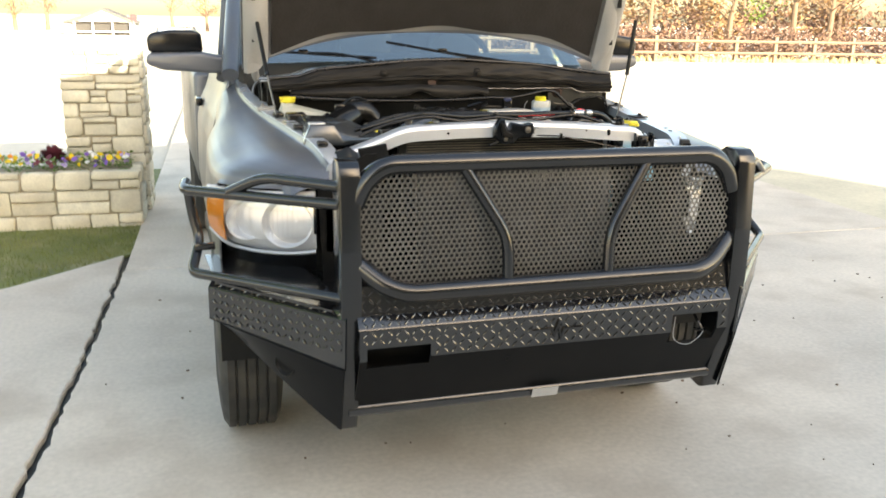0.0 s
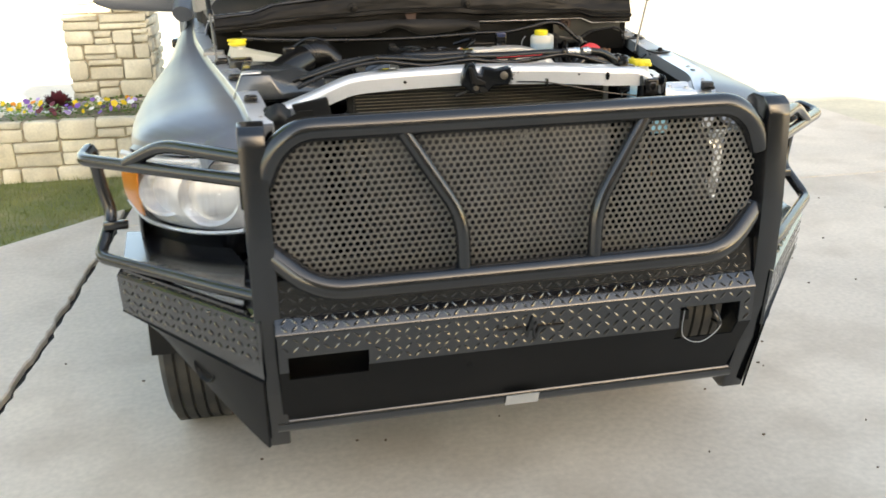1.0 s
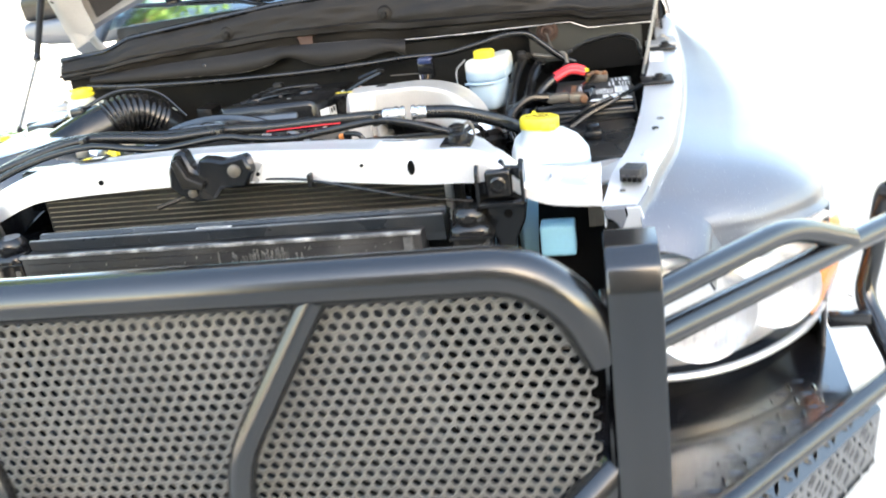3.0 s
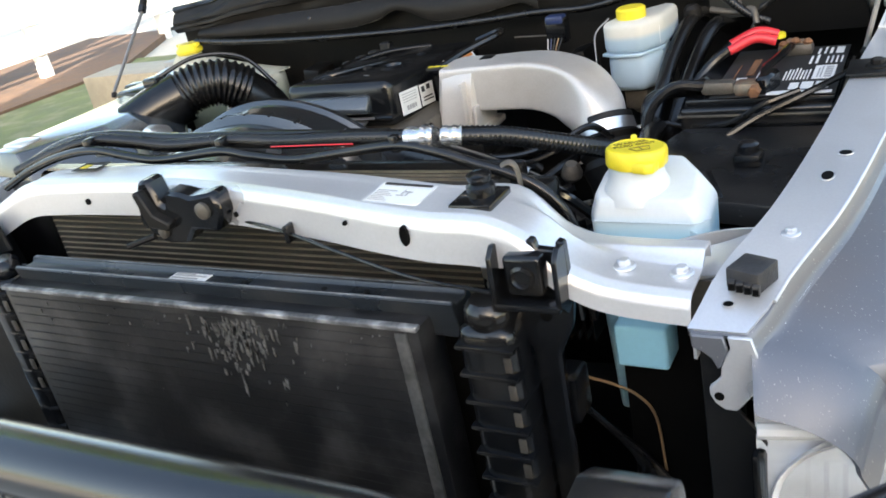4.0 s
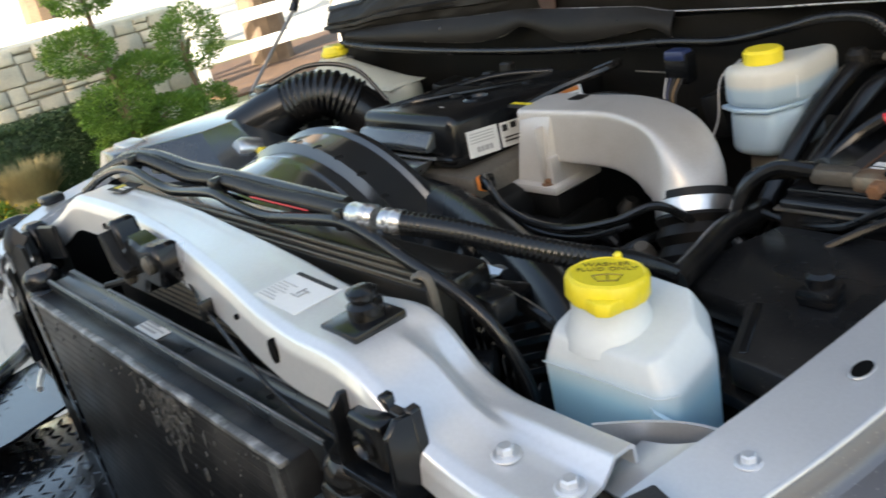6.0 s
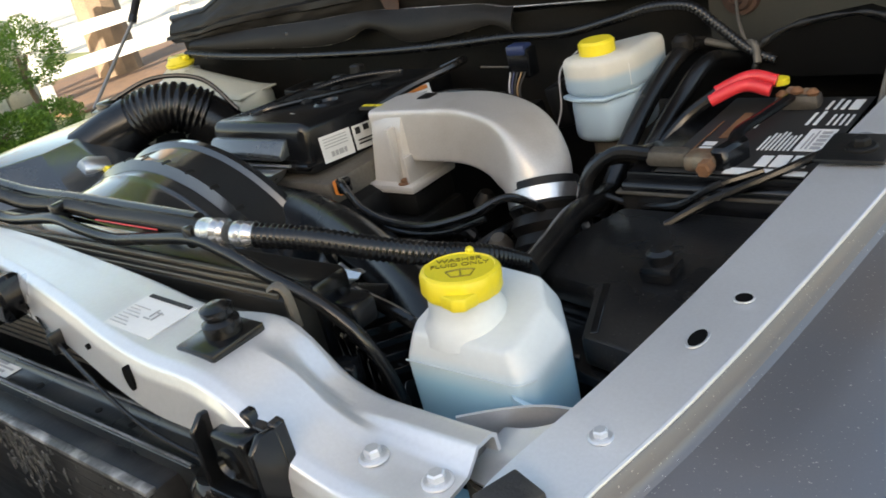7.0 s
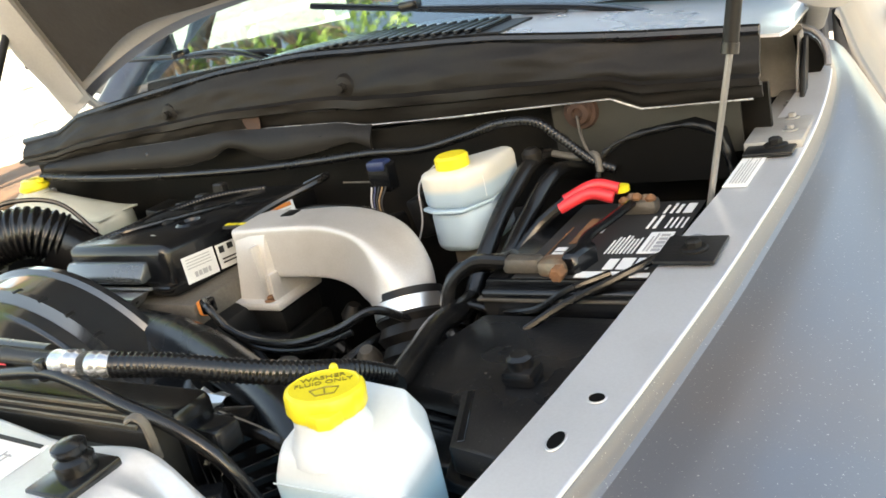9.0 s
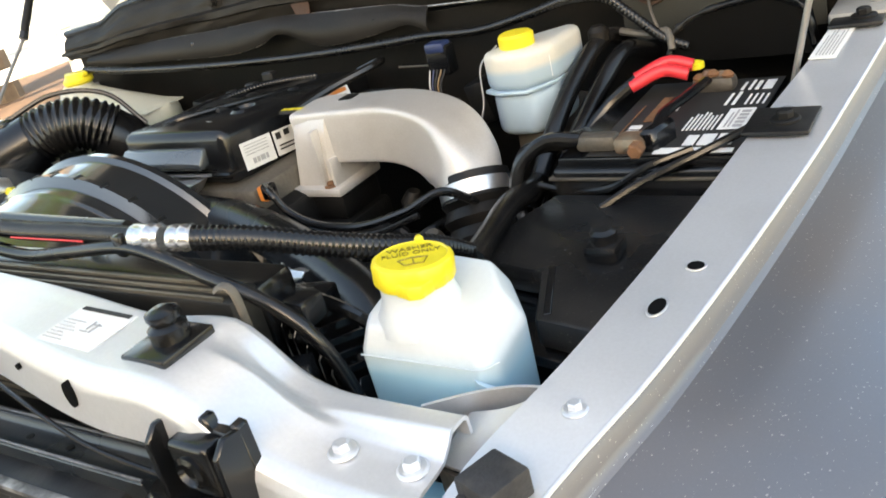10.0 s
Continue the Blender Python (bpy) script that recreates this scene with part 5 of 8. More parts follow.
# grid heater plate and castings under the horn
part("heater_plate", box(0.060, 0.148, 3.092, 3.172, 1.030, 1.062, 0.006), DARK, engine)
part("heater_base", box(0.050, 0.155, 3.085, 3.178, 0.99, 1.030, 0.008), DARK, engine)
part("heater_stud", lathe([(0.006, 0), (0.006, 0.012), (0.004, 0.016)], (0.072, 3.090, 1.045), 10, None, Matrix.Rotation(radians(90), 4, "X")), STEEL, engine)
part("fuel_rail", tube(flowing([(0.055, 3.04, 1.05), (0.10, 3.06, 1.045), (0.17, 3.07, 1.03), (0.22, 3.10, 1.02)]), 0.004, 10), DARK, engine)
part("loom_loop", tube(flowing([(0.098, 3.02, 1.110), (0.128, 3.0, 1.110), (0.145, 3.0, 1.087), (0.185, 3.0, 1.071), (0.246, 3.0, 1.071), (0.308, 3.01, 1.086), (0.345, 3.03, 1.100), (0.36, 3.07, 1.07)], 8), 0.0050, 10), HOSE, engine, "black cable looping under the horn")
part("loom_loop", tube(flowing([(0.10, 3.03, 1.085), (0.14, 3.02, 1.062), (0.19, 3.015, 1.050), (0.25, 3.02, 1.052), (0.30, 3.04, 1.066)], 8), 0.0038, 8), HOSE, engine)
part("orange_plug", box(0.079, 0.093, 3.022, 3.036, 1.088, 1.108, 0.003), ORANGE, engine, "faded orange connector")
part("plug_shell", box(0.090, 0.104, 3.018, 3.034, 1.092, 1.112, 0.003), PLASTIC, engine)
part("alternator", lathe([(0.05, 0), (0.062, 0.01), (0.062, 0.06), (0.05, 0.07)], (0.16, 3.0, 0.93), 24, None, Matrix.Rotation(radians(-90), 4, "X")), DULLALLOY, engine, "grimy alternator")
part("loom_loop", tube(flowing([(0.06, 3.04, 1.075), (0.085, 3.02, 1.04), (0.15, 3.0, 1.01), (0.24, 3.02, 1.01), (0.29, 3.08, 1.03), (0.30, 3.16, 1.02)]), 0.0075, 10), HOSE, engine)
part("loom_loop", tube(flowing([(0.08, 3.0, 1.02), (0.17, 2.985, 0.99), (0.26, 3.0, 1.0), (0.30, 3.05, 1.0)]), 0.009, 10), HOSE, engine)

rng = random.Random(5)
for k in range(14):
    x, y, z = rng.uniform(0.13, 0.42), rng.uniform(2.96, 3.14), rng.uniform(0.92, 1.03)
    part("engine_wire", tube(flowing([(x, y, z), (x + rng.uniform(-.06, .06), y + rng.uniform(-.05, .05), z + rng.uniform(-.02, .03)), (x + rng.uniform(-.09, .09), y + rng.uniform(-.08, .05), z - 0.02), (x + rng.uniform(-.1, .1), y + 0.05, z - 0.10)]), rng.uniform(0.003, 0.008), 8), (HOSE, HOSE, DULLALLOY, DARK)[k % 4], engine)
for k in range(9):
    x, y, z = rng.uniform(0.16, 0.36), rng.uniform(3.0, 3.2), rng.uniform(0.93, 1.02)
    part("engine_fitting", lathe([(0.014, 0), (0.016, 0.006), (0.012, 0.018), (0.008, 0.024)], (x, y, z), 12, None, Matrix.Rotation(rng.uniform(-1, 1), 4, "X") @ Matrix.Rotation(rng.uniform(-1, 1), 4, "Y")), (DULLALLOY, DARK, DARK)[k % 3], engine)

# fan shroud: a ring round the fan and a tapering box before it
CX, CZ = -0.135, 0.895
ring = Matrix.Rotation(radians(90), 4, "X")
shroud = part("fan_shroud", lathe([(0.272, 0.0), (0.284, 0.002), (0.285, 0.012), (0.279, 0.017), (0.277, 0.058), (0.282, 0.061), (0.282, 0.068), (0.277, 0.071), (0.270, 0.076), (0.262, 0.07), (0.266, 0.02)], (CX, 2.975, CZ), 96, None, ring), SHROUD, truck, "glossy black fan shroud ring")
for k in range(15):
    a = radians(25 + k * 9.3)
    p = Vector((CX + 0.281 * math.cos(a), 2.912, CZ + 0.281 * math.sin(a)))
    part("ring_clip", box(p.x - 0.003, p.x + 0.003, 2.906, 2.918, p.z - 0.0015, p.z + 0.0015, 0.001, 1, None, Matrix.Rotation(-a + 1.57, 4, "Y")), DARK, shroud)


def shroud_box(u, v):
    """From the ring forward: a bright lip, then a dome that flattens out to the radiator's corners."""
    a = radians(4 + 172 * u)
    c, s = math.cos(a), math.sin(a)
    r = lerp_table([(0.0, 0.270, 2.905), (0.25, 0.268, 2.885), (0.34, 0.272, 2.880), (0.42, 0.270, 2.874), (1.0, 0.262, 2.79)], v)
    k = max(0.0, (v - 0.42) / 0.58)
    x, z = r[0] * c, r[0] * s
    grow = 1 + 0.30 * k * abs(c) ** 0.8
    return (CX + x * grow + 0.05 * k * c, r[1], CZ + z * (1 - 0.02 * k) + 0.03 * k * (1 - s))


part("shroud_box", sheet(shroud_box, 72, 24, 0.004), SHROUD, shroud, "black tapering shroud box")
fan = part("fan", lathe([(0.06, 0.0), (0.06, 0.05), (0.03, 0.06)], (CX, 2.965, CZ), 24, None, ring), DARK, engine, "dark engine fan")
for k in range(8):
    a = k * math.pi / 4
    part("fan_blade", prism([(CX + 0.05 * math.cos(a - .3), CZ + 0.05 * math.sin(a - .3)), (CX + 0.24 * math.cos(a - .2), CZ + 0.24 * math.sin(a - .2)), (CX + 0.24 * math.cos(a + .2), CZ + 0.24 * math.sin(a + .2)), (CX + 0.05 * math.cos(a + .3), CZ + 0.05 * math.sin(a + .3))], "y", 2.935, 2.94), DARK, fan)
part("upper_hose", tube(flowing([(0.0, 2.99, 1.085), (0.10, 2.97, 1.085), (0.22, 2.93, 1.075), (0.33, 2.88, 1.06), (0.40, 2.83, 1.03)]), 0.026, 18), HOSE, engine, "thick glossy radiator hose")

# hoses and looms laid over the radiator
loom = part("corrugated_loom", tube(flowing([(-0.46, 2.745, 1.155), (-0.356, 2.745, 1.184), (-0.267, 2.746, 1.200), (-0.19, 2.745, 1.197), (-0.118, 2.744, 1.191), (-0.016, 2.742, 1.196), (0.071, 2.738, 1.195), (0.169, 2.732, 1.199), (0.262, 2.728, 1.200)], 8), 0.0092, 12, None, 0.0010, 0.0044), HOSE, truck, "ribbed black cable conduit", 1.2)
part("red_wire", tube(flowing([(0.06, 2.7300, 1.1915), (0.12, 2.7265, 1.1935), (0.185, 2.7232, 1.1955)]), 0.0009, 6), RED, loom)
part("side_hose", tube(flowing([(-0.48, 2.758, 1.150), (-0.36, 2.762, 1.190), (-0.25, 2.762, 1.202), (-0.14, 2.760, 1.196), (0.0, 2.757, 1.197), (0.12, 2.752, 1.197), (0.22, 2.746, 1.198)], 6), 0.0068, 12), HOSE, loom, "smooth black hose beside the conduit")
part("foil_sleeve", tube(flowing([(0.255, 2.728, 1.200), (0.275, 2.728, 1.2005), (0.288, 2.729, 1.200)], 3), lambda s: 0.0108 + 0.0012 * math.sin(s * 17), 14), STEEL, loom, "wrinkled foil tape sleeve")
part("foil_sleeve", tube(flowing([(0.298, 2.73, 1.1995), (0.31, 2.732, 1.199), (0.316, 2.735, 1.198)], 3), lambda s: 0.0108 + 0.001 * math.sin(s * 14), 14), STEEL, loom)
part("heater_loom", tube(flowing([(0.318, 2.734, 1.198), (0.36, 2.752, 1.190), (0.40, 2.78, 1.172), (0.43, 2.815, 1.152), (0.446, 2.862, 1.128), (0.450, 2.905, 1.098)], 8), 0.0108, 14, None, 0.0011, 0.0046), HOSE, loom, "", 1.2)
tb = part("cooler_line", tube(flowing([(-0.47, 2.722, 1.138), (-0.40, 2.728, 1.165), (-0.318, 2.726, 1.186), (-0.245, 2.724, 1.194), (-0.183, 2.722, 1.186), (-0.122, 2.722, 1.180), (-0.017, 2.722, 1.190), (0.034, 2.721, 1.184), (0.099, 2.720, 1.179), (0.165, 2.720, 1.186), (0.243, 2.720, 1.194), (0.29, 2.719, 1.187), (0.335, 2.718, 1.173), (0.373, 2.719, 1.161), (0.405, 2.722, 1.142), (0.425, 2.728, 1.112), (0.432, 2.738, 1.060), (0.432, 2.745, 0.98)], 6), 0.0060, 12), HOSE, truck, "smooth black cooler line")
for x, y, z in ((-0.262, 2.734, 1.200), (-0.017, 2.732, 1.196), (0.243, 2.724, 1.198)):
    part("line_clip", box(x - 0.006, x + 0.006, y - 0.009, y + 0.010, z - 0.012, z + 0.008, 0.003), PLASTIC, tb)
for x in (-0.30, -0.21, 0.02, 0.115):
    part("shroud_clip", box(x - 0.012, x + 0.012, 2.772, 2.778, 1.165, 1.186, 0.002), STEEL, shroud, "small bright spring clip")
for k, (x, y, z) in enumerate(((0.405, 2.70, 1.10), (0.36, 2.79, 1.11), (0.385, 2.75, 1.13), (0.33, 2.80, 1.085), (0.41, 2.72, 1.055))):
    part("connector", box(x - 0.022, x + 0.022, y - 0.012, y + 0.014, z - 0.012, z + 0.012, 0.004, 2, None, Matrix.Rotation(0.5 - 0.3 * k, 4, "Z")), PLASTIC, truck, "black wiring connector")
for k in range(5):
    part("wire", tube(flowing([(0.34 + 0.012 * k, 2.74, 1.11), (0.37 + 0.012 * k, 2.77, 1.10 - 0.01 * k), (0.41 + 0.004 * k, 2.75 + 0.01 * k, 1.06), (0.42, 2.74, 0.98)]), 0.004, 8), HOSE, truck)
for k in range(7):
    x = 0.372 + 0.0095 * k
    part("shroud_plate", prism([(2.742, 0.95), (2.738, 1.118 - 0.010 * k), (2.748, 1.130 - 0.010 * k), (2.790 + 0.004 * k, 1.118 - 0.012 * k), (2.812, 1.070 - 0.010 * k), (2.812, 0.95)], "x", x, x + 0.0026, 0.0008), GLOSS, shroud, "thin black shroud rib")
part("shroud_beam", tube(flowing([(0.365, 2.775, 1.128), (0.40, 2.785, 1.108), (0.428, 2.80, 1.075)]), 0.006, 8), GLOSS, shroud)
part("shroud_cap", box(0.362, 0.392, 2.748, 2.772, 1.120, 1.136, 0.004, 2, None, Matrix.Rotation(0.3, 4, "Z")), PLASTIC, shroud)
part("foil_scrap", sheet(lambda u, v: (0.315 + 0.045 * u, 2.765 + 0.035 * v, 1.135 + 0.010 * noise.noise((u * 4, v * 4, 1))), 6, 6, 0.001), STEEL, truck, "crumpled foil heat tape")

# ---- washer tank ----
WASH = [(0.446, 2.742), (0.552, 2.741), (0.562, 2.752), (0.560, 2.802), (0.528, 2.842), (0.452, 2.850), (0.436, 2.808), (0.438, 2.760)]
WASH_TOP = [(0.452, 2.750), (0.540, 2.749), (0.546, 2.756), (0.542, 2.803), (0.519, 2.834), (0.458, 2.842), (0.444, 2.805), (0.445, 2.764)]


def wash_ring(z, outline, s=1.0, tilt=0.0):
    return [(0.499 + (x - 0.499) * s, 2.795 + (y - 2.795) * s, z + tilt * (y - 2.742)) for x, y in outline]


b = loft([wash_ring(0.86, WASH, 0.90), wash_ring(0.98, WASH, 0.98), wash_ring(1.098, WASH, 1.0, 0.14), wash_ring(1.119, WASH_TOP, 1.0, 0.17)])
bmesh.ops.recalc_face_normals(b, faces=b.faces[:])
bmesh.ops.bevel(b, geom=[e for e in b.edges if e.calc_face_angle(0) > 0.3], offset=0.0042, segments=4, profile=0.5, affect="EDGES")
washer = part("washer_tank", b, WASHER, truck, "milky washer tank with blue fluid", 1.2)
part("tank_neck", lathe([(0.0375, 0.000), (0.0350, 0.010), (0.0310, 0.017), (0.0288, 0.022), (0.0280, 0.030), (0.0280, 0.045)], (0.485, 2.781, 1.112), 32), WASHER, washer)
part("tank_gusset", loft([[(0.545, 2.740, 1.092), (0.552, 2.735, 1.092), (0.602, 2.730, 1.082), (0.600, 2.737, 1.082)], [(0.545, 2.740, 1.00), (0.552, 2.735, 1.00), (0.602, 2.730, 1.050), (0.600, 2.737, 1.050)]]), WASHER, washer)
part("tank_seam", tube(rounded([(0.4465, 2.7412, 1.099), (0.553, 2.7402, 1.099), (0.5630, 2.751, 1.101)], 0.012, 4), 0.0008, 6), WASHER, washer)
part("lower_tank", box(0.481, 0.534, 2.668, 2.735, 0.974, 1.0215, 0.004, 3), mat("blue_fluid_window", (0.26, 0.56, 0.74), 0.4, 0, 0.05, 8, 200), washer, "pale blue lower tank wall")
CAP = Vector((0.486, 2.780, 1.1465))
tilt = Matrix.Rotation(radians(-5), 4, "X") @ Matrix.Rotation(radians(3), 4, "Y")
capm = Matrix.Translation(CAP) @ tilt
prof = [(0.0300, 0), (0.0312, 0.0025), (0.0312, 0.0145), (0.0300, 0.0175), (0.0270, 0.0190), (0.0262, 0.0182), (0.0, 0.0182)]
b = lathe(prof, (0, 0, 0), 60)
for v in b.verts:
    # grip scallops round the rim
    r = v.co.xy.length
    if r > 0.029:
        v.co.xy *= 1 - 0.035 * max(0.0, math.cos(math.atan2(v.co.y, v.co.x) * 6)) ** 3
bmesh.ops.transform(b, matrix=capm, verts=b.verts[:])
cap = part("washer_cap", b, YELLOW, washer, "bright yellow washer cap")
AIM = radians(-56)
tabm = capm @ Matrix.Rotation(AIM, 4, "Z")
b = prism([(0.027, -0.015), (0.0335, -0.0085), (0.0385, -0.005), (0.0385, 0.005), (0.0335, 0.0085), (0.027, 0.015)], "z", -0.001, 0.010, 0.002, None, 2)
bmesh.ops.transform(b, matrix=tabm, verts=b.verts[:])
part("cap_tab", b, YELLOW, cap)
part("cap_nub", lathe([(0.0035, 0), (0.0035, 0.003), (0.002, 0.005)], capm @ Vector((-0.010, 0.026, 0.018)), 10), YELLOW, cap)
face = capm @ Matrix.Translation((0, 0, 0.0184)) @ Matrix.Rotation(radians(40), 4, "Z")
words("cap_lettering", "WASHER", face @ Matrix.Translation((0.0, 0.0135, 0)), 0.0088, CAPINK, cap)
words("cap_lettering", "FLUID ONLY", face @ Matrix.Translation((0.0, 0.0045, 0)), 0.0080, CAPINK, cap)
sym = bmesh.new()
tube([face @ Vector(p) for p in ((-0.011, -0.007, 0.0003), (0, -0.0045, 0.0003), (0.011, -0.007, 0.0003), (0.007, -0.017, 0.0003), (-0.007, -0.017, 0.0003), (-0.011, -0.007, 0.0003))], 0.0006, 6, sym)
tube([face @ Vector(p) for p in ((0.0, -0.005, 0.0003), (0, -0.016, 0.0003))], 0.0006, 6, sym)
part("cap_symbol", sym, CAPINK, cap)

# ---- fuse box lid, battery and cables ----
lid = part("fuse_box", prism([(0.423, 2.932), (0.515, 2.912), (0.543, 2.838), (0.612, 2.825), (0.650, 2.88), (0.652, 3.07), (0.46, 3.07), (0.447, 3.03)], "z", 1.052, 1.080, 0.005, None, 2), LIDBLACK, truck, "dusty black fuse box lid")
part("lid_ledge", prism([(0.417, 2.926), (0.508, 2.905), (0.536, 2.830), (0.618, 2.816), (0.652, 2.875), (0.654, 3.072), (0.455, 3.072), (0.440, 3.03)], "z", 1.040, 1.050, 0.003, None, 2), PLASTIC, lid)
part("lid_groove", prism([(0.520, 2.918), (0.526, 2.920), (0.555, 2.846), (0.549, 2.843)], "z", 1.0795, 1.0815, 0.0008), PLASTIC, lid)
part("box_body", box(0.43, 0.64, 2.86, 3.07, 0.80, 1.041, 0.01), PLASTIC, lid)
for k in range(4):
    part("box_rib", box(0.440 + 0.022 * k, 0.446 + 0.022 * k, 2.896 - 0.004 * k, 2.905, 0.98, 1.040, 0.002), PLASTIC, lid)
part("lid_knob", box(0.548, 0.580, 2.928, 2.958, 1.079, 1.096, 0.006), PLASTIC, lid, "black latch knob")
part("lid_knob", lathe([(0.012, 0), (0.012, 0.012), (0.008, 0.015)], (0.564, 2.943, 1.092), 12), PLASTIC, lid)
part("lid_screw", lathe([(0.004, 0), (0.003, 0.002)], (0.436, 2.942, 1.080), 10), STEEL, lid)
batt = part("battery", box(0.452, 0.642, 3.080, 3.315, 0.90, 1.102, 0.006, 3), PLASTIC, truck, "black lead-acid battery with printed label")
part("battery_tray", box(0.440, 0.652, 3.068, 3.325, 0.86, 1.045, 0.006), MATTE, batt)
part("case_seam", box(0.449, 0.645, 3.077, 3.318, 1.090, 1.093, 0.001), DULLALLOY, batt)
part("top_cover", box(0.458, 0.641, 3.086, 3.310, 1.100, 1.112, 0.004), PLASTIC, batt)
o, ex, ey = (0.640, 3.088, 1.1125), (0, 1, 0), (-1, 0, 0)
lb = part("battery_label", quad(o, ex, ey, 0.218, 0.150), INK, batt, "black battery label with white print")
rng = random.Random(12)
fine = [(0.0, 0.036, 0.014, 0.044), (0.001, 0.004, 0.010, 0.026)]
fine += [(0.020, 0.010, 0.028, 0.016), (0.020, 0.029, 0.028, 0.014), (0.020, 0.046, 0.026, 0.011)]
fine += [(0.060, 0.008, 0.058, 0.026)]
fine += [(0.060, 0.038 + 0.0042 * k, 0.050 - 0.016 * rng.random(), 0.0018) for k in range(8)]
fine += [(0.130, 0.004 + 0.006 * k, 0.036 - 0.008 * rng.random(), 0.0022) for k in range(4)]
fine += [(0.130, 0.034, 0.040, 0.0035), (0.130, 0.042, 0.036, 0.003), (0.176, 0.006, 0.030, 0.010), (0.176, 0.020, 0.028, 0.004), (0.176, 0.028, 0.032, 0.003), (0.176, 0.036, 0.026, 0.003)]
part("print", bars(o, ex, ey, fine), WHITE, lb)
part("print", bars(o, ex, ey, [(0.064 + 0.010 * k, 0.011, 0.006, 0.009) for k in range(5)] + [(0.064, 0.023, 0.048, 0.0016), (0.064, 0.027, 0.040, 0.0016), (0.023, 0.013, 0.022, 0.002), (0.023, 0.020, 0.018, 0.002)], None, 0.0020), GREYINK, lb)
part("print", bars(o, ex, ey, [(0.04, 0.098, 0.13, 0.002), (0.05, 0.103, 0.09, 0.0015), (0.035, 0.116, 0.014, 0.013), (0.053, 0.116, 0.012, 0.013), (0.069, 0.116, 0.010, 0.013), (0.12, 0.092, 0.03, 0.012)]), WHITE, lb)
part("print", bars(o, ex, ey, [(0.09, 0.110, 0.075, 0.010), (0.05, 0.133, 0.09, 0.002)]), RUST, lb)
part("hold_down", tube(flowing([(0.556, 3.12, 1.122), (0.550, 3.16, 1.128), (0.556, 3.21, 1.127), (0.566, 3.262, 1.128)]), 0.007, 10, None, 0, 0.01, 0.7), PLASTIC, batt)
part("hold_down", prism([(0.545, 3.095), (0.563, 3.095), (0.572, 3.135), (0.556, 3.14)], "z", 1.10, 1.135, 0.004), PLASTIC, batt, "black hold-down clip")
term = part("battery_terminal", box(0.520, 0.552, 3.088, 3.116, 1.112, 1.130, 0.006), COPPER, batt, "corroded brown battery terminal")
part("terminal_bolt", lathe([(0.008, 0), (0.008, 0.012), (0.006, 0.014)], (0.548, 3.086, 1.122), 6, None, Matrix.Rotation(radians(90), 4, "X")), RUST, term)
part("cable_lug", box(0.478, 0.522, 3.092, 3.113, 1.114, 1.132, 0.006), DULLALLOY, term)
term2 = part("battery_terminal", box(0.548, 0.595, 3.262, 3.284, 1.112, 1.130, 0.006), DULLALLOY, batt, "corroded brown battery terminal")
for k in range(5):
    part("rust_lump", lathe([(0.006, 0), (0.007, 0.003), (0.003, 0.007)], (0.556 + 0.008 * k, 3.268 + 0.006 * (k % 2), 1.127 + 0.002 * (k % 3)), 8), (RUST, COPPER)[k % 2], term2)
part("yellow_seal", lathe([(0.011, 0), (0.011, 0.006), (0.006, 0.008)], (0.545, 3.292, 1.134), 16), YELLOW, term2)
for k in (0, 1):
    part("cable_sleeve", tube(flowing([(0.548, 3.258 + 0.020 * k, 1.138 + 0.004 * k), (0.520, 3.254 + 0.020 * k, 1.145 + 0.004 * k), (0.487, 3.240 + 0.018 * k, 1.133 + 0.004 * k)]), 0.0072, 12), RED, truck, "bright red cable sleeve")
    part("cable", tube(flowing([(0.490, 3.245 + 0.016 * k, 1.137), (0.46, 3.225 + 0.016 * k, 1.115), (0.435, 3.19 + 0.015 * k, 1.08), (0.42, 3.16, 1.02)]), 0.0072, 10), HOSE, truck, "black battery cable")
for k in range(4):
    part("cable", tube(flowing([(0.482, 3.100 + 0.006 * k, 1.126), (0.445, 3.095 + 0.012 * k, 1.128 - 0.006 * k), (0.415 - 0.004 * k, 3.085 + 0.012 * k, 1.105), (0.408, 3.075, 1.07), (0.425, 3.06, 1.035)]), 0.0075, 10), HOSE, truck)
part("cable", tube(flowing([(0.60, 3.09, 1.118), (0.56, 3.07, 1.108), (0.52, 3.072, 1.085), (0.47, 3.085, 1.075), (0.43, 3.09, 1.08)]), 0.004, 8), HOSE, truck)
part("cable", tube(flowing([(0.655, 3.12, 1.130), (0.60, 3.082, 1.112), (0.555, 3.062, 1.095), (0.52, 3.04, 1.078)]), 0.0045, 8), HOSE, truck)
part("fat_cable", tube(flowing([(0.455, 2.90, 1.093), (0.44, 2.96, 1.088), (0.425, 3.03, 1.085), (0.42, 3.085, 1.075), (0.40, 3.14, 1.06)]), 0.0125, 12), HOSE, truck, "thick black cable")
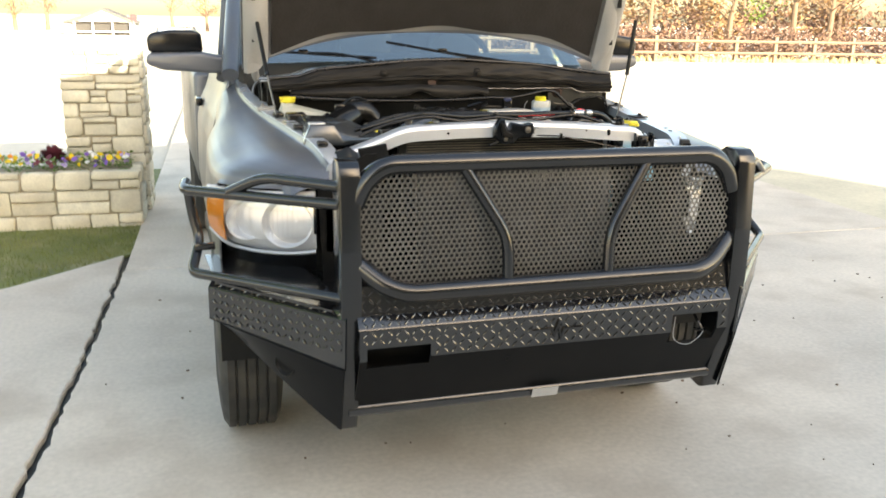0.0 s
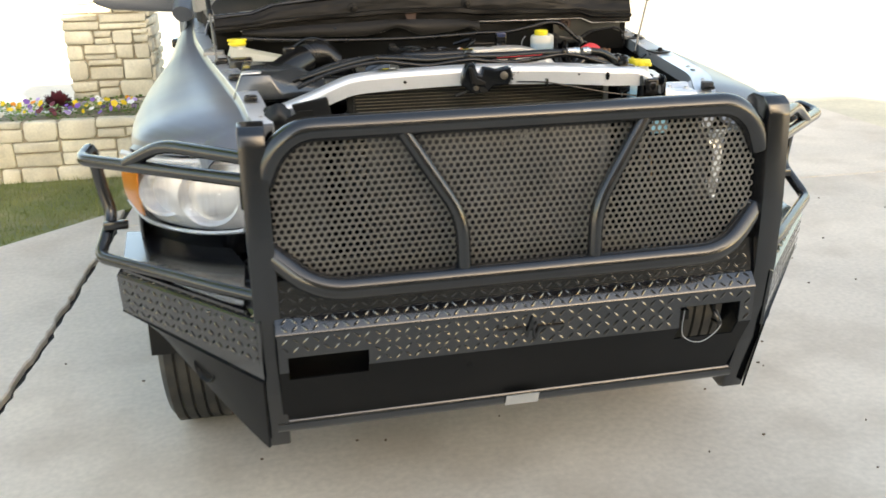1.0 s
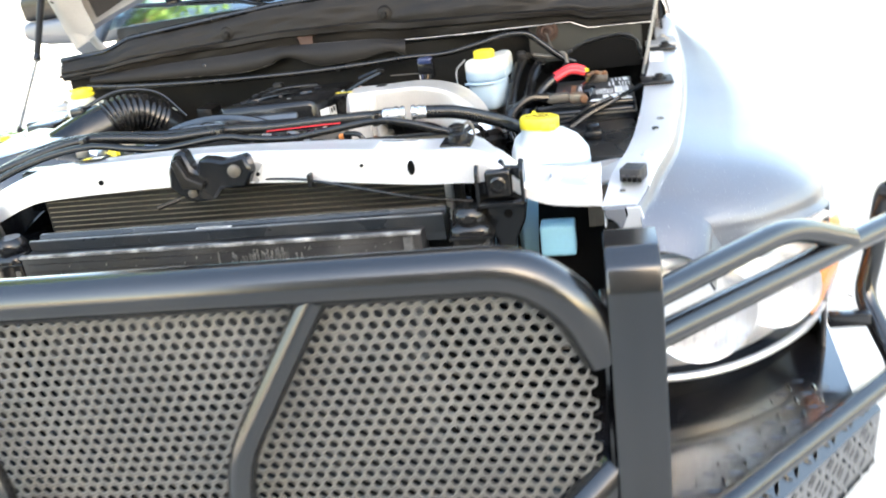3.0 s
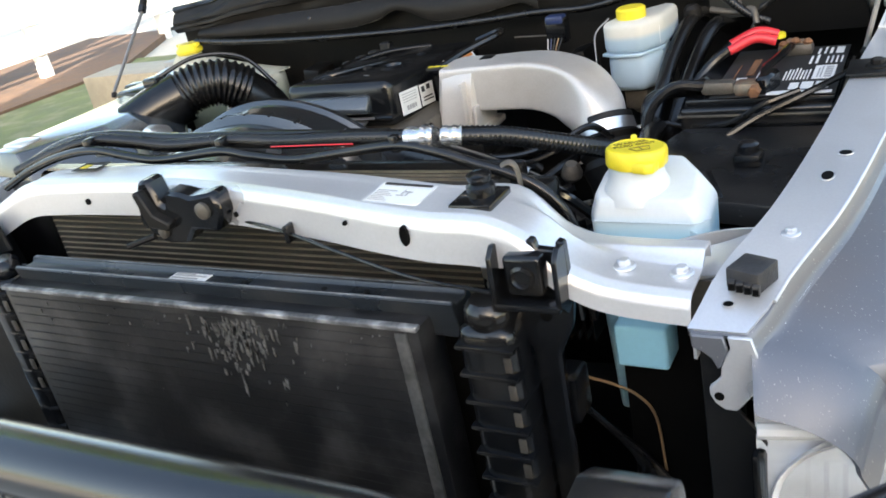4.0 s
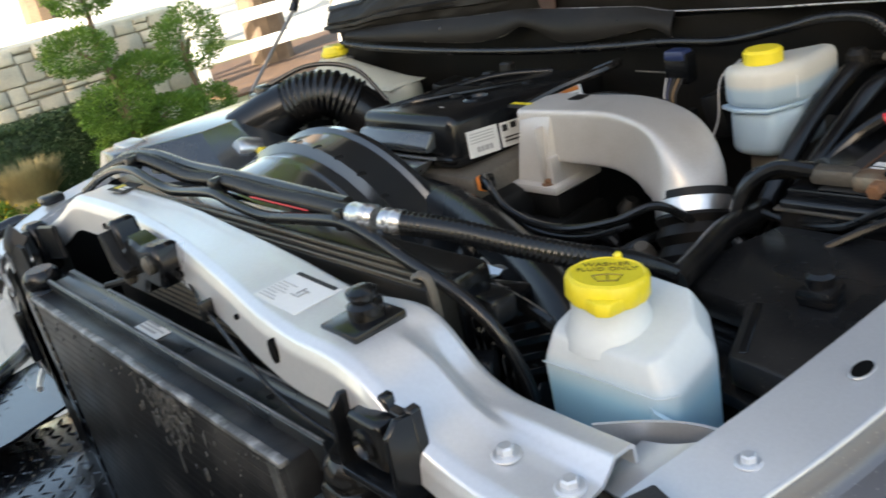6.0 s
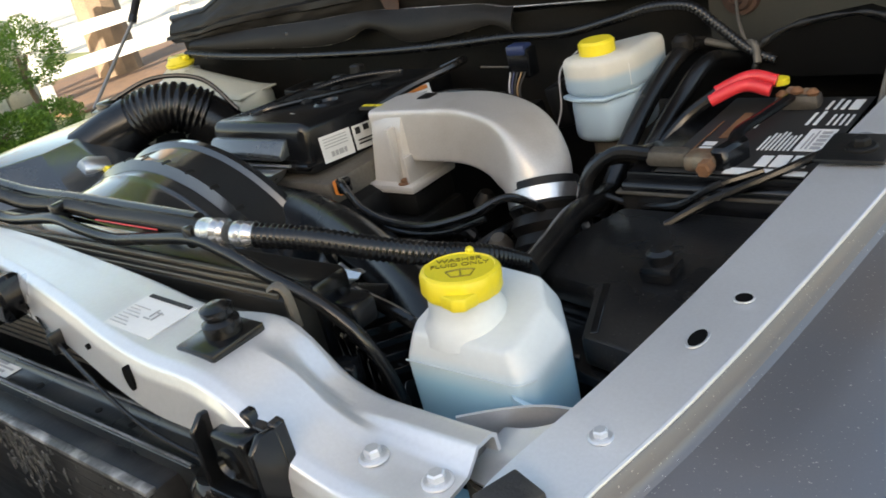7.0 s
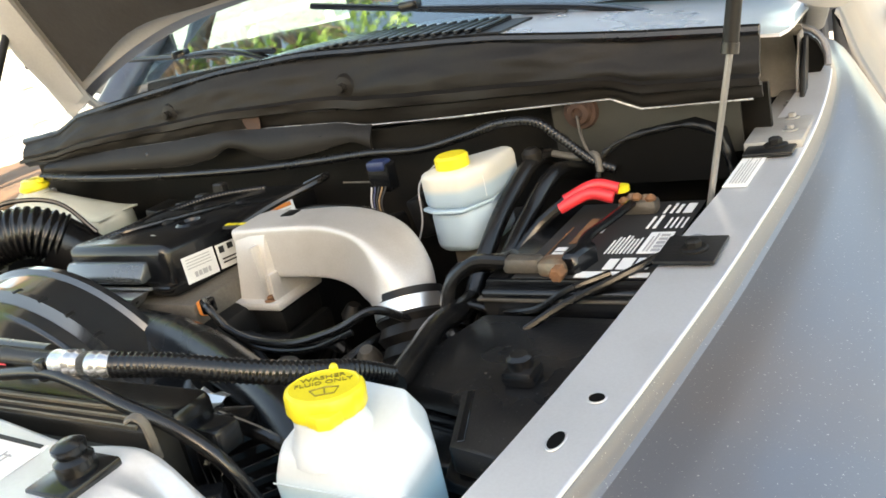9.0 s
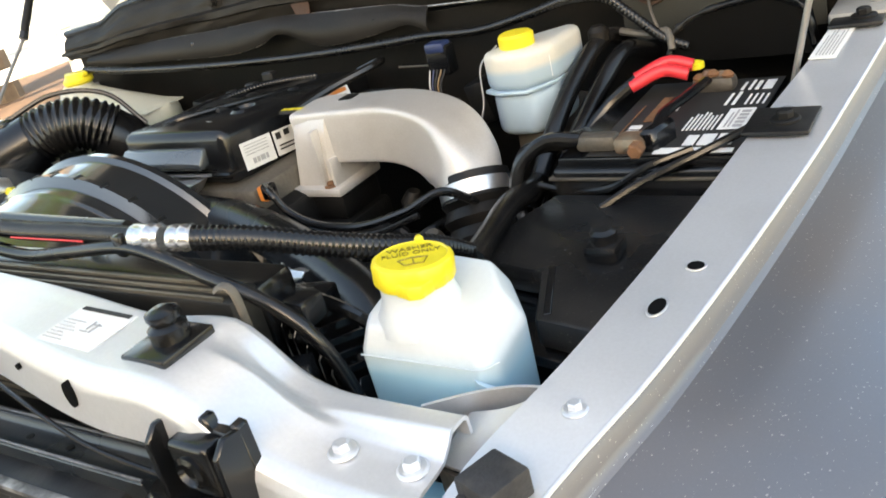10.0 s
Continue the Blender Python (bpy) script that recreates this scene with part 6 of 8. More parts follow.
# brackets and fixings on the driver's rail
for y, n in ((3.086, "battery_bracket"), (3.345, "hood_stop_bracket")):
    xi, xo, z = smooth_table(FENDER, y)[:3]
    br = part(n, box(xi - 0.008, xo - (0.016 if y < 3.2 else 0.010), y - 0.031, y + 0.031, z + 0.004, z + 0.0085, 0.002), MATTE, truck, "flat black bracket with a bolt")
    bolt((xi + 0.024, y - 0.004, z + 0.0085), 0.0075, br, material=DARK)
for s in (1, -1):
    for y, w, l in ((2.800, 0.0055, 0.0105), (2.852, 0.006, 0.006), (2.612, 0.0042, 0.0042)):
        xi, xo, z = smooth_table(FENDER, y)[:3]
        x = {2.8: 0.662, 2.852: 0.673, 2.612: 0.606}[y]
        x = x if s > 0 else smooth_table(FENDER_LEFT, y)[0] + x - xi
        # each rail hole is a black disc with its shade painted in
        part("rail_hole", lathe([(w, 0), (w, 0.0005)], (s * x, y, z + 0.0042), 16, None, Matrix.Diagonal((1, l / w, 1, 1))), SHADEBLACK, fender_right if s > 0 else fender_left)
        part("hole_rim", lathe([(w * 1.02, 0.0), (w * 1.25, 0.0002), (w * 1.22, 0.0012), (w * 1.0, 0.0008)], (s * x, y, z + 0.0036), 20, None, Matrix.Diagonal((1, l / w, 1, 1))), RAIL, fender_right if s > 0 else fender_left)
xi, xo, z = smooth_table(FENDER, 2.701)[:3]
bolt((0.643, 2.701, z + 0.002), 0.0048, fender_right, material=RAIL)
rl = part("rail_label", quad((0.703, 3.235, smooth_table(FENDER, 3.235)[2] + 0.0045), (0.07, 1, 0.066), (-1, 0.07, 0), 0.10, 0.026), WHITE, fender_right, "white paper label with small print")
part("print", bars((0.703, 3.235, smooth_table(FENDER, 3.235)[2] + 0.0045), (0.07, 1, 0.066), (-1, 0.07, 0), [(0.008, 0.004 + k * 0.0032, 0.078 - 0.012 * (k % 3), 0.0007) for k in range(6)]), GREYINK, rl)
PLUGGREY = mat("worn_grey_plug_plastic", (0.035, 0.035, 0.037), 0.6, 0.0, 0.3, 40, 300, 0.3, 0.0, DUST, 0.2, 30, spec=0.3)
relay = part("wiring_plug", box(0.607, 0.637, 2.617, 2.649, 1.098, 1.117, 0.002, 2, None, Matrix.Rotation(-0.35, 4, "Z")), PLUGGREY, truck, "loose grey multi-pin wiring plug")
for k in range(4):
    part("pin_slot", box(0.6065 + k * 0.0068, 0.6110 + k * 0.0068, 2.6135 - k * 0.0024, 2.620 - k * 0.0024, 1.1015, 1.1065), SHADEBLACK, relay)
    part("pin_frame", box(0.6055 + k * 0.0068, 0.6115 + k * 0.0068, 2.6150 - k * 0.0024, 2.621 - k * 0.0024, 1.0995, 1.1085, 0.0008), PLUGGREY, relay)
part("plug_wire", tube(flowing([(0.432, 2.70, 0.933), (0.463, 2.70, 0.927), (0.488, 2.70, 0.916), (0.505, 2.70, 0.890), (0.51, 2.70, 0.82)]), 0.0016, 6), BRASSWIRE, truck, "thin tan wire")
for k in range(5):
    part("wire", tube(flowing([(0.43 + 0.012 * k, 2.69, 0.90 - 0.01 * k), (0.46 + 0.01 * k, 2.685, 0.88 - 0.012 * k), (0.49, 2.69, 0.85 - 0.01 * k), (0.52, 2.70, 0.80)]), 0.004, 8), HOSE, truck)


# ---- brake fluid tank ----
bt = part("brake_tank", prism([(0.303, 3.235), (0.325, 3.222), (0.365, 3.222), (0.392, 3.26), (0.396, 3.335), (0.375, 3.345), (0.320, 3.29)], "z", 1.142, 1.190, 0.010, None, 3), BRAKE, truck, "milky brake fluid tank with pale fluid")
part("tank_lower", prism([(0.305, 3.238), (0.326, 3.225), (0.365, 3.225), (0.388, 3.262), (0.388, 3.315), (0.374, 3.325), (0.323, 3.29)], "z", 1.083, 1.142, 0.012, None, 3), BRAKE, bt)
part("tank_seam", prism([(0.301, 3.233), (0.325, 3.219), (0.366, 3.219), (0.390, 3.262), (0.385, 3.315), (0.325, 3.295)], "z", 1.139, 1.1435, 0.001), BRAKE, bt)
part("tank_cap", lathe([(0.021, 0), (0.022, 0.003), (0.022, 0.015), (0.019, 0.018), (0.0, 0.018)], (0.345, 3.256, 1.188), 28), YELLOW, bt, "yellow screw cap")
part("tank_label", quad((0.386, 3.252, 1.150), (0.12, 1, 0), (0, 0, 1), 0.055, 0.026), WHITE, bt)
part("master_cylinder", lathe([(0.02, 0), (0.024, 0.01), (0.024, 0.14), (0.02, 0.15)], (0.345, 3.42, 1.055), 18, None, Matrix.Rotation(radians(90), 4, "X")), DULLALLOY, truck, "grey master cylinder")
part("tank_foot", box(0.325, 0.362, 3.245, 3.29, 1.05, 1.088, 0.005), DULLALLOY, bt)
for k in range(2):
    part("heater_hose", tube(flowing([(0.435 + 0.03 * k, 3.388, 1.150 - 0.02 * k), (0.418 + 0.034 * k, 3.345 - 0.02 * k, 1.166 - 0.014 * k), (0.402 + 0.034 * k, 3.27, 1.132 - 0.008 * k), (0.397 + 0.033 * k, 3.20, 1.09), (0.39 + 0.03 * k, 3.13, 1.03)]), 0.0115, 14), HOSE, truck, "black heater hose")
part("hose_end", lathe([(0.013, 0), (0.013, 0.012), (0.008, 0.018)], (0.415, 3.338, 1.165), 14), DARK, truck)
part("pipe_elbow", tube(flowing([(0.44, 3.35, 1.17), (0.48, 3.34, 1.165), (0.505, 3.33, 1.17), (0.512, 3.32, 1.15)]), 0.0045, 10), DULLALLOY, truck)
# loose loom plug by the bulkhead
plug = part("wiring_connector", box(0.198, 0.232, 3.27, 3.295, 1.155, 1.196, 0.004), PLASTIC, truck, "grey and blue bulkhead wiring connector")
part("connector_top", box(0.200, 0.230, 3.268, 3.29, 1.186, 1.200, 0.004), BLUEWIRE, plug)
for k in range(5):
    part("wire", tube(flowing([(0.202 + 0.006 * k, 3.268, 1.165), (0.205 + 0.004 * k, 3.255, 1.140), (0.21 + 0.005 * k, 3.26, 1.09)]), 0.0012, 5),
         (GREYINK, BLUEWIRE, INK, BRASSWIRE, INK)[k % 5], plug)
part("white_wire", tube(flowing([(0.30, 3.285, 1.185), (0.282, 3.265, 1.165), (0.284, 3.25, 1.12), (0.270, 3.245, 1.085)]), 0.0012, 6), GREYINK, truck)
part("bracket_rod", tube([(0.13, 3.30, 1.165), (0.195, 3.292, 1.165)], 0.0014, 6), DULLALLOY, truck)
part("crossover_pipe", tube(flowing([(0.085, 3.215, 1.150), (0.15, 3.22, 1.156), (0.23, 3.215, 1.150), (0.27, 3.21, 1.13)]), 0.005, 8), HOSE, truck)
part("breather_hose", tube(flowing([(0.06, 3.15, 1.160), (0.085, 3.20, 1.172), (0.12, 3.25, 1.182), (0.11, 3.29, 1.18), (0.06, 3.30, 1.165)]), 0.006, 8), HOSE, truck)

# ---- air box, its ribbed duct and the coolant bottle ----
LID_LOW, LID_TOP = [(-0.635, 2.795), (-0.510, 2.792), (-0.352, 2.895), (-0.350, 2.985), (-0.45, 3.085), (-0.635, 3.12)], [(-0.612, 2.808), (-0.538, 2.800), (-0.474, 2.932), (-0.476, 2.985), (-0.515, 3.070), (-0.612, 3.110)]
b = loft([[(x, y, 1.098) for x, y in LID_LOW], [(x, y, 1.112) for x, y in LID_LOW], [(x, y, 1.163) for x, y in LID_TOP]])
bmesh.ops.recalc_face_normals(b, faces=b.faces[:])
bmesh.ops.bevel(b, geom=b.edges[:], offset=0.004, segments=2, profile=0.5, affect="EDGES")
ab = part("air_box", b, AIRLID, truck, "dusty black air filter box")
part("air_box_base", prism([(-0.635, 2.79), (-0.505, 2.805), (-0.355, 2.90), (-0.36, 2.98), (-0.455, 3.08), (-0.62, 3.10)], "z", 0.90, 1.090, 0.008), PLASTIC, ab)
part("air_box_seam", prism([(-0.640, 2.785), (-0.503, 2.800), (-0.340, 2.896), (-0.343, 2.99), (-0.45, 3.093), (-0.625, 3.108)], "z", 1.090, 1.097, 0.002), PLASTIC, ab)
part("air_box_grille", box(-0.612, -0.560, 2.83, 2.87, 1.158, 1.167, 0.004), RAIL, ab, "pale clip plate")
part("duct_boot", tube(flowing([(-0.51, 3.02, 1.125), (-0.465, 3.06, 1.148), (-0.435, 3.088, 1.160)], 4), 0.046, 22), PLASTIC, ab)
part("ribbed_duct", tube(flowing([(-0.442, 3.082, 1.160), (-0.413, 3.108, 1.171), (-0.380, 3.138, 1.166), (-0.352, 3.165, 1.142)], 6), 0.0425, 26, None, 0.004, 0.0085), HOSE, ab, "ribbed black intake duct", 1.2)
part("duct_tail", tube(flowing([(-0.368, 3.158, 1.142), (-0.345, 3.185, 1.10), (-0.335, 3.20, 1.04), (-0.33, 3.21, 0.95)], 4), 0.046, 20), HOSE, ab)
part("duct_clamp", tube(flowing([(-0.47, 3.07, 1.20), (-0.42, 3.13, 1.219), (-0.36, 3.18, 1.20), (-0.315, 3.20, 1.14)]), 0.004, 8), HOSE, ab)
part("duct_clip", box(-0.495, -0.46, 3.055, 3.09, 1.185, 1.203, 0.005), PLASTIC, ab)
part("filter_gauge", lathe([(0.02, 0), (0.02, 0.03), (0.014, 0.04)], (-0.40, 2.985, 1.12), 16, None, Matrix.Rotation(radians(70), 4, "X")), STEEL, ab, "clear filter gauge")
part("gauge_cap", lathe([(0.011, 0), (0.011, 0.015), (0.006, 0.018)], (-0.372, 2.985, 1.115), 12, None, Matrix.Rotation(radians(70), 4, "X")), YELLOW, ab)
cb = part("coolant_bottle", prism([(-0.665, 3.30), (-0.60, 3.27), (-0.50, 3.265), (-0.42, 3.28), (-0.405, 3.33), (-0.43, 3.375), (-0.60, 3.385), (-0.67, 3.36)], "z", 0.95, 1.135, 0.018, None, 3), COOLANT, truck, "yellowed milky coolant bottle")
part("bottle_top", sheet(lambda u, v: (-0.655 + 0.24 * u, 3.280 + 0.09 * v, 1.130 + 0.060 * (1 - u) * max(0.0, math.sin(v * 3.14)) ** 0.35), 12, 8, 0.003), COOLANT, cb)
part("bottle_neck", lathe([(0.034, 0.0), (0.026, 0.02), (0.022, 0.035)], (-0.632, 3.325, 1.155), 20), COOLANT, cb)
part("bottle_cap", lathe([(0.024, 0), (0.028, 0.004), (0.028, 0.010), (0.022, 0.016), (0.020, 0.022), (0.0, 0.022)], (-0.632, 3.326, 1.184), 24), YELLOW, cb, "yellow pressure cap")
part("cap_wing", box(-0.662, -0.602, 3.320, 3.332, 1.198, 1.206, 0.003), YELLOW, cb)
part("overflow_hose", tube(flowing([(-0.30, 3.33, 1.10), (-0.27, 3.30, 1.125), (-0.24, 3.30, 1.11), (-0.24, 3.32, 1.06)]), 0.008, 10), HOSE, truck)
for k in range(3):
    part("wire_bundle", tube(flowing([(-0.66, 3.12 + 0.03 * k, 1.13), (-0.61, 3.16 + 0.02 * k, 1.14), (-0.56, 3.15, 1.13), (-0.50, 3.13 + 0.04 * k, 1.15)]), 0.009, 8), HOSE, truck)
part("fuse_block", box(-0.655, -0.585, 3.12, 3.20, 1.09, 1.165, 0.008), PLASTIC, truck, "black relay block")
for y in (2.70, 2.95, 3.2):
    xi, xo, z = smooth_table(FENDER_LEFT, y)[:3]
    part("rubber_bumper", box(-xo + 0.006, -xi - 0.012, y - 0.018, y + 0.018, z + 0.004, z + 0.018, 0.005), HOSE, fender_left, "small black rubber hood stop")


# ---- the pickup: cowl, windshield, hood, lamps and wheels ----
COWL = [(-0.72, 1.262, 1.218), (-0.58, 1.272, 1.226), (-0.51, 1.297, 1.230), (-0.418, 1.306, 1.235), (-0.268, 1.320, 1.238), (-0.13, 1.332, 1.245), (0.04, 1.337, 1.240), (0.102, 1.334, 1.238), (0.141, 1.331, 1.230), (0.295, 1.323, 1.228), (0.364, 1.318, 1.229), (0.473, 1.304, 1.229), (0.523, 1.298, 1.229), (0.557, 1.294, 1.213), (0.72, 1.279, 1.211)]
# the second, lower fold of the cowl
FOLD = [(-0.615, 1.213), (-0.514, 1.207), (-0.40, 1.204), (-0.285, 1.200), (-0.215, 1.201), (-0.160, 1.210), (-0.125, 1.223), (-0.095, 1.218), (-0.06, 1.202), (-0.03, 1.196), (0.03, 1.199), (0.092, 1.208), (0.125, 1.213), (0.145, 1.207), (0.16, 1.197)]


def cowl_skin(u, v):
    x = -0.70 + 1.40 * u
    top, low = lerp_table(COWL, x)
    z = low + (top - low) * v
    y = 3.372 + 0.012 * v - 0.010 * math.sin(v * 3.1) + 0.004 * math.sin(x * 14) + 0.005 * noise.noise(Vector((x * 9, 2.0, v * 3))) + 0.0025 * noise.noise(Vector((x * 26, 5.0, v * 7))) - (0.010 if 0.22 < v < 0.40 else 0.0)
    return (x, y, z)


cowl = part("cowl_panel", sheet(cowl_skin, 90, 24, 0.005), COWLBLACK, truck, "dusty black moulded cowl panel", 0.5)
part("cowl_seal", tube([(x, 3.386, lerp_table(COWL, x)[0] + 0.004) for x in (-0.70 + 1.40 * k / 60 for k in range(61))], 0.007, 8), HOSE, cowl, "black rubber hood seal")
part("bright_lip", tube([(x, 3.366, lerp_table(COWL, x)[1]) for x in (-0.62 + 1.31 * k / 70 for k in range(71))], 0.0014, 8), COWLLIP, cowl, "thin patchy pale lip")
part("lower_fold", sheet(lambda u, v: (-0.615 + 0.775 * u, 3.362 - 0.012 * v - 0.006 * math.sin(v * 3.1), lerp_table(COWL, -0.615 + 0.775 * u)[1] * (1 - v) + smooth_table(FOLD, -0.615 + 0.775 * u)[0] * v), 60, 5, 0.003), COWLBLACK, cowl, "wavy lower fold of the cowl", 0.5)
part("bright_lip", tube([(x, 3.349, smooth_table(FOLD, x)[0]) for x in (-0.615 + 0.775 * k / 60 for k in range(61))], 0.0015, 8), COWLLIP, cowl)
part("cowl_crease", tube(flowing([(-0.46, 3.366, 1.256), (-0.25, 3.364, 1.262), (-0.05, 3.364, 1.266), (0.10, 3.366, 1.258)]), 0.004, 8, None, 0, 0.01, 0.4), COWLBLACK, cowl)
for x, z in ((-0.32, 1.222), (-0.17, 1.226), (-0.02, 1.218), (0.07, 1.222)):
    part("fold_pin", lathe([(0.006, 0), (0.006, 0.002), (0.003, 0.004)], (x, 3.352, z), 10, None, Matrix.Rotation(radians(90), 4, "X")), PLASTIC, cowl)
for x, z, m in ((-0.258, 1.284, COWLBLACK), (-0.068, 1.272, RUSTDARK), (0.118, 1.288, COWLBLACK)):
    part("cowl_stud", lathe([(0.020, -0.004), (0.016, 0.003), (0.008, 0.005), (0.007, 0.008), (0.0, 0.009)], (x, 3.374, z), 16, None, Matrix.Rotation(radians(90), 4, "X")), COWLBLACK, cowl)
    part("stud_head", lathe([(0.007, 0), (0.006, 0.004), (0.0, 0.005)], (x, 3.363, z), 12, None, Matrix.Rotation(radians(90), 4, "X")), m, cowl)
part("rust_streak", prism([(-0.090, 1.268), (-0.050, 1.268), (-0.055, 1.238), (-0.066, 1.220), (-0.078, 1.220), (-0.080, 1.240)], "y", 3.3600, 3.3615), RUSTDARK, cowl, "rust streak below a stud")
part("bulkhead_loom", tube(flowing([(-0.62, 3.340, 1.205), (-0.50, 3.338, 1.196), (-0.30, 3.336, 1.188), (-0.10, 3.336, 1.186), (0.06, 3.336, 1.190), (0.16, 3.336, 1.195), (0.25, 3.335, 1.195), (0.33, 3.334, 1.209), (0.381, 3.334, 1.220), (0.43, 3.333, 1.218), (0.46, 3.332, 1.196), (0.498, 3.330, 1.164), (0.53, 3.328, 1.150)], 6), 0.0066, 10, None, 0.0006, 0.005), HOSE, truck, "black loom clipped along the bulkhead", 1.2)
grom = part("grommet", lathe([(0.024, 0), (0.022, 0.006), (0.017, 0.007), (0.014, 0.014), (0.008, 0.016), (0.006, 0.010), (0.0, 0.010)], (0.470, 3.392, 1.212), 20, None, Matrix.Rotation(radians(90), 4, "X")), RUSTDARK, truck, "brown perished rubber grommet")
part("grommet_cable", tube(flowing([(0.470, 3.375, 1.21), (0.478, 3.36, 1.185), (0.495, 3.345, 1.158), (0.515, 3.335, 1.15)]), 0.002, 8), DULLALLOY, grom)
# a solid black block stands in for the shaded recess
part("bulkhead_recess", prism([(0.505, 1.13), (0.515, 1.165), (0.55, 1.185), (0.62, 1.195), (0.655, 1.18), (0.665, 1.13)], "y", 3.33, 3.375), SHADEBLACK, truck, "black block standing for the shade of a ragged bulkhead recess")
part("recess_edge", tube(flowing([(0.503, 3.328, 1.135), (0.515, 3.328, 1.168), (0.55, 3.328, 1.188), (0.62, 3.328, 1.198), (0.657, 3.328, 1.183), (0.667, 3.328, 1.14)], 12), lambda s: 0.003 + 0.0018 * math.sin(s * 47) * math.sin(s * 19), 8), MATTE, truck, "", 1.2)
# cowl top and vent in front of the glass
part("cowl_top", sheet(lambda u, v: (-0.72 + 1.44 * u, 3.392 + 0.37 * v, lerp_table(COWL, -0.72 + 1.44 * u)[0] - 0.002 - 0.010 * min(1, v * 5) + 0.004 * math.sin(v * 3.14)), 50, 8, 0.004), RAIL, truck, "silver painted cowl top", 0.5)
vent = part("cowl_vent", sheet(lambda u, v: (-0.38 + 0.70 * u, 3.50 + 0.12 * v, lerp_table(COWL, -0.38 + 0.70 * u)[0] - 0.005), 30, 4, 0.004), MATTE, truck, "black slotted cowl vent")
for k in range(34):
    x = -0.36 + k * 0.0195
    z = lerp_table(COWL, x)[0]
    part("vent_slat", box(x - 0.004, x + 0.004, 3.505, 3.615, z - 0.006, z + 0.002, 0.001), PLASTIC, vent)
ws = part("windshield", sheet(lambda u, v: ((-0.77 + 1.54 * u) * (1 - 0.14 * v), 3.76 - 0.07 * (1 - (2 * u - 1) ** 2) + 0.72 * v, 1.300 + 0.022 * (1 - (2 * u - 1) ** 2) + 0.46 * v), 24, 10, 0.005), WINDSHIELD, truck, "raked tinted windshield glass")
ws.visible_shadow = False
for a, c, d in (((0.580, 3.66, 1.256), (0.40, 3.67, 1.310), (0.06, 3.69, 1.360)), ((-0.20, 3.64, 1.305), (-0.37, 3.665, 1.346), (-0.53, 3.69, 1.352))):
    wi = part("wiper_arm", tube(flowing([a, c, d]), lambda s: 0.014 - 0.008 * s, 10, None, 0, 0.008, 0.55), PLASTIC, truck, "black windshield wiper")
    e = (Vector(d) - Vector(c)).normalized()
    part("wiper_blade", tube([Vector(d) - e * 0.30 + Vector((0, 0.0, -0.008)), Vector(d) + e * 0.24 + Vector((0, 0.015, 0.0))], 0.006, 8), HOSE, wi)
    part("wiper_pivot", box(d[0] - 0.02, d[0] + 0.02, d[1] - 0.01, d[1] + 0.01, d[2] - 0.006, d[2] + 0.012, 0.004), PLASTIC, wi)
# cab behind the glass
cab = part("cab", sheet(lambda u, v: ((-0.62 + 1.24 * u), 4.47 + 0.9 * v, 1.785 + 0.03 * math.sin(u * 3.14)), 12, 4, 0.03), SILVER, truck, "silver cab with dark interior")
for s in (1, -1):
    part("windshield_pillar", tube(flowing([(s * 0.775, 3.74, 1.26), (s * 0.735, 3.98, 1.45), (s * 0.66, 4.46, 1.775)]), 0.035, 12), SILVER, cab)
    part("door", prism([(s * x, z) for x, z in ((0.765, 1.240), (0.780, 1.215), (0.803, 1.140), (0.838, 1.065), (0.858, 0.97), (0.866, 0.70), (0.840, 0.45), (0.76, 0.45))], "y", 3.87, 4.90, 0.012, None, 3), SILVER, cab)
    part("door_handle", box(s * 0.838, s * 0.872, 4.66, 4.80, 1.045, 1.085, 0.010, 3), PLASTIC, cab)
    part("door_frame", tube(flowing([(s * 0.785, 3.98, 1.23), (s * 0.70, 4.44, 1.75), (s * 0.70, 5.1, 1.78)]), 0.03, 10), SILVER, cab)
    part("sill", box(s * 0.76, s * 0.85, 3.70, 4.9, 0.36, 0.46, 0.02), DARK, cab)
part("rear_wall", box(-0.66, 0.66, 5.1, 5.16, 0.45, 1.8, 0.03), SILVER, cab)
part("dashboard", box(-0.73, 0.73, 3.80, 4.15, 0.9, 1.335, 0.05), CABIN, cab)
part("floor_pan", box(-0.72, 0.72, 3.6, 5.12, 0.40, 0.46), CABIN, cab)
for s in (0.38, -0.38):
    part("seat", box(s - 0.24, s + 0.24, 4.55, 4.72, 0.75, 1.45, 0.06, 3), CABIN, cab)
    part("headrest", box(s - 0.12, s + 0.12, 4.58, 4.68, 1.47, 1.63, 0.04, 3), CABIN, cab)
part("steering_wheel", tube([(0.38 + 0.17 * math.cos(a), 4.26 + 0.07 * math.sin(a), 1.28 + 0.16 * math.sin(a)) for a in (k * math.pi / 14 for k in range(29))], 0.014, 8), CABIN, cab)
# the cab stands askew by as much as the rest of the truck
pivot = Vector((0, 3.85, 0))
ASKEW = Matrix.Translation(pivot + Vector((-0.055, 0, 0))) @ Matrix.Rotation(radians(3.0), 4, "Z") @ Matrix.Translation(-pivot)
cab.matrix_basis = ASKEW
ws.matrix_basis = Matrix.Translation((-0.035, 0, 0))
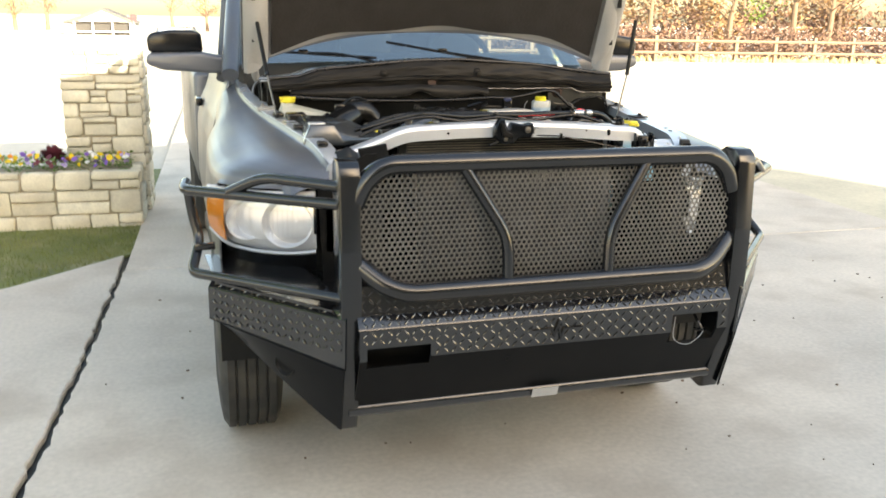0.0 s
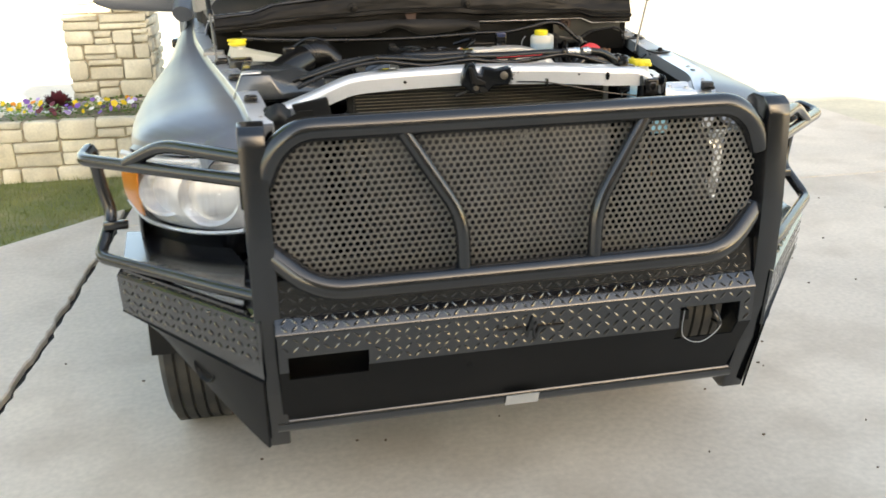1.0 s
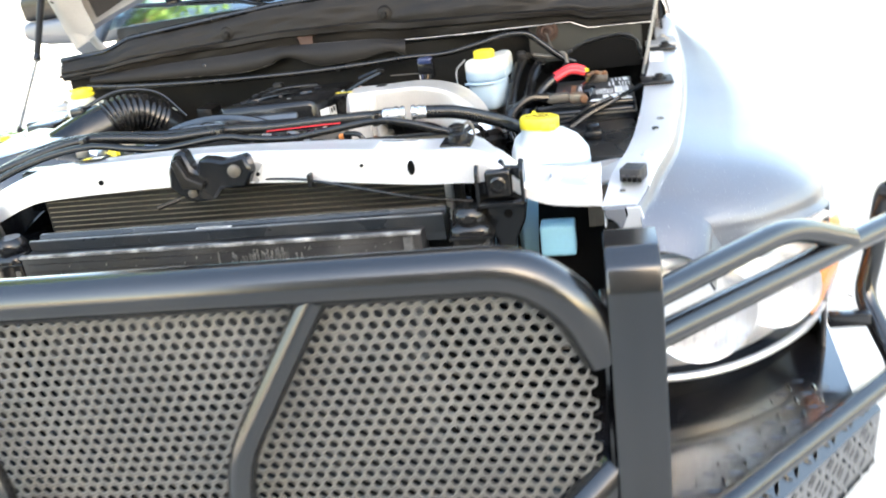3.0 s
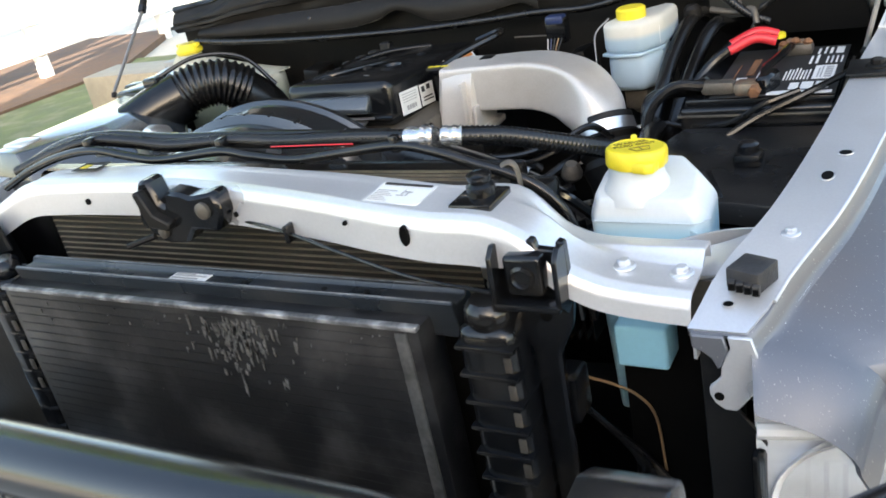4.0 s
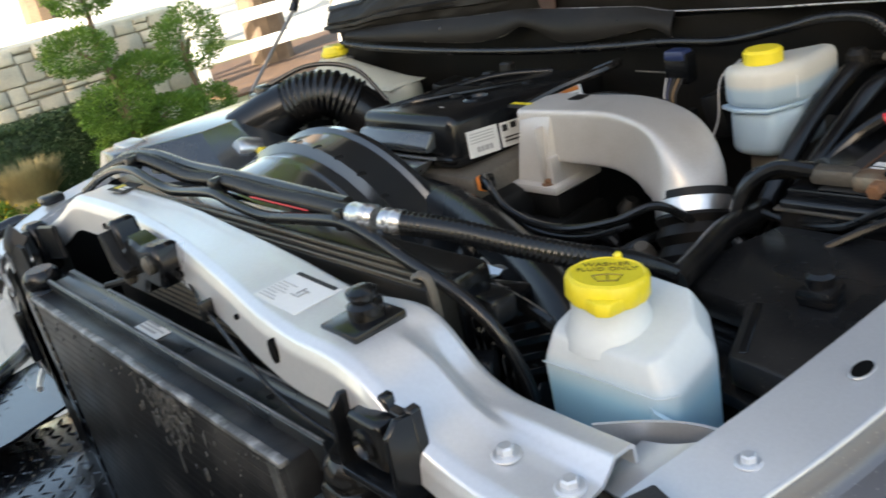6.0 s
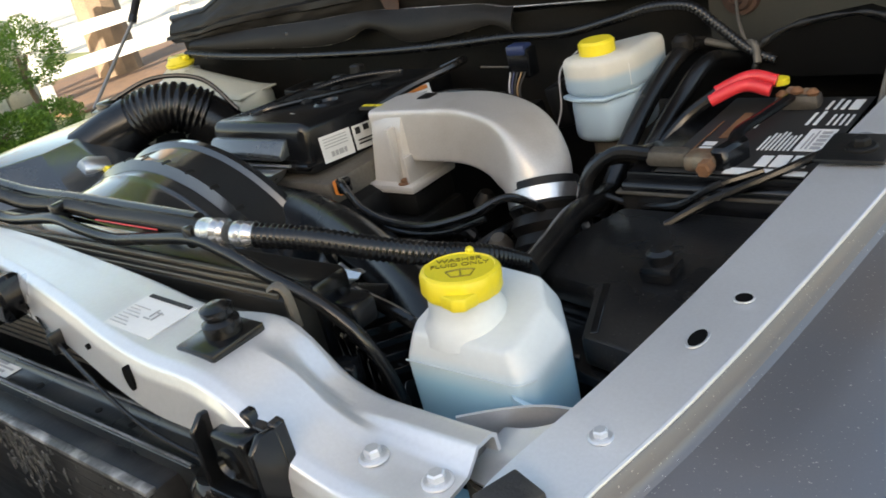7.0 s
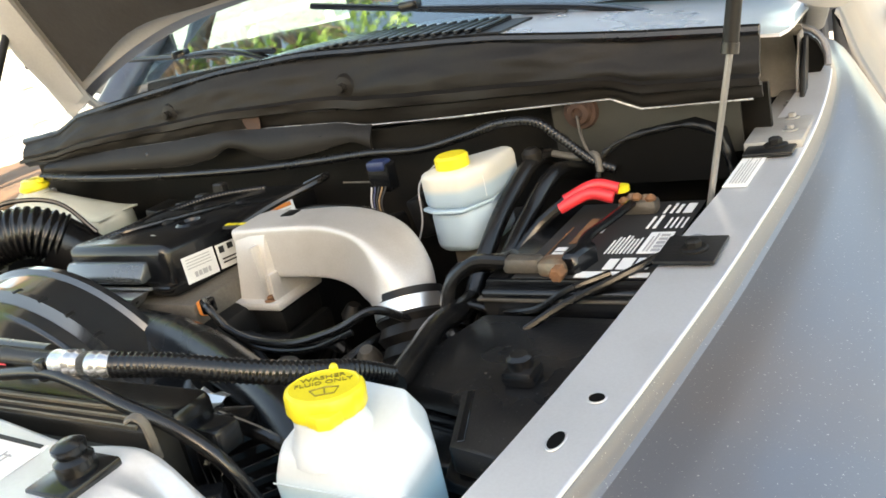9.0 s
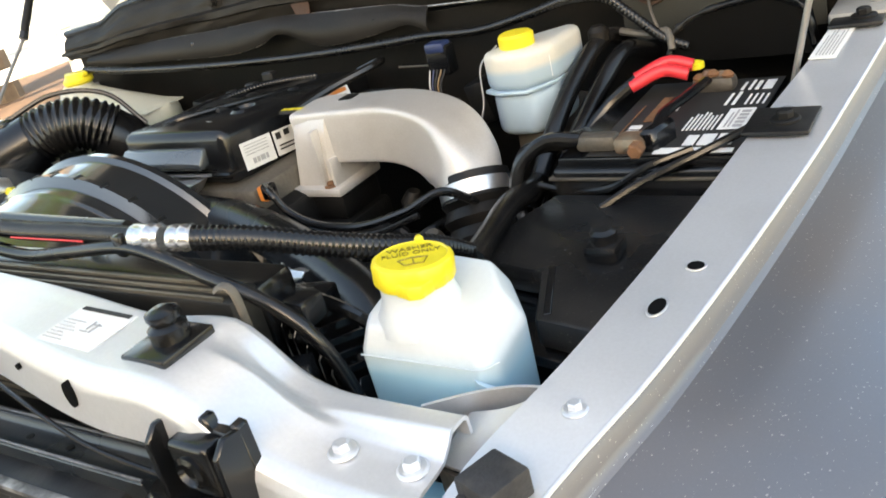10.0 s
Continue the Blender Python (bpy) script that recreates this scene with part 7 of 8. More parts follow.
# door mirrors
for s in (1, -1):
    mir = part("door_mirror", prism([(s * x, z) for x, z in ((1.142, 1.338), (1.148, 1.395), (1.130, 1.418), (1.05, 1.430), (0.955, 1.430), (0.928, 1.415), (0.922, 1.340))], "y", 3.91, 4.05, 0.014, None, 3), PLASTIC, truck, "grey folding door mirror")
    part("mirror_lower", prism([(s * x, z) for x, z in ((1.150, 1.288), (1.156, 1.312), (1.142, 1.337), (0.93, 1.342), (0.85, 1.325), (0.82, 1.318), (0.82, 1.262), (0.87, 1.252), (1.09, 1.266))], "y", 3.90, 4.04, 0.016, None, 3), SILVER, mir, "silver mirror arm and lower shell")
    part("mirror_glass", box(s * 0.945, s * 1.11, 4.06, 4.066, 1.29, 1.44, 0.01), CHROME, mir)
    if s > 0:
        mir.matrix_basis = Matrix.Translation((-0.06, 0, 0))


# ---- hood, raised on its struts ----
def hood_at(x, v, lift=0.0):
    edge = 1.288 + 0.150 * (1 - min(1, abs(x) / 0.78) ** 2.4)
    back = 3.60 - 0.03 * (1 - (x / 0.78) ** 2)
    return Vector((x, back - 0.40 * v - 0.91 * lift, edge + 0.95 * v - 0.42 * lift - 0.05 * v * (1 - (x / 0.78) ** 2)))


hood = part("hood", sheet(lambda u, v: hood_at(-0.78 + 1.56 * u, v), 40, 16, 0.006), SILVER, truck, "raised silver hood with dark insulation pad")
part("inner_frame", sheet(lambda u, v: hood_at(-0.755 + 1.51 * u, 0.02 + 0.94 * v, 0.022 + 0.008 * math.sin(u * 20) * (1 if v < 0.15 else 0)), 44, 16, 0.008), HOODIN, hood, "grey primed inner hood")
part("insulation_pad", sheet(lambda u, v: hood_at(-0.67 + 1.34 * u, 0.035 + 0.045 * math.sin(u * 3.14 * 3) ** 2 * 0.4 + 0.80 * v, 0.045 + 0.012 * math.sin(u * 3.14) ** 0.3 * math.sin(v * 3.14) ** 0.3), 40, 20, 0.012), PAD, hood, "dark quilted insulation pad")
for s in (1, -1):
    side = part("side_frame", sheet(lambda u, v: hood_at(s * (0.775 - 0.075 * u), 0.0 + 0.98 * v, 0.030 + 0.03 * math.sin(u * 3.14) ** 0.5), 6, 14, 0.005), HOODIN, hood)
    for k in range(3):
        p = hood_at(s * 0.737, 0.16 + 0.16 * k, 0.062)
        # slots are dark blocks, with their shade put into the colour
        part("frame_slot", box(p.x - 0.008, p.x + 0.008, p.y - 0.004, p.y + 0.010, p.z - 0.035, p.z + 0.035, 0.003), DARK, side)
    part("hinge_arm", tube(flowing([(s * 0.715, 3.66, 1.235), (s * 0.73, 3.61, 1.275), (s * 0.735, 3.55, 1.36), (s * 0.73, 3.51, 1.44)]), 0.016, 10, None, 0, 0.01, 0.5), HOODIN, hood, "grey steel hood hinge")
    part("corner_wing", sheet(lambda u, v: hood_at(s * (0.685 + 0.075 * u), 0.015 + 0.30 * v, 0.05 + 0.03 * math.sin(u * 3.1) * math.sin(v * 3.1)), 10, 10, 0.004), HOODIN, hood)
    foot, mid, head_end = ((s * 0.689, 3.150, 1.160), (s * 0.705, 3.300, 1.285), (s * 0.728, 3.47, 1.50)) if s < 0 else ((0.664, 3.228, 1.130), (0.700, 3.236, 1.290), (0.735, 3.262, 1.50))
    st = part("gas_strut", tube([foot, mid], 0.0034, 10), STRUTSTEEL, hood, "gas strut holding the hood")
    part("strut_sleeve", tube([mid, head_end], 0.0078, 14), DARK, st, "black strut cylinder")
    part("strut_collar", tube([Vector(mid) * 1.0, Vector(mid).lerp(Vector(head_end), 0.05)], 0.0086, 14), HOSE, st)
    part("strut_ball", lathe([(0.006, 0), (0.007, 0.004), (0.004, 0.010)], (foot[0], foot[1] - 0.002, foot[2] - 0.010), 12), DARK, st)
    # hinge pocket at the rear of each fender
    pk = part("hinge_pocket", sheet(lambda u, v: (s * (0.652 + 0.060 * u), 3.585 + 0.020 * math.sin(v * 3.1), 1.160 + 0.092 * v), 8, 8, 0.003 * s), POCKET, truck, "pale grey hinge pocket panel", 0.8)
    part("pocket_shelf", box(s * 0.678, s * 0.742, 3.345, 3.592, 1.152, 1.166, 0.003), POCKET, pk, "pale grey bolted shelf")
    part("pocket_flange", prism([(s * 0.672, 1.130), (s * 0.684, 1.130), (s * 0.682, 1.190), (s * 0.674, 1.205), (s * 0.668, 1.190)], "y", 3.43, 3.50, 0.003), POCKET, pk)
    # no real hollow here: its shade is a near-black block
    part("pocket_gap", prism([(s * x, z) for x, z in ((0.700, 1.238), (0.716, 1.236), (0.728, 1.226), (0.735, 1.210), (0.737, 1.196), (0.726, 1.178), (0.706, 1.178))], "y", 3.592, 3.605), SHADEBLACK, pk, "black block standing for the shaded hollow behind the hinge")
    part("pocket_rib", prism([(3.520, 1.163), (3.590, 1.163), (3.590, 1.245), (3.565, 1.243), (3.552, 1.222), (3.530, 1.205)], "x", s * 0.7095, s * 0.7135, 0.001), POCKET, pk)
    part("hinge_plate", prism([(3.500, 1.165), (3.530, 1.165), (3.560, 1.210), (3.575, 1.240), (3.555, 1.240), (3.525, 1.205)], "x", s * 0.716, s * 0.722, 0.0015), DARK, pk, "dark steel hinge plate")
    part("pocket_rim", tube(flowing([(s * 0.742, 3.580, 1.196), (s * 0.741, 3.588, 1.212), (s * 0.734, 3.594, 1.230), (s * 0.720, 3.597, 1.243), (s * 0.700, 3.598, 1.249), (s * 0.66, 3.598, 1.252)]), 0.0045, 10), SILVER, pk)
    for x, y in ((0.723, 3.386), (0.717, 3.440), (0.704, 3.507)):
        bolt((s * x, y, 1.166), 0.0048, pk, material=POCKET)

# ---- head lamps ----
for s in (1, -1):
    def lamp(u, v, back=0.0, s=s):
        """Over the lamp's face: u from the inner to the outer end, v from the bottom up."""
        x = 0.632 + 0.305 * u
        y = 2.572 + 0.07 * u + 0.165 * u ** 2.4
        lo = 0.812 - 0.010 * math.sin(min(1, u * 1.05) * math.pi) ** 0.7 + 0.035 * (max(0, u - 0.78) / 0.22) ** 2
        hi = 0.990 - 0.012 * u
        n = Vector((0.25 + 0.6 * u, -1, 0)).normalized()
        p = Vector((x, y, lo + (hi - lo) * v)) + n * (0.018 * math.sin(v * 3.14) ** 0.5 - back)
        return Vector((s * p.x, p.y, p.z))
    hl = part("head_lamp", sheet(lambda u, v: lamp(u, v, 0.040), 20, 8, 0.004), LAMPWHITE, truck, "clear head lamp with amber corner")
    lens = part("lamp_lens", sheet(lambda u, v: lamp(u, v), 30, 12, 0.003), LENS, hl, "clear lamp lens")
    lens.visible_shadow = False
    for u, r in ((0.27, 0.070), (0.66, 0.056)):
        c = lamp(u, 0.5, 0.03)
        aim = Vector((s * 0.20, -1, 0.0)).normalized()
        qq = Vector((0, 0, 1)).rotation_difference(aim).to_matrix().to_4x4()
        bowl = part("reflector", lathe([(0.012, -0.055), (r * 0.6, -0.042), (r * 0.9, -0.016), (r, 0.0), (r + 0.006, 0.004), (r + 0.006, 0.0), (r * 0.92, -0.02), (0.012, -0.06)], c, 28, None, qq), LAMPWHITE, hl, "round bright reflector")
        part("bulb_shield", lathe([(0.012, 0), (0.014, 0.02), (0.006, 0.026)], c - aim * 0.045, 14, None, qq), STEEL, bowl)
        for k in range(9):
            d = (k - 4) * r * 0.21
            part("flute", box(c.x + d - 0.002, c.x + d + 0.002, c.y - 0.006, c.y - 0.002, c.z - r * 0.7, c.z + r * 0.7), LENS, bowl)
    part("amber_corner", sheet(lambda u, v: lamp(0.84 + 0.15 * u, 0.06 + 0.86 * v, 0.012), 6, 6, 0.004), AMBER, hl, "amber corner lens")
    part("lamp_rim", tube([lamp(k / 24, 0.0, 0.006) for k in range(25)], 0.0055, 8), RAIL, hl)
    part("lamp_rim", tube([lamp(k / 24, 1.0, 0.006) for k in range(25)], 0.007, 8), WHITE, hl)
    part("lamp_housing", box(s * 0.622, s * 0.634, 2.585, 2.63, 0.86, 0.955, 0.006), PLASTIC, hl)
    part("lamp_filler", sheet(lambda u, v: lamp(u, 0.0, 0.03) + Vector((0, 0.03 * v, -0.015 - 0.06 * v)), 12, 3, 0.004), PLASTIC, hl, "black filler under the lamp")
    # tyre with ribbed tread
    prof = [(0.20, 0.0), (0.30, 0.008), (0.362, 0.018), (0.384, 0.034)]
    w = 0.235
    for k in range(5):
        a, c = 0.034 + k * 0.0342, 0.034 + (k + 1) * 0.0342
        prof += [(0.390, a + 0.002), (0.390, c - 0.008), (0.381, c - 0.007), (0.381, c - 0.001)]
    prof += [(0.384, w - 0.034), (0.362, w - 0.018), (0.30, w - 0.008), (0.20, w)]
    wheel = part("wheel", lathe([(0.02, 0.02), (0.20, 0.03), (0.205, w - 0.03), (0.02, w - 0.02)], (0.675 if s > 0 else -0.705 - w, 3.2, 0.39), 32, None, Matrix.Rotation(radians(90), 4, "Y")), DARK, truck, "front wheel with black tyre")
    part("tyre", lathe(prof, (0.675 if s > 0 else -0.705 - w, 3.2, 0.39), 72, None, Matrix.Rotation(radians(90), 4, "Y")), TYRE, wheel, "worn ribbed black tyre", 0.5)
# frame and axle under the bay
part("axle", tube([(-0.73, 3.2, 0.36), (0.70, 3.2, 0.36)], 0.05, 14), DARK, truck)
for s in (1, -1):
    part("frame_rail", box(s * 0.38, s * 0.46, 2.40, 5.1, 0.45, 0.58, 0.01), DARK, truck)
# rear of the pickup, hidden behind the cab but touching the ground
for s in (1, -1):
    rear = part("wheel", lathe([(0.02, 0.0), (0.36, 0.01), (0.39, 0.04), (0.39, 0.19), (0.36, 0.225), (0.02, 0.235)], (0.62 if s > 0 else -0.855, 6.4, 0.39), 40, None, Matrix.Rotation(radians(90), 4, "Y")), TYRE, truck)
    side = part("bed_side", box(s * 0.74, s * 0.855, 5.2, 7.3, 0.55, 1.18, 0.03, 3), SILVER, truck, "silver cargo bed side")
    rear.matrix_basis = side.matrix_basis = ASKEW
gate_panel = part("tailgate", box(-0.74, 0.74, 7.22, 7.3, 0.6, 1.16, 0.02), SILVER, truck)
gate_panel.matrix_basis = ASKEW



# ---- stonework ----
def stone_face(parent, origin, eu, ev, length, height, seed, course=0.105, deep=0.05, name="stone"):
    """Rough courses of uneven stones on the face of a wall; each is an object of its own, set proud of the mortar."""
    r = random.Random(seed)
    o, eu, ev = Vector(origin), Vector(eu).normalized(), Vector(ev).normalized()
    out = eu.cross(ev)
    spots = []
    z = 0.0
    while z < height - 0.03:
        h = min(r.uniform(0.85, 1.55) * course, height - z)
        if height - z - h < 0.05:
            h = height - z
        x = 0.0
        while x < length - 0.02:
            w = min(r.uniform(0.75, 2.1) * h + 0.03, length - x)
            if length - x - w < 0.08:
                w = length - x
            m = h * r.uniform(0.32, 0.68)
            pick = r.random()
            if h > course * 0.95 and pick < 0.42:
                spots += [(x, x + w, z, z + m), (x, x + w, z + m, z + h)]
            elif h > course * 1.1 and w > 0.16 and pick < 0.62:
                n = w * r.uniform(0.35, 0.65)
                spots += [(x, x + n, z, z + m), (x + n, x + w, z, z + m), (x, x + w, z + m, z + h)]
            else:
                spots += [(x, x + w, z, z + h)]
            x += w
        z += h
    for x0, x1, z0, z1 in spots:
        g, prim = 0.0045, bmesh.new()
        w, h = x1 - x0, z1 - z0
        cut = min(w, h) * r.uniform(0.05, 0.15)
        j = lambda a: r.uniform(-a, a)
        base = [(x0 + g + cut, z0 + g), (x1 - g - cut, z0 + g), (x1 - g, z0 + g + cut), (x1 - g, z1 - g - cut), (x1 - g - cut, z1 - g), (x0 + g + cut, z1 - g), (x0 + g, z1 - g - cut), (x0 + g, z0 + g + cut)]
        base = [(a + j(.005), c + j(.005)) for a, c in base]
        ca, cc = (x0 + x1) / 2, (z0 + z1) / 2
        d = 0.012 + r.uniform(0, 0.016)
        lean, nod = j(.05), j(.06)
        rings = []
        for k, (s, up) in enumerate(((1.0, -deep), (1.0, d * 0.25), (1 - 0.007 / w, d * 0.85), (1 - 0.020 / w, d))):
            t = 1 - (1 - s) * w / h
            rings.append([prim.verts.new(o + eu * (ca + (a - ca) * s) + ev * (cc + (c - cc) * max(t, 0.4)) + out * (up + (0 if k == 0 else lean * (a - ca) + nod * (c - cc) + j(.0025)))) for a, c in base])
        for p, q in zip(rings, rings[1:]):
            for k in range(8):
                prim.faces.new((p[k], p[(k + 1) % 8], q[(k + 1) % 8], q[k]))
        prim.faces.new(rings[-1])
        part(name, prim, STONE, parent, angle=0.9)


planter = thing("planter_wall", "low cream limestone planter wall with pansies", "planter", (-3.3, 6.7, 0))
part("core", box(-5.2, -1.42, 6.57, 6.95, -0.1, 0.385, 0.01), MORTAR, planter)
stone_face(planter, (-4.2, 6.565, -0.03), (1, 0, 0), (0, 0, 1), 2.80, 0.43, 3, 0.115)
stone_face(planter, (-1.415, 6.565, -0.03), (0, 1, 0), (0, 0, 1), 0.40, 0.43, 5, 0.115)
pillar = thing("stone_pillar", "square cream limestone pillar rising from the planter", "pillar", (-1.66, 7.3, 0))
part("core", box(-1.935, -1.385, 7.03, 7.55, -0.1, 1.215, 0.01), MORTAR, pillar)
stone_face(pillar, (-1.945, 7.02, 0.0), (1, 0, 0), (0, 0, 1), 0.57, 1.235, 11, 0.10)
stone_face(pillar, (-1.375, 7.02, 0.0), (0, 1, 0), (0, 0, 1), 0.54, 1.235, 13, 0.10)
part("cap_stone", box(-1.96, -1.36, 7.0, 7.57, 1.212, 1.236, 0.01), STONE, pillar)

# pansies along the planter
b = bmesh.new()
rng = random.Random(21)
for k in range(4200):
    x, y = rng.uniform(-4.2, -1.46), rng.uniform(6.60, 6.98)
    h = 0.385 + rng.uniform(0.0, 0.10)
    a, t, l = rng.uniform(0, 6.3), rng.uniform(-0.6, 0.6), rng.uniform(0.012, 0.028)
    d, c = Vector((math.cos(a), math.sin(a), t)), Vector((-math.sin(a), math.cos(a), rng.uniform(-.4, .4))) * 0.45
    p = Vector((x, y, h))
    f = b.faces.new([b.verts.new(p), b.verts.new(p + d * l * 0.5 + c * l), b.verts.new(p + d * l), b.verts.new(p + d * l * 0.5 - c * l)])
    f.material_index = 0
for k in range(190):
    x, y = rng.uniform(-4.2, -1.46), rng.uniform(6.58, 6.95)
    p = Vector((x, y, 0.43 + rng.uniform(-0.01, 0.065)))
    col = rng.choice((1, 1, 2, 2, 3, 4, 6)) if not -2.1 < x < -1.93 else 5
    r0 = rng.uniform(0.014, 0.024)
    tilt = Euler((rng.uniform(0.4, 1.4), 0, rng.uniform(-0.9, 0.9))).to_matrix()
    for j in range(5):
        a = j * 1.2566
        c0 = p + tilt @ Vector((math.cos(a), math.sin(a), 0.15)) * r0 * 0.55
        vs = [b.verts.new(c0 + tilt @ Vector((math.cos(q), math.sin(q), 0.1 * math.cos(q * 2))) * r0 * 0.58) for q in (i * 1.047 for i in range(6))]
        b.faces.new(vs).material_index = col
tagged(part("pansies", b, [LEAF, *PETALS], None, normals=False), "mixed yellow, violet and white pansies in the planter", "flowers", kind="stuff")
b = bmesh.new()
for k in range(420):
    a, el, l = rng.uniform(0, 6.3), rng.uniform(0.1, 1.5), rng.uniform(0.05, 0.10)
    p = Vector((-2.02, 6.85, 0.42))
    d = Vector((math.cos(a) * math.cos(el), math.sin(a) * math.cos(el), math.sin(el)))
    c = d.cross(Vector((0.3, 0.2, 1))).normalized() * 0.016
    q = p + d * l * 1.1
    b.faces.new([b.verts.new(q - d * 0.02), b.verts.new(q + c), b.verts.new(q + d * 0.03), b.verts.new(q - c)])
tagged(part("ornamental_kale", b, PETALS[4], None, normals=False), "dark maroon leafy plant in the planter", "plant")

# ---- garden by the gate ----
garden = thing("garden_wall", "long cream limestone garden wall", "wall", (-6.2, 5.5, 0))
part("core", box(-6.32, -6.03, 3.45, 5.45, -0.1, 1.035, 0.01), MORTAR, garden)
stone_face(garden, (-6.02, 3.44, -0.05), (0, 1, 0), (0, 0, 1), 2.02, 1.10, 31, 0.105)
stone_face(garden, (-6.33, 3.44, -0.05), (1, 0, 0), (0, 0, 1), 0.31, 1.10, 33, 0.105)
part("cap_stone", box(-6.36, -6.0, 3.42, 5.48, 1.03, 1.06, 0.012), STONE, garden)


def leaves(bm, centre, radii, n, seed, size=0.03, hollow=0.55, index=0):
    """A clump of small leaves in an uneven ball."""
    r = random.Random(seed)
    c = Vector(centre)
    for k in range(n):
        d = Vector((r.gauss(0, 1), r.gauss(0, 1), r.gauss(0, 1))).normalized()
        bulge = 1 + 0.22 * noise.noise(d * 2.3 + Vector((seed, 0, 0))) + 0.12 * noise.noise(d * 6 + Vector((0, seed, 0)))
        rad = (hollow + (1 - hollow) * r.random() ** 0.45) * bulge
        p = c + Vector((d.x * radii[0], d.y * radii[1], d.z * radii[2])) * rad
        a = (d + Vector((r.uniform(-.8, .8), r.uniform(-.8, .8), r.uniform(-.3, .9)))).normalized()
        s = a.cross(Vector((r.uniform(-1, 1), r.uniform(-1, 1), r.uniform(-1, 1)))).normalized()
        l = size * r.uniform(0.6, 1.4)
        f = bm.faces.new([bm.verts.new(p), bm.verts.new(p + a * l * 0.5 + s * l * 0.26), bm.verts.new(p + a * l), bm.verts.new(p + a * l * 0.5 - s * l * 0.26)])
        f.material_index = index


def topiary(at, clumps, seed, label, name="topiary_tree"):
    t = thing(name, label, "tree", at)
    x, y, z = at
    tall = max(c[2] for c in clumps)
    part("trunk", tube(flowing([(x, y, -0.05), (x + 0.03, y + 0.02, tall * 0.4), (x - 0.02, y, tall * 0.75), (x, y, tall)]), lambda s: 0.035 * (1 - 0.6 * s), 8), BARK, t)
    for k, (dx, dy, h, rx, rz) in enumerate(clumps):
        part("limb", tube(flowing([(x, y, h - 0.12), (x + dx * 0.6, y + dy * 0.6, h - 0.05), (x + dx, y + dy, h)]), 0.014, 6), BARK, t)
        bm = bmesh.new()
        leaves(bm, (x + dx, y + dy, h), (rx * 0.92, rx * 0.92, rz * 0.88), int(6400 * (rx / 0.3) ** 2), seed + k, 0.022, 0.45)
        part("crown", bm, LEAF, t, normals=False)
    return t


topiary((-5.2, 4.47, 0), [(0.0, -0.16, 0.97, 0.26, 0.18), (0.0, 0.22, 0.75, 0.25, 0.14), (0.05, -0.04, 0.56, 0.31, 0.20), (0.05, 0.30, 0.42, 0.31, 0.14), (0.0, -0.02, 1.30, 0.24, 0.13), (0.0, 0.04, 0.24, 0.34, 0.19)], 51, "cloud-pruned bright green evergreen tree")
topiary((-5.5, 5.18, 0), [(0.0, 0.06, 0.83, 0.28, 0.28), (0.05, 0.04, 0.34, 0.24, 0.18)], 71, "ball-clipped dark green evergreen on a stem")
b = bmesh.new()
rng = random.Random(8)
for k in range(17000):
    f = rng.randrange(3)
    x, y, z = rng.uniform(-5.95, -5.60), rng.uniform(3.50, 4.65), rng.uniform(0.02, 0.57)
    if f == 0:
        x = -5.60 + rng.uniform(-.03, .02)
    elif f == 1:
        z = 0.55 + rng.uniform(-.03, .02)
    else:
        y = 3.50 + rng.uniform(-.02, .03)
    p, a, s, l = Vector((x, y, z)), Vector((rng.uniform(-1, 1), rng.uniform(-1, 1), rng.uniform(-.5, 1))).normalized(), Vector((rng.uniform(-1, 1), rng.uniform(-1, 1), rng.uniform(-1, 1))).normalized(), rng.uniform(.015, .035)
    b.faces.new([b.verts.new(p), b.verts.new(p + a * l * .5 + s * l * .3), b.verts.new(p + a * l), b.verts.new(p + a * l * .5 - s * l * .3)])
hedge = thing("clipped_hedge", "dark green box-clipped hedge before the stone wall", "hedge", (-5.8, 4.2, 0))
part("foliage", b, HEDGE, hedge, normals=False)
part("twig_core", box(-5.92, -5.64, 3.54, 4.62, -0.05, 0.52, 0.03), HEDGE, hedge)
b = bmesh.new()
for k in range(2600):
    a, l, sp = rng.uniform(0, 6.3), rng.uniform(0.24, 0.42), rng.uniform(0.0, 0.17)
    p = Vector((-5.32 + 0.06 * math.cos(a), 3.74 + 0.09 * math.sin(a), -0.02))
    m = p + Vector((math.cos(a) * sp * 0.5, math.sin(a) * sp * 0.5, l * 0.7))
    e = p + Vector((math.cos(a) * sp * 1.25, math.sin(a) * sp * 1.25, l))
    w = Vector((-math.sin(a), math.cos(a), 0)) * 0.003
    b.faces.new([b.verts.new(p - w), b.verts.new(p + w), b.verts.new(m + w), b.verts.new(m - w)])
    b.faces.new([b.verts.new(m - w), b.verts.new(m + w), b.verts.new(e)])
tagged(part("ornamental_grass", b, STRAW, None, normals=False), "straw-coloured tuft of ornamental grass", "grass tuft")
b = bmesh.new()
for k in range(5):
    leaves(b, (-5.45 + 0.05 * k, 3.52 + 0.06 * k, 0.06), (0.13, 0.10, 0.08), 260, 90 + k, 0.035, 0.3, 0)
    leaves(b, (-5.45 + 0.05 * k, 3.52 + 0.06 * k, 0.11), (0.11, 0.09, 0.05), 26, 95 + k, 0.03, 0.6, 1)
tagged(part("bedding_plants", b, [LEAF, PETALS[0]], None, normals=False), "low green bedding plants with yellow flowers", "plants", kind="stuff")
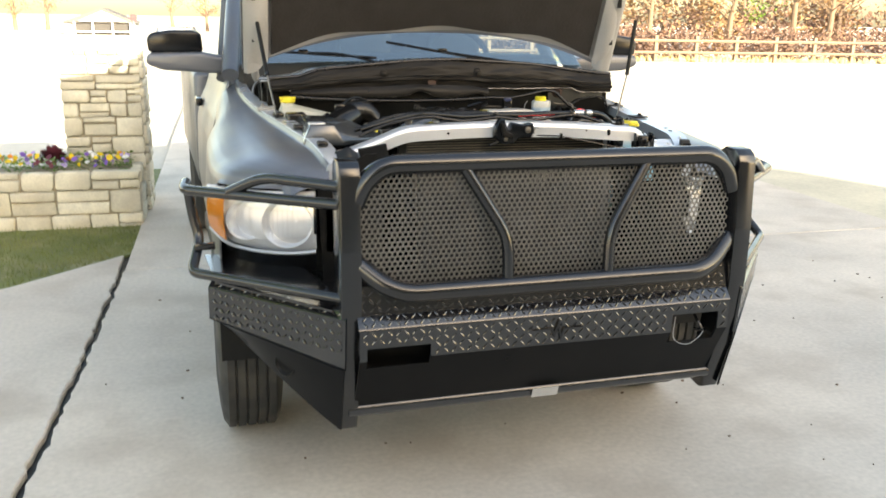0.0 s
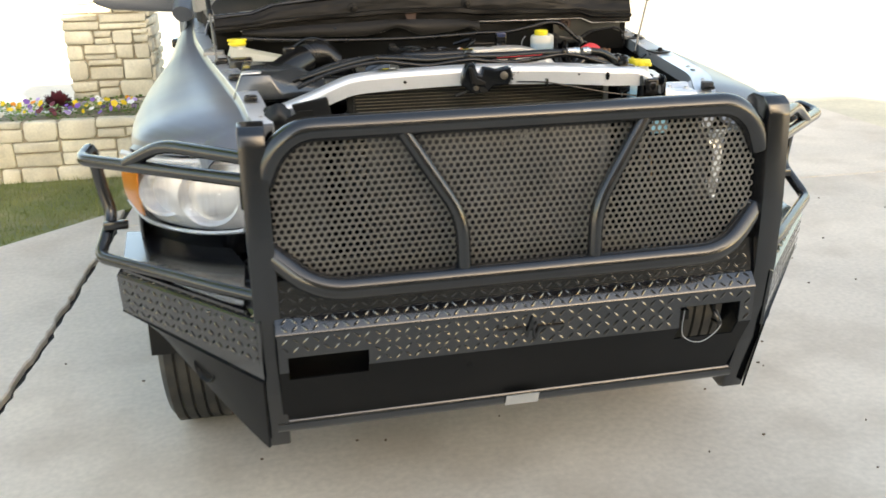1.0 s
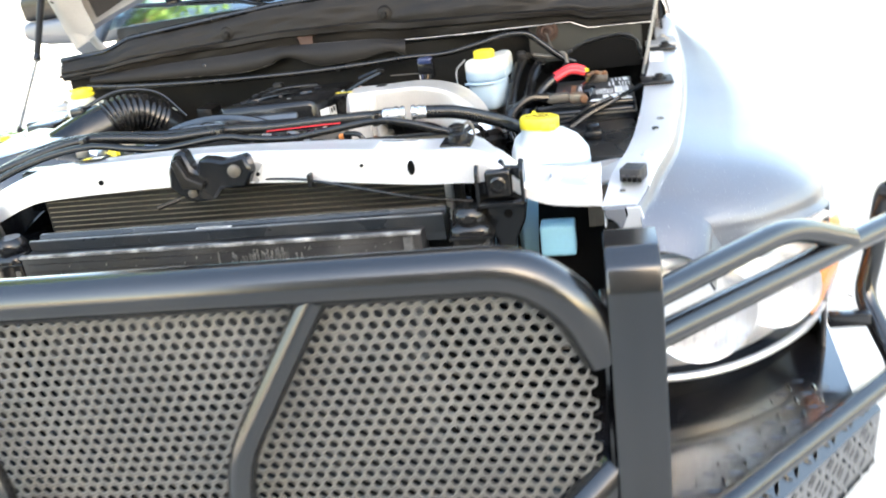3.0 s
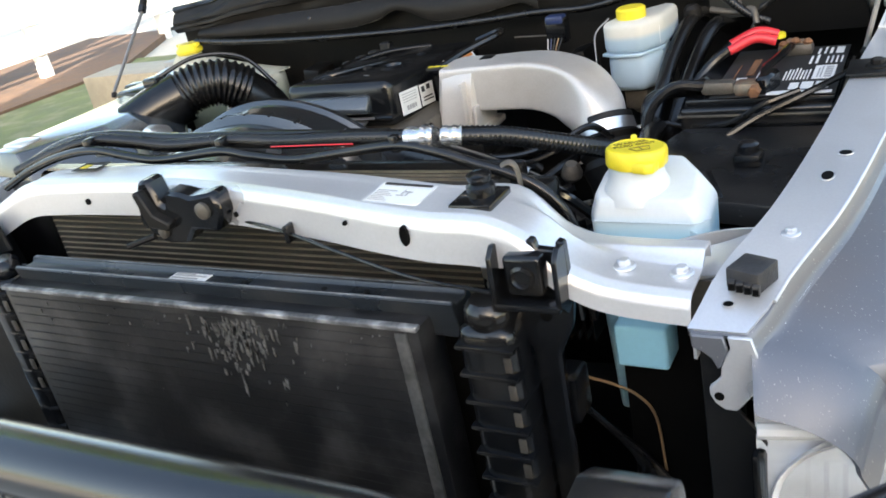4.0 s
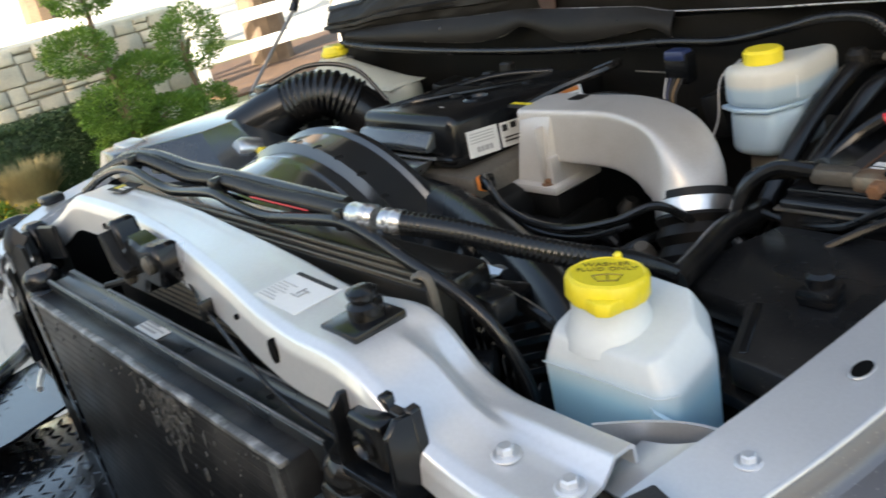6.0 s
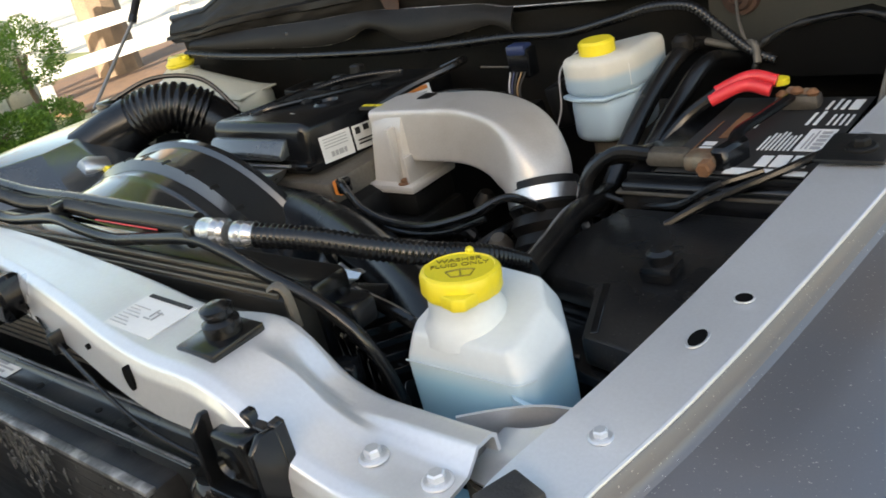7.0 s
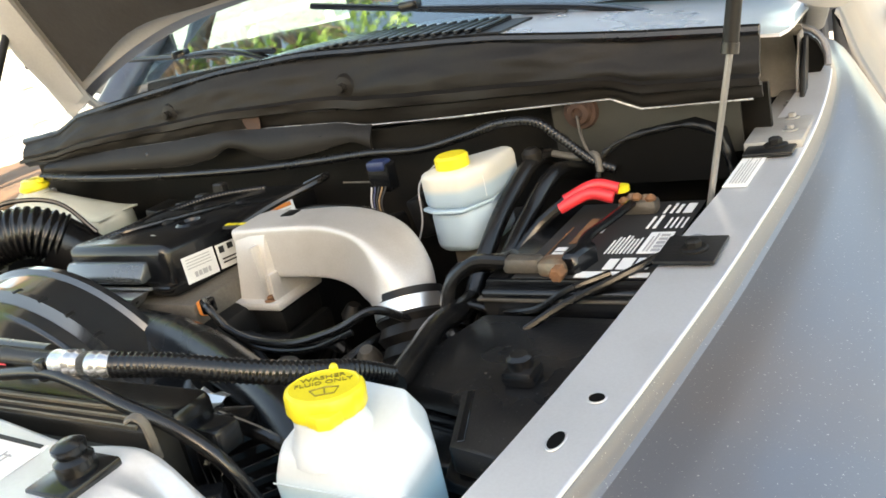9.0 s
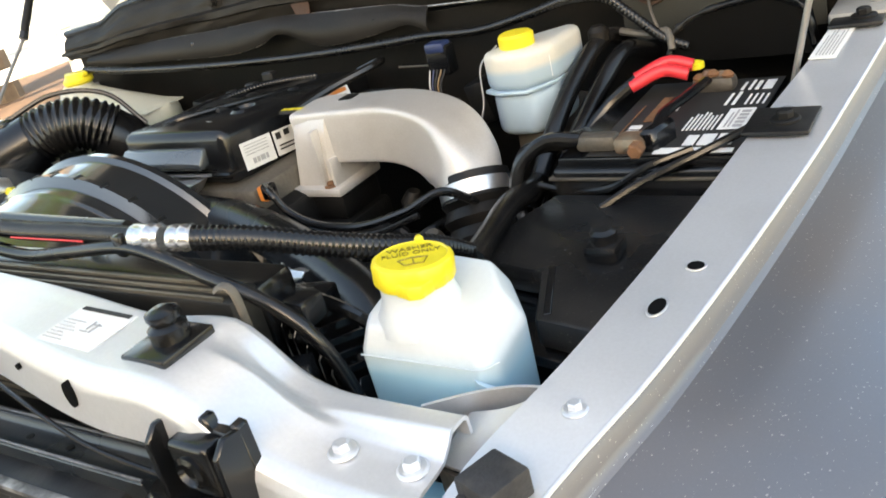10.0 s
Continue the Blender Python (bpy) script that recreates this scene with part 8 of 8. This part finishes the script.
# rocks at the foot of the wall
for k in range(7):
    bm = bmesh.new()
    bmesh.ops.create_icosphere(bm, subdivisions=2, radius=0.10)
    for v in bm.verts:
        v.co *= 1 + 0.35 * noise.noise(v.co * 9 + Vector((k, 0, 0)))
        v.co = Vector((v.co.x * 1.2, v.co.y, v.co.z * 0.6)) + Vector((-6.1 + 0.13 * (k % 3), 3.22 + 0.06 * k, 0.02))
    tagged(part("rock", bm, STONE, None), "rounded pale garden rock by the gate", "rock", "garden rocks")
# white picket gate
gate = thing("garden_gate", "white painted metal picket gate", "gate", (-6.2, 3.0, 0))
for z in (0.12, 0.50):
    part("gate_rail", box(-6.21, -6.18, 2.3, 3.40, z, z + 0.035, 0.004), WHITEPAINT, gate)
for k in range(9):
    part("picket", box(-6.205, -6.185, 2.36 + k * 0.12, 2.38 + k * 0.12, 0.06, 0.60, 0.003), WHITEPAINT, gate)
part("gate_post", box(-6.22, -6.15, 3.37, 3.43, -0.05, 0.98, 0.006), WHITEPAINT, gate)
part("latch_box", box(-6.225, -6.17, 3.25, 3.33, 0.46, 0.60, 0.006), PLASTIC, gate, "black latch")
# mulch bed and white rail fence with a tree behind it
alone("mulch_bed", prism([(-7.2, 6.3), (-7.0, 8.5), (-8.2, 10.5), (-9.8, 10.5), (-9.8, 7.0), (-8.6, 6.0)], "z", -0.08, 0.015), MULCH, "brown bark mulch bed with low plants", "flower bed", kind="structure")
fence = thing("white_rail_fence", "white painted three-rail fence", "fence", (-8.0, 8.2, 0))
for k in range(7):
    y = 4.55 + k * 1.9
    part("post", box(-8.12, -8.0, y - 0.06, y + 0.06, -0.1, 1.15, 0.01), WHITEPAINT, fence)
for z in (0.27, 0.60, 0.98):
    part("rail", box(-8.0, -7.96, 4.3, 16.0, z, z + 0.13, 0.006), WHITEPAINT, fence)


def bare_tree(at, h, seed, label, r0=0.16, twigs=90, leafmat=None, nleaf=0, low=0.25):
    r = random.Random(seed)
    t = thing("tree", label, "tree", at)
    x, y, z = at
    part("trunk", tube(flowing([(x, y, -0.2), (x + r.uniform(-.1, .1), y, h * 0.3), (x + r.uniform(-.25, .25), y + r.uniform(-.2, .2), h * 0.62), (x + r.uniform(-.3, .3), y, h)]), lambda s: r0 * (1 - 0.85 * s) + 0.01, 10), BARK, t)
    crown = bmesh.new()
    for k in range(twigs):
        s = r.uniform(low, 0.98)
        a, l = r.uniform(0, 6.3), h * r.uniform(0.12, 0.42) * (1.1 - 0.6 * s)
        p = Vector((x, y, h * s))
        m = p + Vector((math.cos(a) * l * 0.5, math.sin(a) * l * 0.5, l * 0.35))
        e = m + Vector((math.cos(a + r.uniform(-.6, .6)) * l * 0.5, math.sin(a) * l * 0.5, l * r.uniform(0.1, 0.6)))
        tube([p, m, e], lambda q: r0 * 0.22 * (1 - 0.8 * q) + 0.004, 5, crown)
        if nleaf:
            leaves(crown, e, (l * 0.4, l * 0.4, l * 0.3), nleaf, seed * 7 + k, 0.16, 0.1, 1)
    part("crown", crown, [BARK, leafmat or BARK], t, normals=False)
    return t


bare_tree((-8.7, 7.68, 0), 10.5, 101, "tall leafy tree with a thick brown trunk", 0.26, 130, LEAF, 110, 0.45)
bare_tree((-16, 5.6, 0), 6, 103, "bare grey winter tree beyond the wall", 0.14)
bare_tree((-18, 6.4, 0), 6, 104, "bare grey winter tree beyond the wall", 0.12)
bare_tree((-12, 6.2, 0), 6, 105, "bare winter tree with a broad brown trunk", 0.26)

# ---- far side: post-and-rail fence, brush and trees ----
far_fence = thing("field_fence", "weathered wooden post-and-rail field fence", "fence", (20, 29.5, 0))
for k in range(26):
    x = 9.5 + k * 1.62
    y = 31.6 - (x - 9.5) * 0.13
    part("post", box(x - 0.07, x + 0.07, y - 0.07, y + 0.07, -0.2, 0.92, 0.01), FENCEWOOD, far_fence)
for z in (0.30, 0.74):
    part("rail", tube([(9.0, 31.55, z), (52, 25.96, z)], 0.055, 6), FENCEWOOD, far_fence)
rng = random.Random(77)
b = bmesh.new()
for k in range(240):
    x = rng.uniform(6, 60)
    leaves(b, (x, 33.2 - (x - 9.5) * 0.13 + rng.uniform(-0.3, 1.2), 0.45), (0.9, 0.5, 0.62 + rng.uniform(0, 0.35)), 170, 200 + k, 0.16, 0.1)
tagged(part("brush_row", b, BRUSH, None, normals=False), "row of brown bare brush behind the fence", "brush", kind="stuff")
b = bmesh.new()
for k in range(3500):
    x, y = rng.uniform(8, 60), rng.uniform(0.2, 1.4)
    p, h = Vector((x, 31.8 - (x - 9.5) * 0.13 + y - 0.9, -0.06)), rng.uniform(0.10, 0.3)
    b.faces.new([b.verts.new(p), b.verts.new(p + Vector((0.07, 0, 0))), b.verts.new(p + Vector((rng.uniform(-.1, .1), 0, h)))])
tagged(part("fence_weeds", b, STRAW, None, normals=False), "dry straw weeds along the field fence", "weeds", kind="stuff")
b = bmesh.new()
for k in range(230):
    x = rng.uniform(4, 74)
    y = 41 - (x - 9.5) * 0.13 + rng.uniform(0, 9)
    h = rng.uniform(0.8, 2.6)
    leaves(b, (x, y, h * 0.9), (rng.uniform(0.9, 1.8), 0.8, h), 190, 500 + k, 0.24, 0.1, 0 if k % 3 else 1)
tagged(part("thicket", b, [BRUSH, GOLDLEAF], None, normals=False), "dense brown winter thicket beyond the field fence", "thicket", kind="stuff")
for k in range(34):
    x = 10 + k * 1.7 + rng.uniform(-.5, .5)
    y = 36 - (x - 9.5) * 0.13 + rng.uniform(0, 8)
    kind = k % 7
    if kind in (3,):
        bare_tree((x, y, 0), rng.uniform(3.2, 5), 300 + k, "green evergreen tree behind the field fence", 0.16, 26, LEAF, 46)
    elif kind in (1, 5):
        bare_tree((x, y, 0), rng.uniform(4, 6.5), 300 + k, "tawny autumn tree behind the field fence", 0.16, 26, GOLDLEAF, 40)
    else:
        bare_tree((x, y, 0), rng.uniform(5, 8), 300 + k, "bare winter tree behind the field fence", 0.15, 60)
for k in range(12):
    x = -14 + k * 2.2 + rng.uniform(-.6, .6)
    if -11.5 < x < -4.0:
        continue
    bare_tree((x, 68 + rng.uniform(0, 10), 0), rng.uniform(3, 5), 400 + k, "tawny winter tree beyond the road", 0.16, 30, GOLDLEAF, 26)
# far house with a gabled porch, seen over the stone pillar
house = thing("far_house", "distant single-storey house with grey gabled roof", "house", (-7.0, 62, -0.1))
part("wall", box(-9.3, -4.9, 62, 66, -0.3, 0.72, 0.02), SIDING, house)
part("roof", prism([(-9.5, 0.70), (-4.7, 0.70), (-6.9, 1.62)], "y", 61.7, 66.3), ROOF, house)
part("gable", prism([(-8.4, 0.78), (-5.4, 0.78), (-6.9, 1.45)], "y", 61.5, 61.65), SIDING, house)
# dark sheet painted as the shadow under the porch roof
part("porch_shade", box(-8.6, -5.2, 61.9, 61.98, -0.05, 0.66), CABIN, house)
for x in (-8.6, -7.5, -6.3, -5.2):
    part("porch_post", box(x - 0.05, x + 0.05, 61.5, 61.6, -0.2, 0.72, 0.01), WHITEPAINT, house)
part("porch_rail", box(-8.6, -5.2, 61.5, 61.56, 0.12, 0.18), WHITEPAINT, house)
sign = thing("stop_sign", "small red roadside sign on a post", "sign", (-4.75, 58, 0))
part("pole", tube([(-4.75, 58, -0.1), (-4.75, 58, 0.95)], 0.035, 6), STEEL, sign)
part("plate", lathe([(0.24, 0), (0.24, 0.03)], (-4.75, 57.95, 1.08), 8, None, Matrix.Rotation(radians(90), 4, "X") @ Matrix.Rotation(radians(22.5), 4, "Z")), RED, sign)
# dark conifer whose boughs hang into the view
conifer = thing("tree", "dark green conifer with drooping boughs", "tree", (-6.3, 20, 0))
part("trunk", tube(flowing([(-6.3, 20, -0.2), (-6.25, 20, 1.5), (-6.3, 20, 4.5)]), lambda s: 0.16 * (1 - 0.7 * s), 10), BARK, conifer)
b = bmesh.new()
rng = random.Random(17)
for k in range(26):
    a, h = rng.uniform(0, 6.3), rng.uniform(1.75, 4.2)
    l = rng.uniform(0.5, 1.5) * (1.15 - h / 6)
    leaves(b, (-6.3 + math.cos(a) * l, 20 + math.sin(a) * l, h), (0.5, 0.5, 0.16), 420, 700 + k, 0.09, 0.1)
part("crown", b, HEDGE, conifer, normals=False)
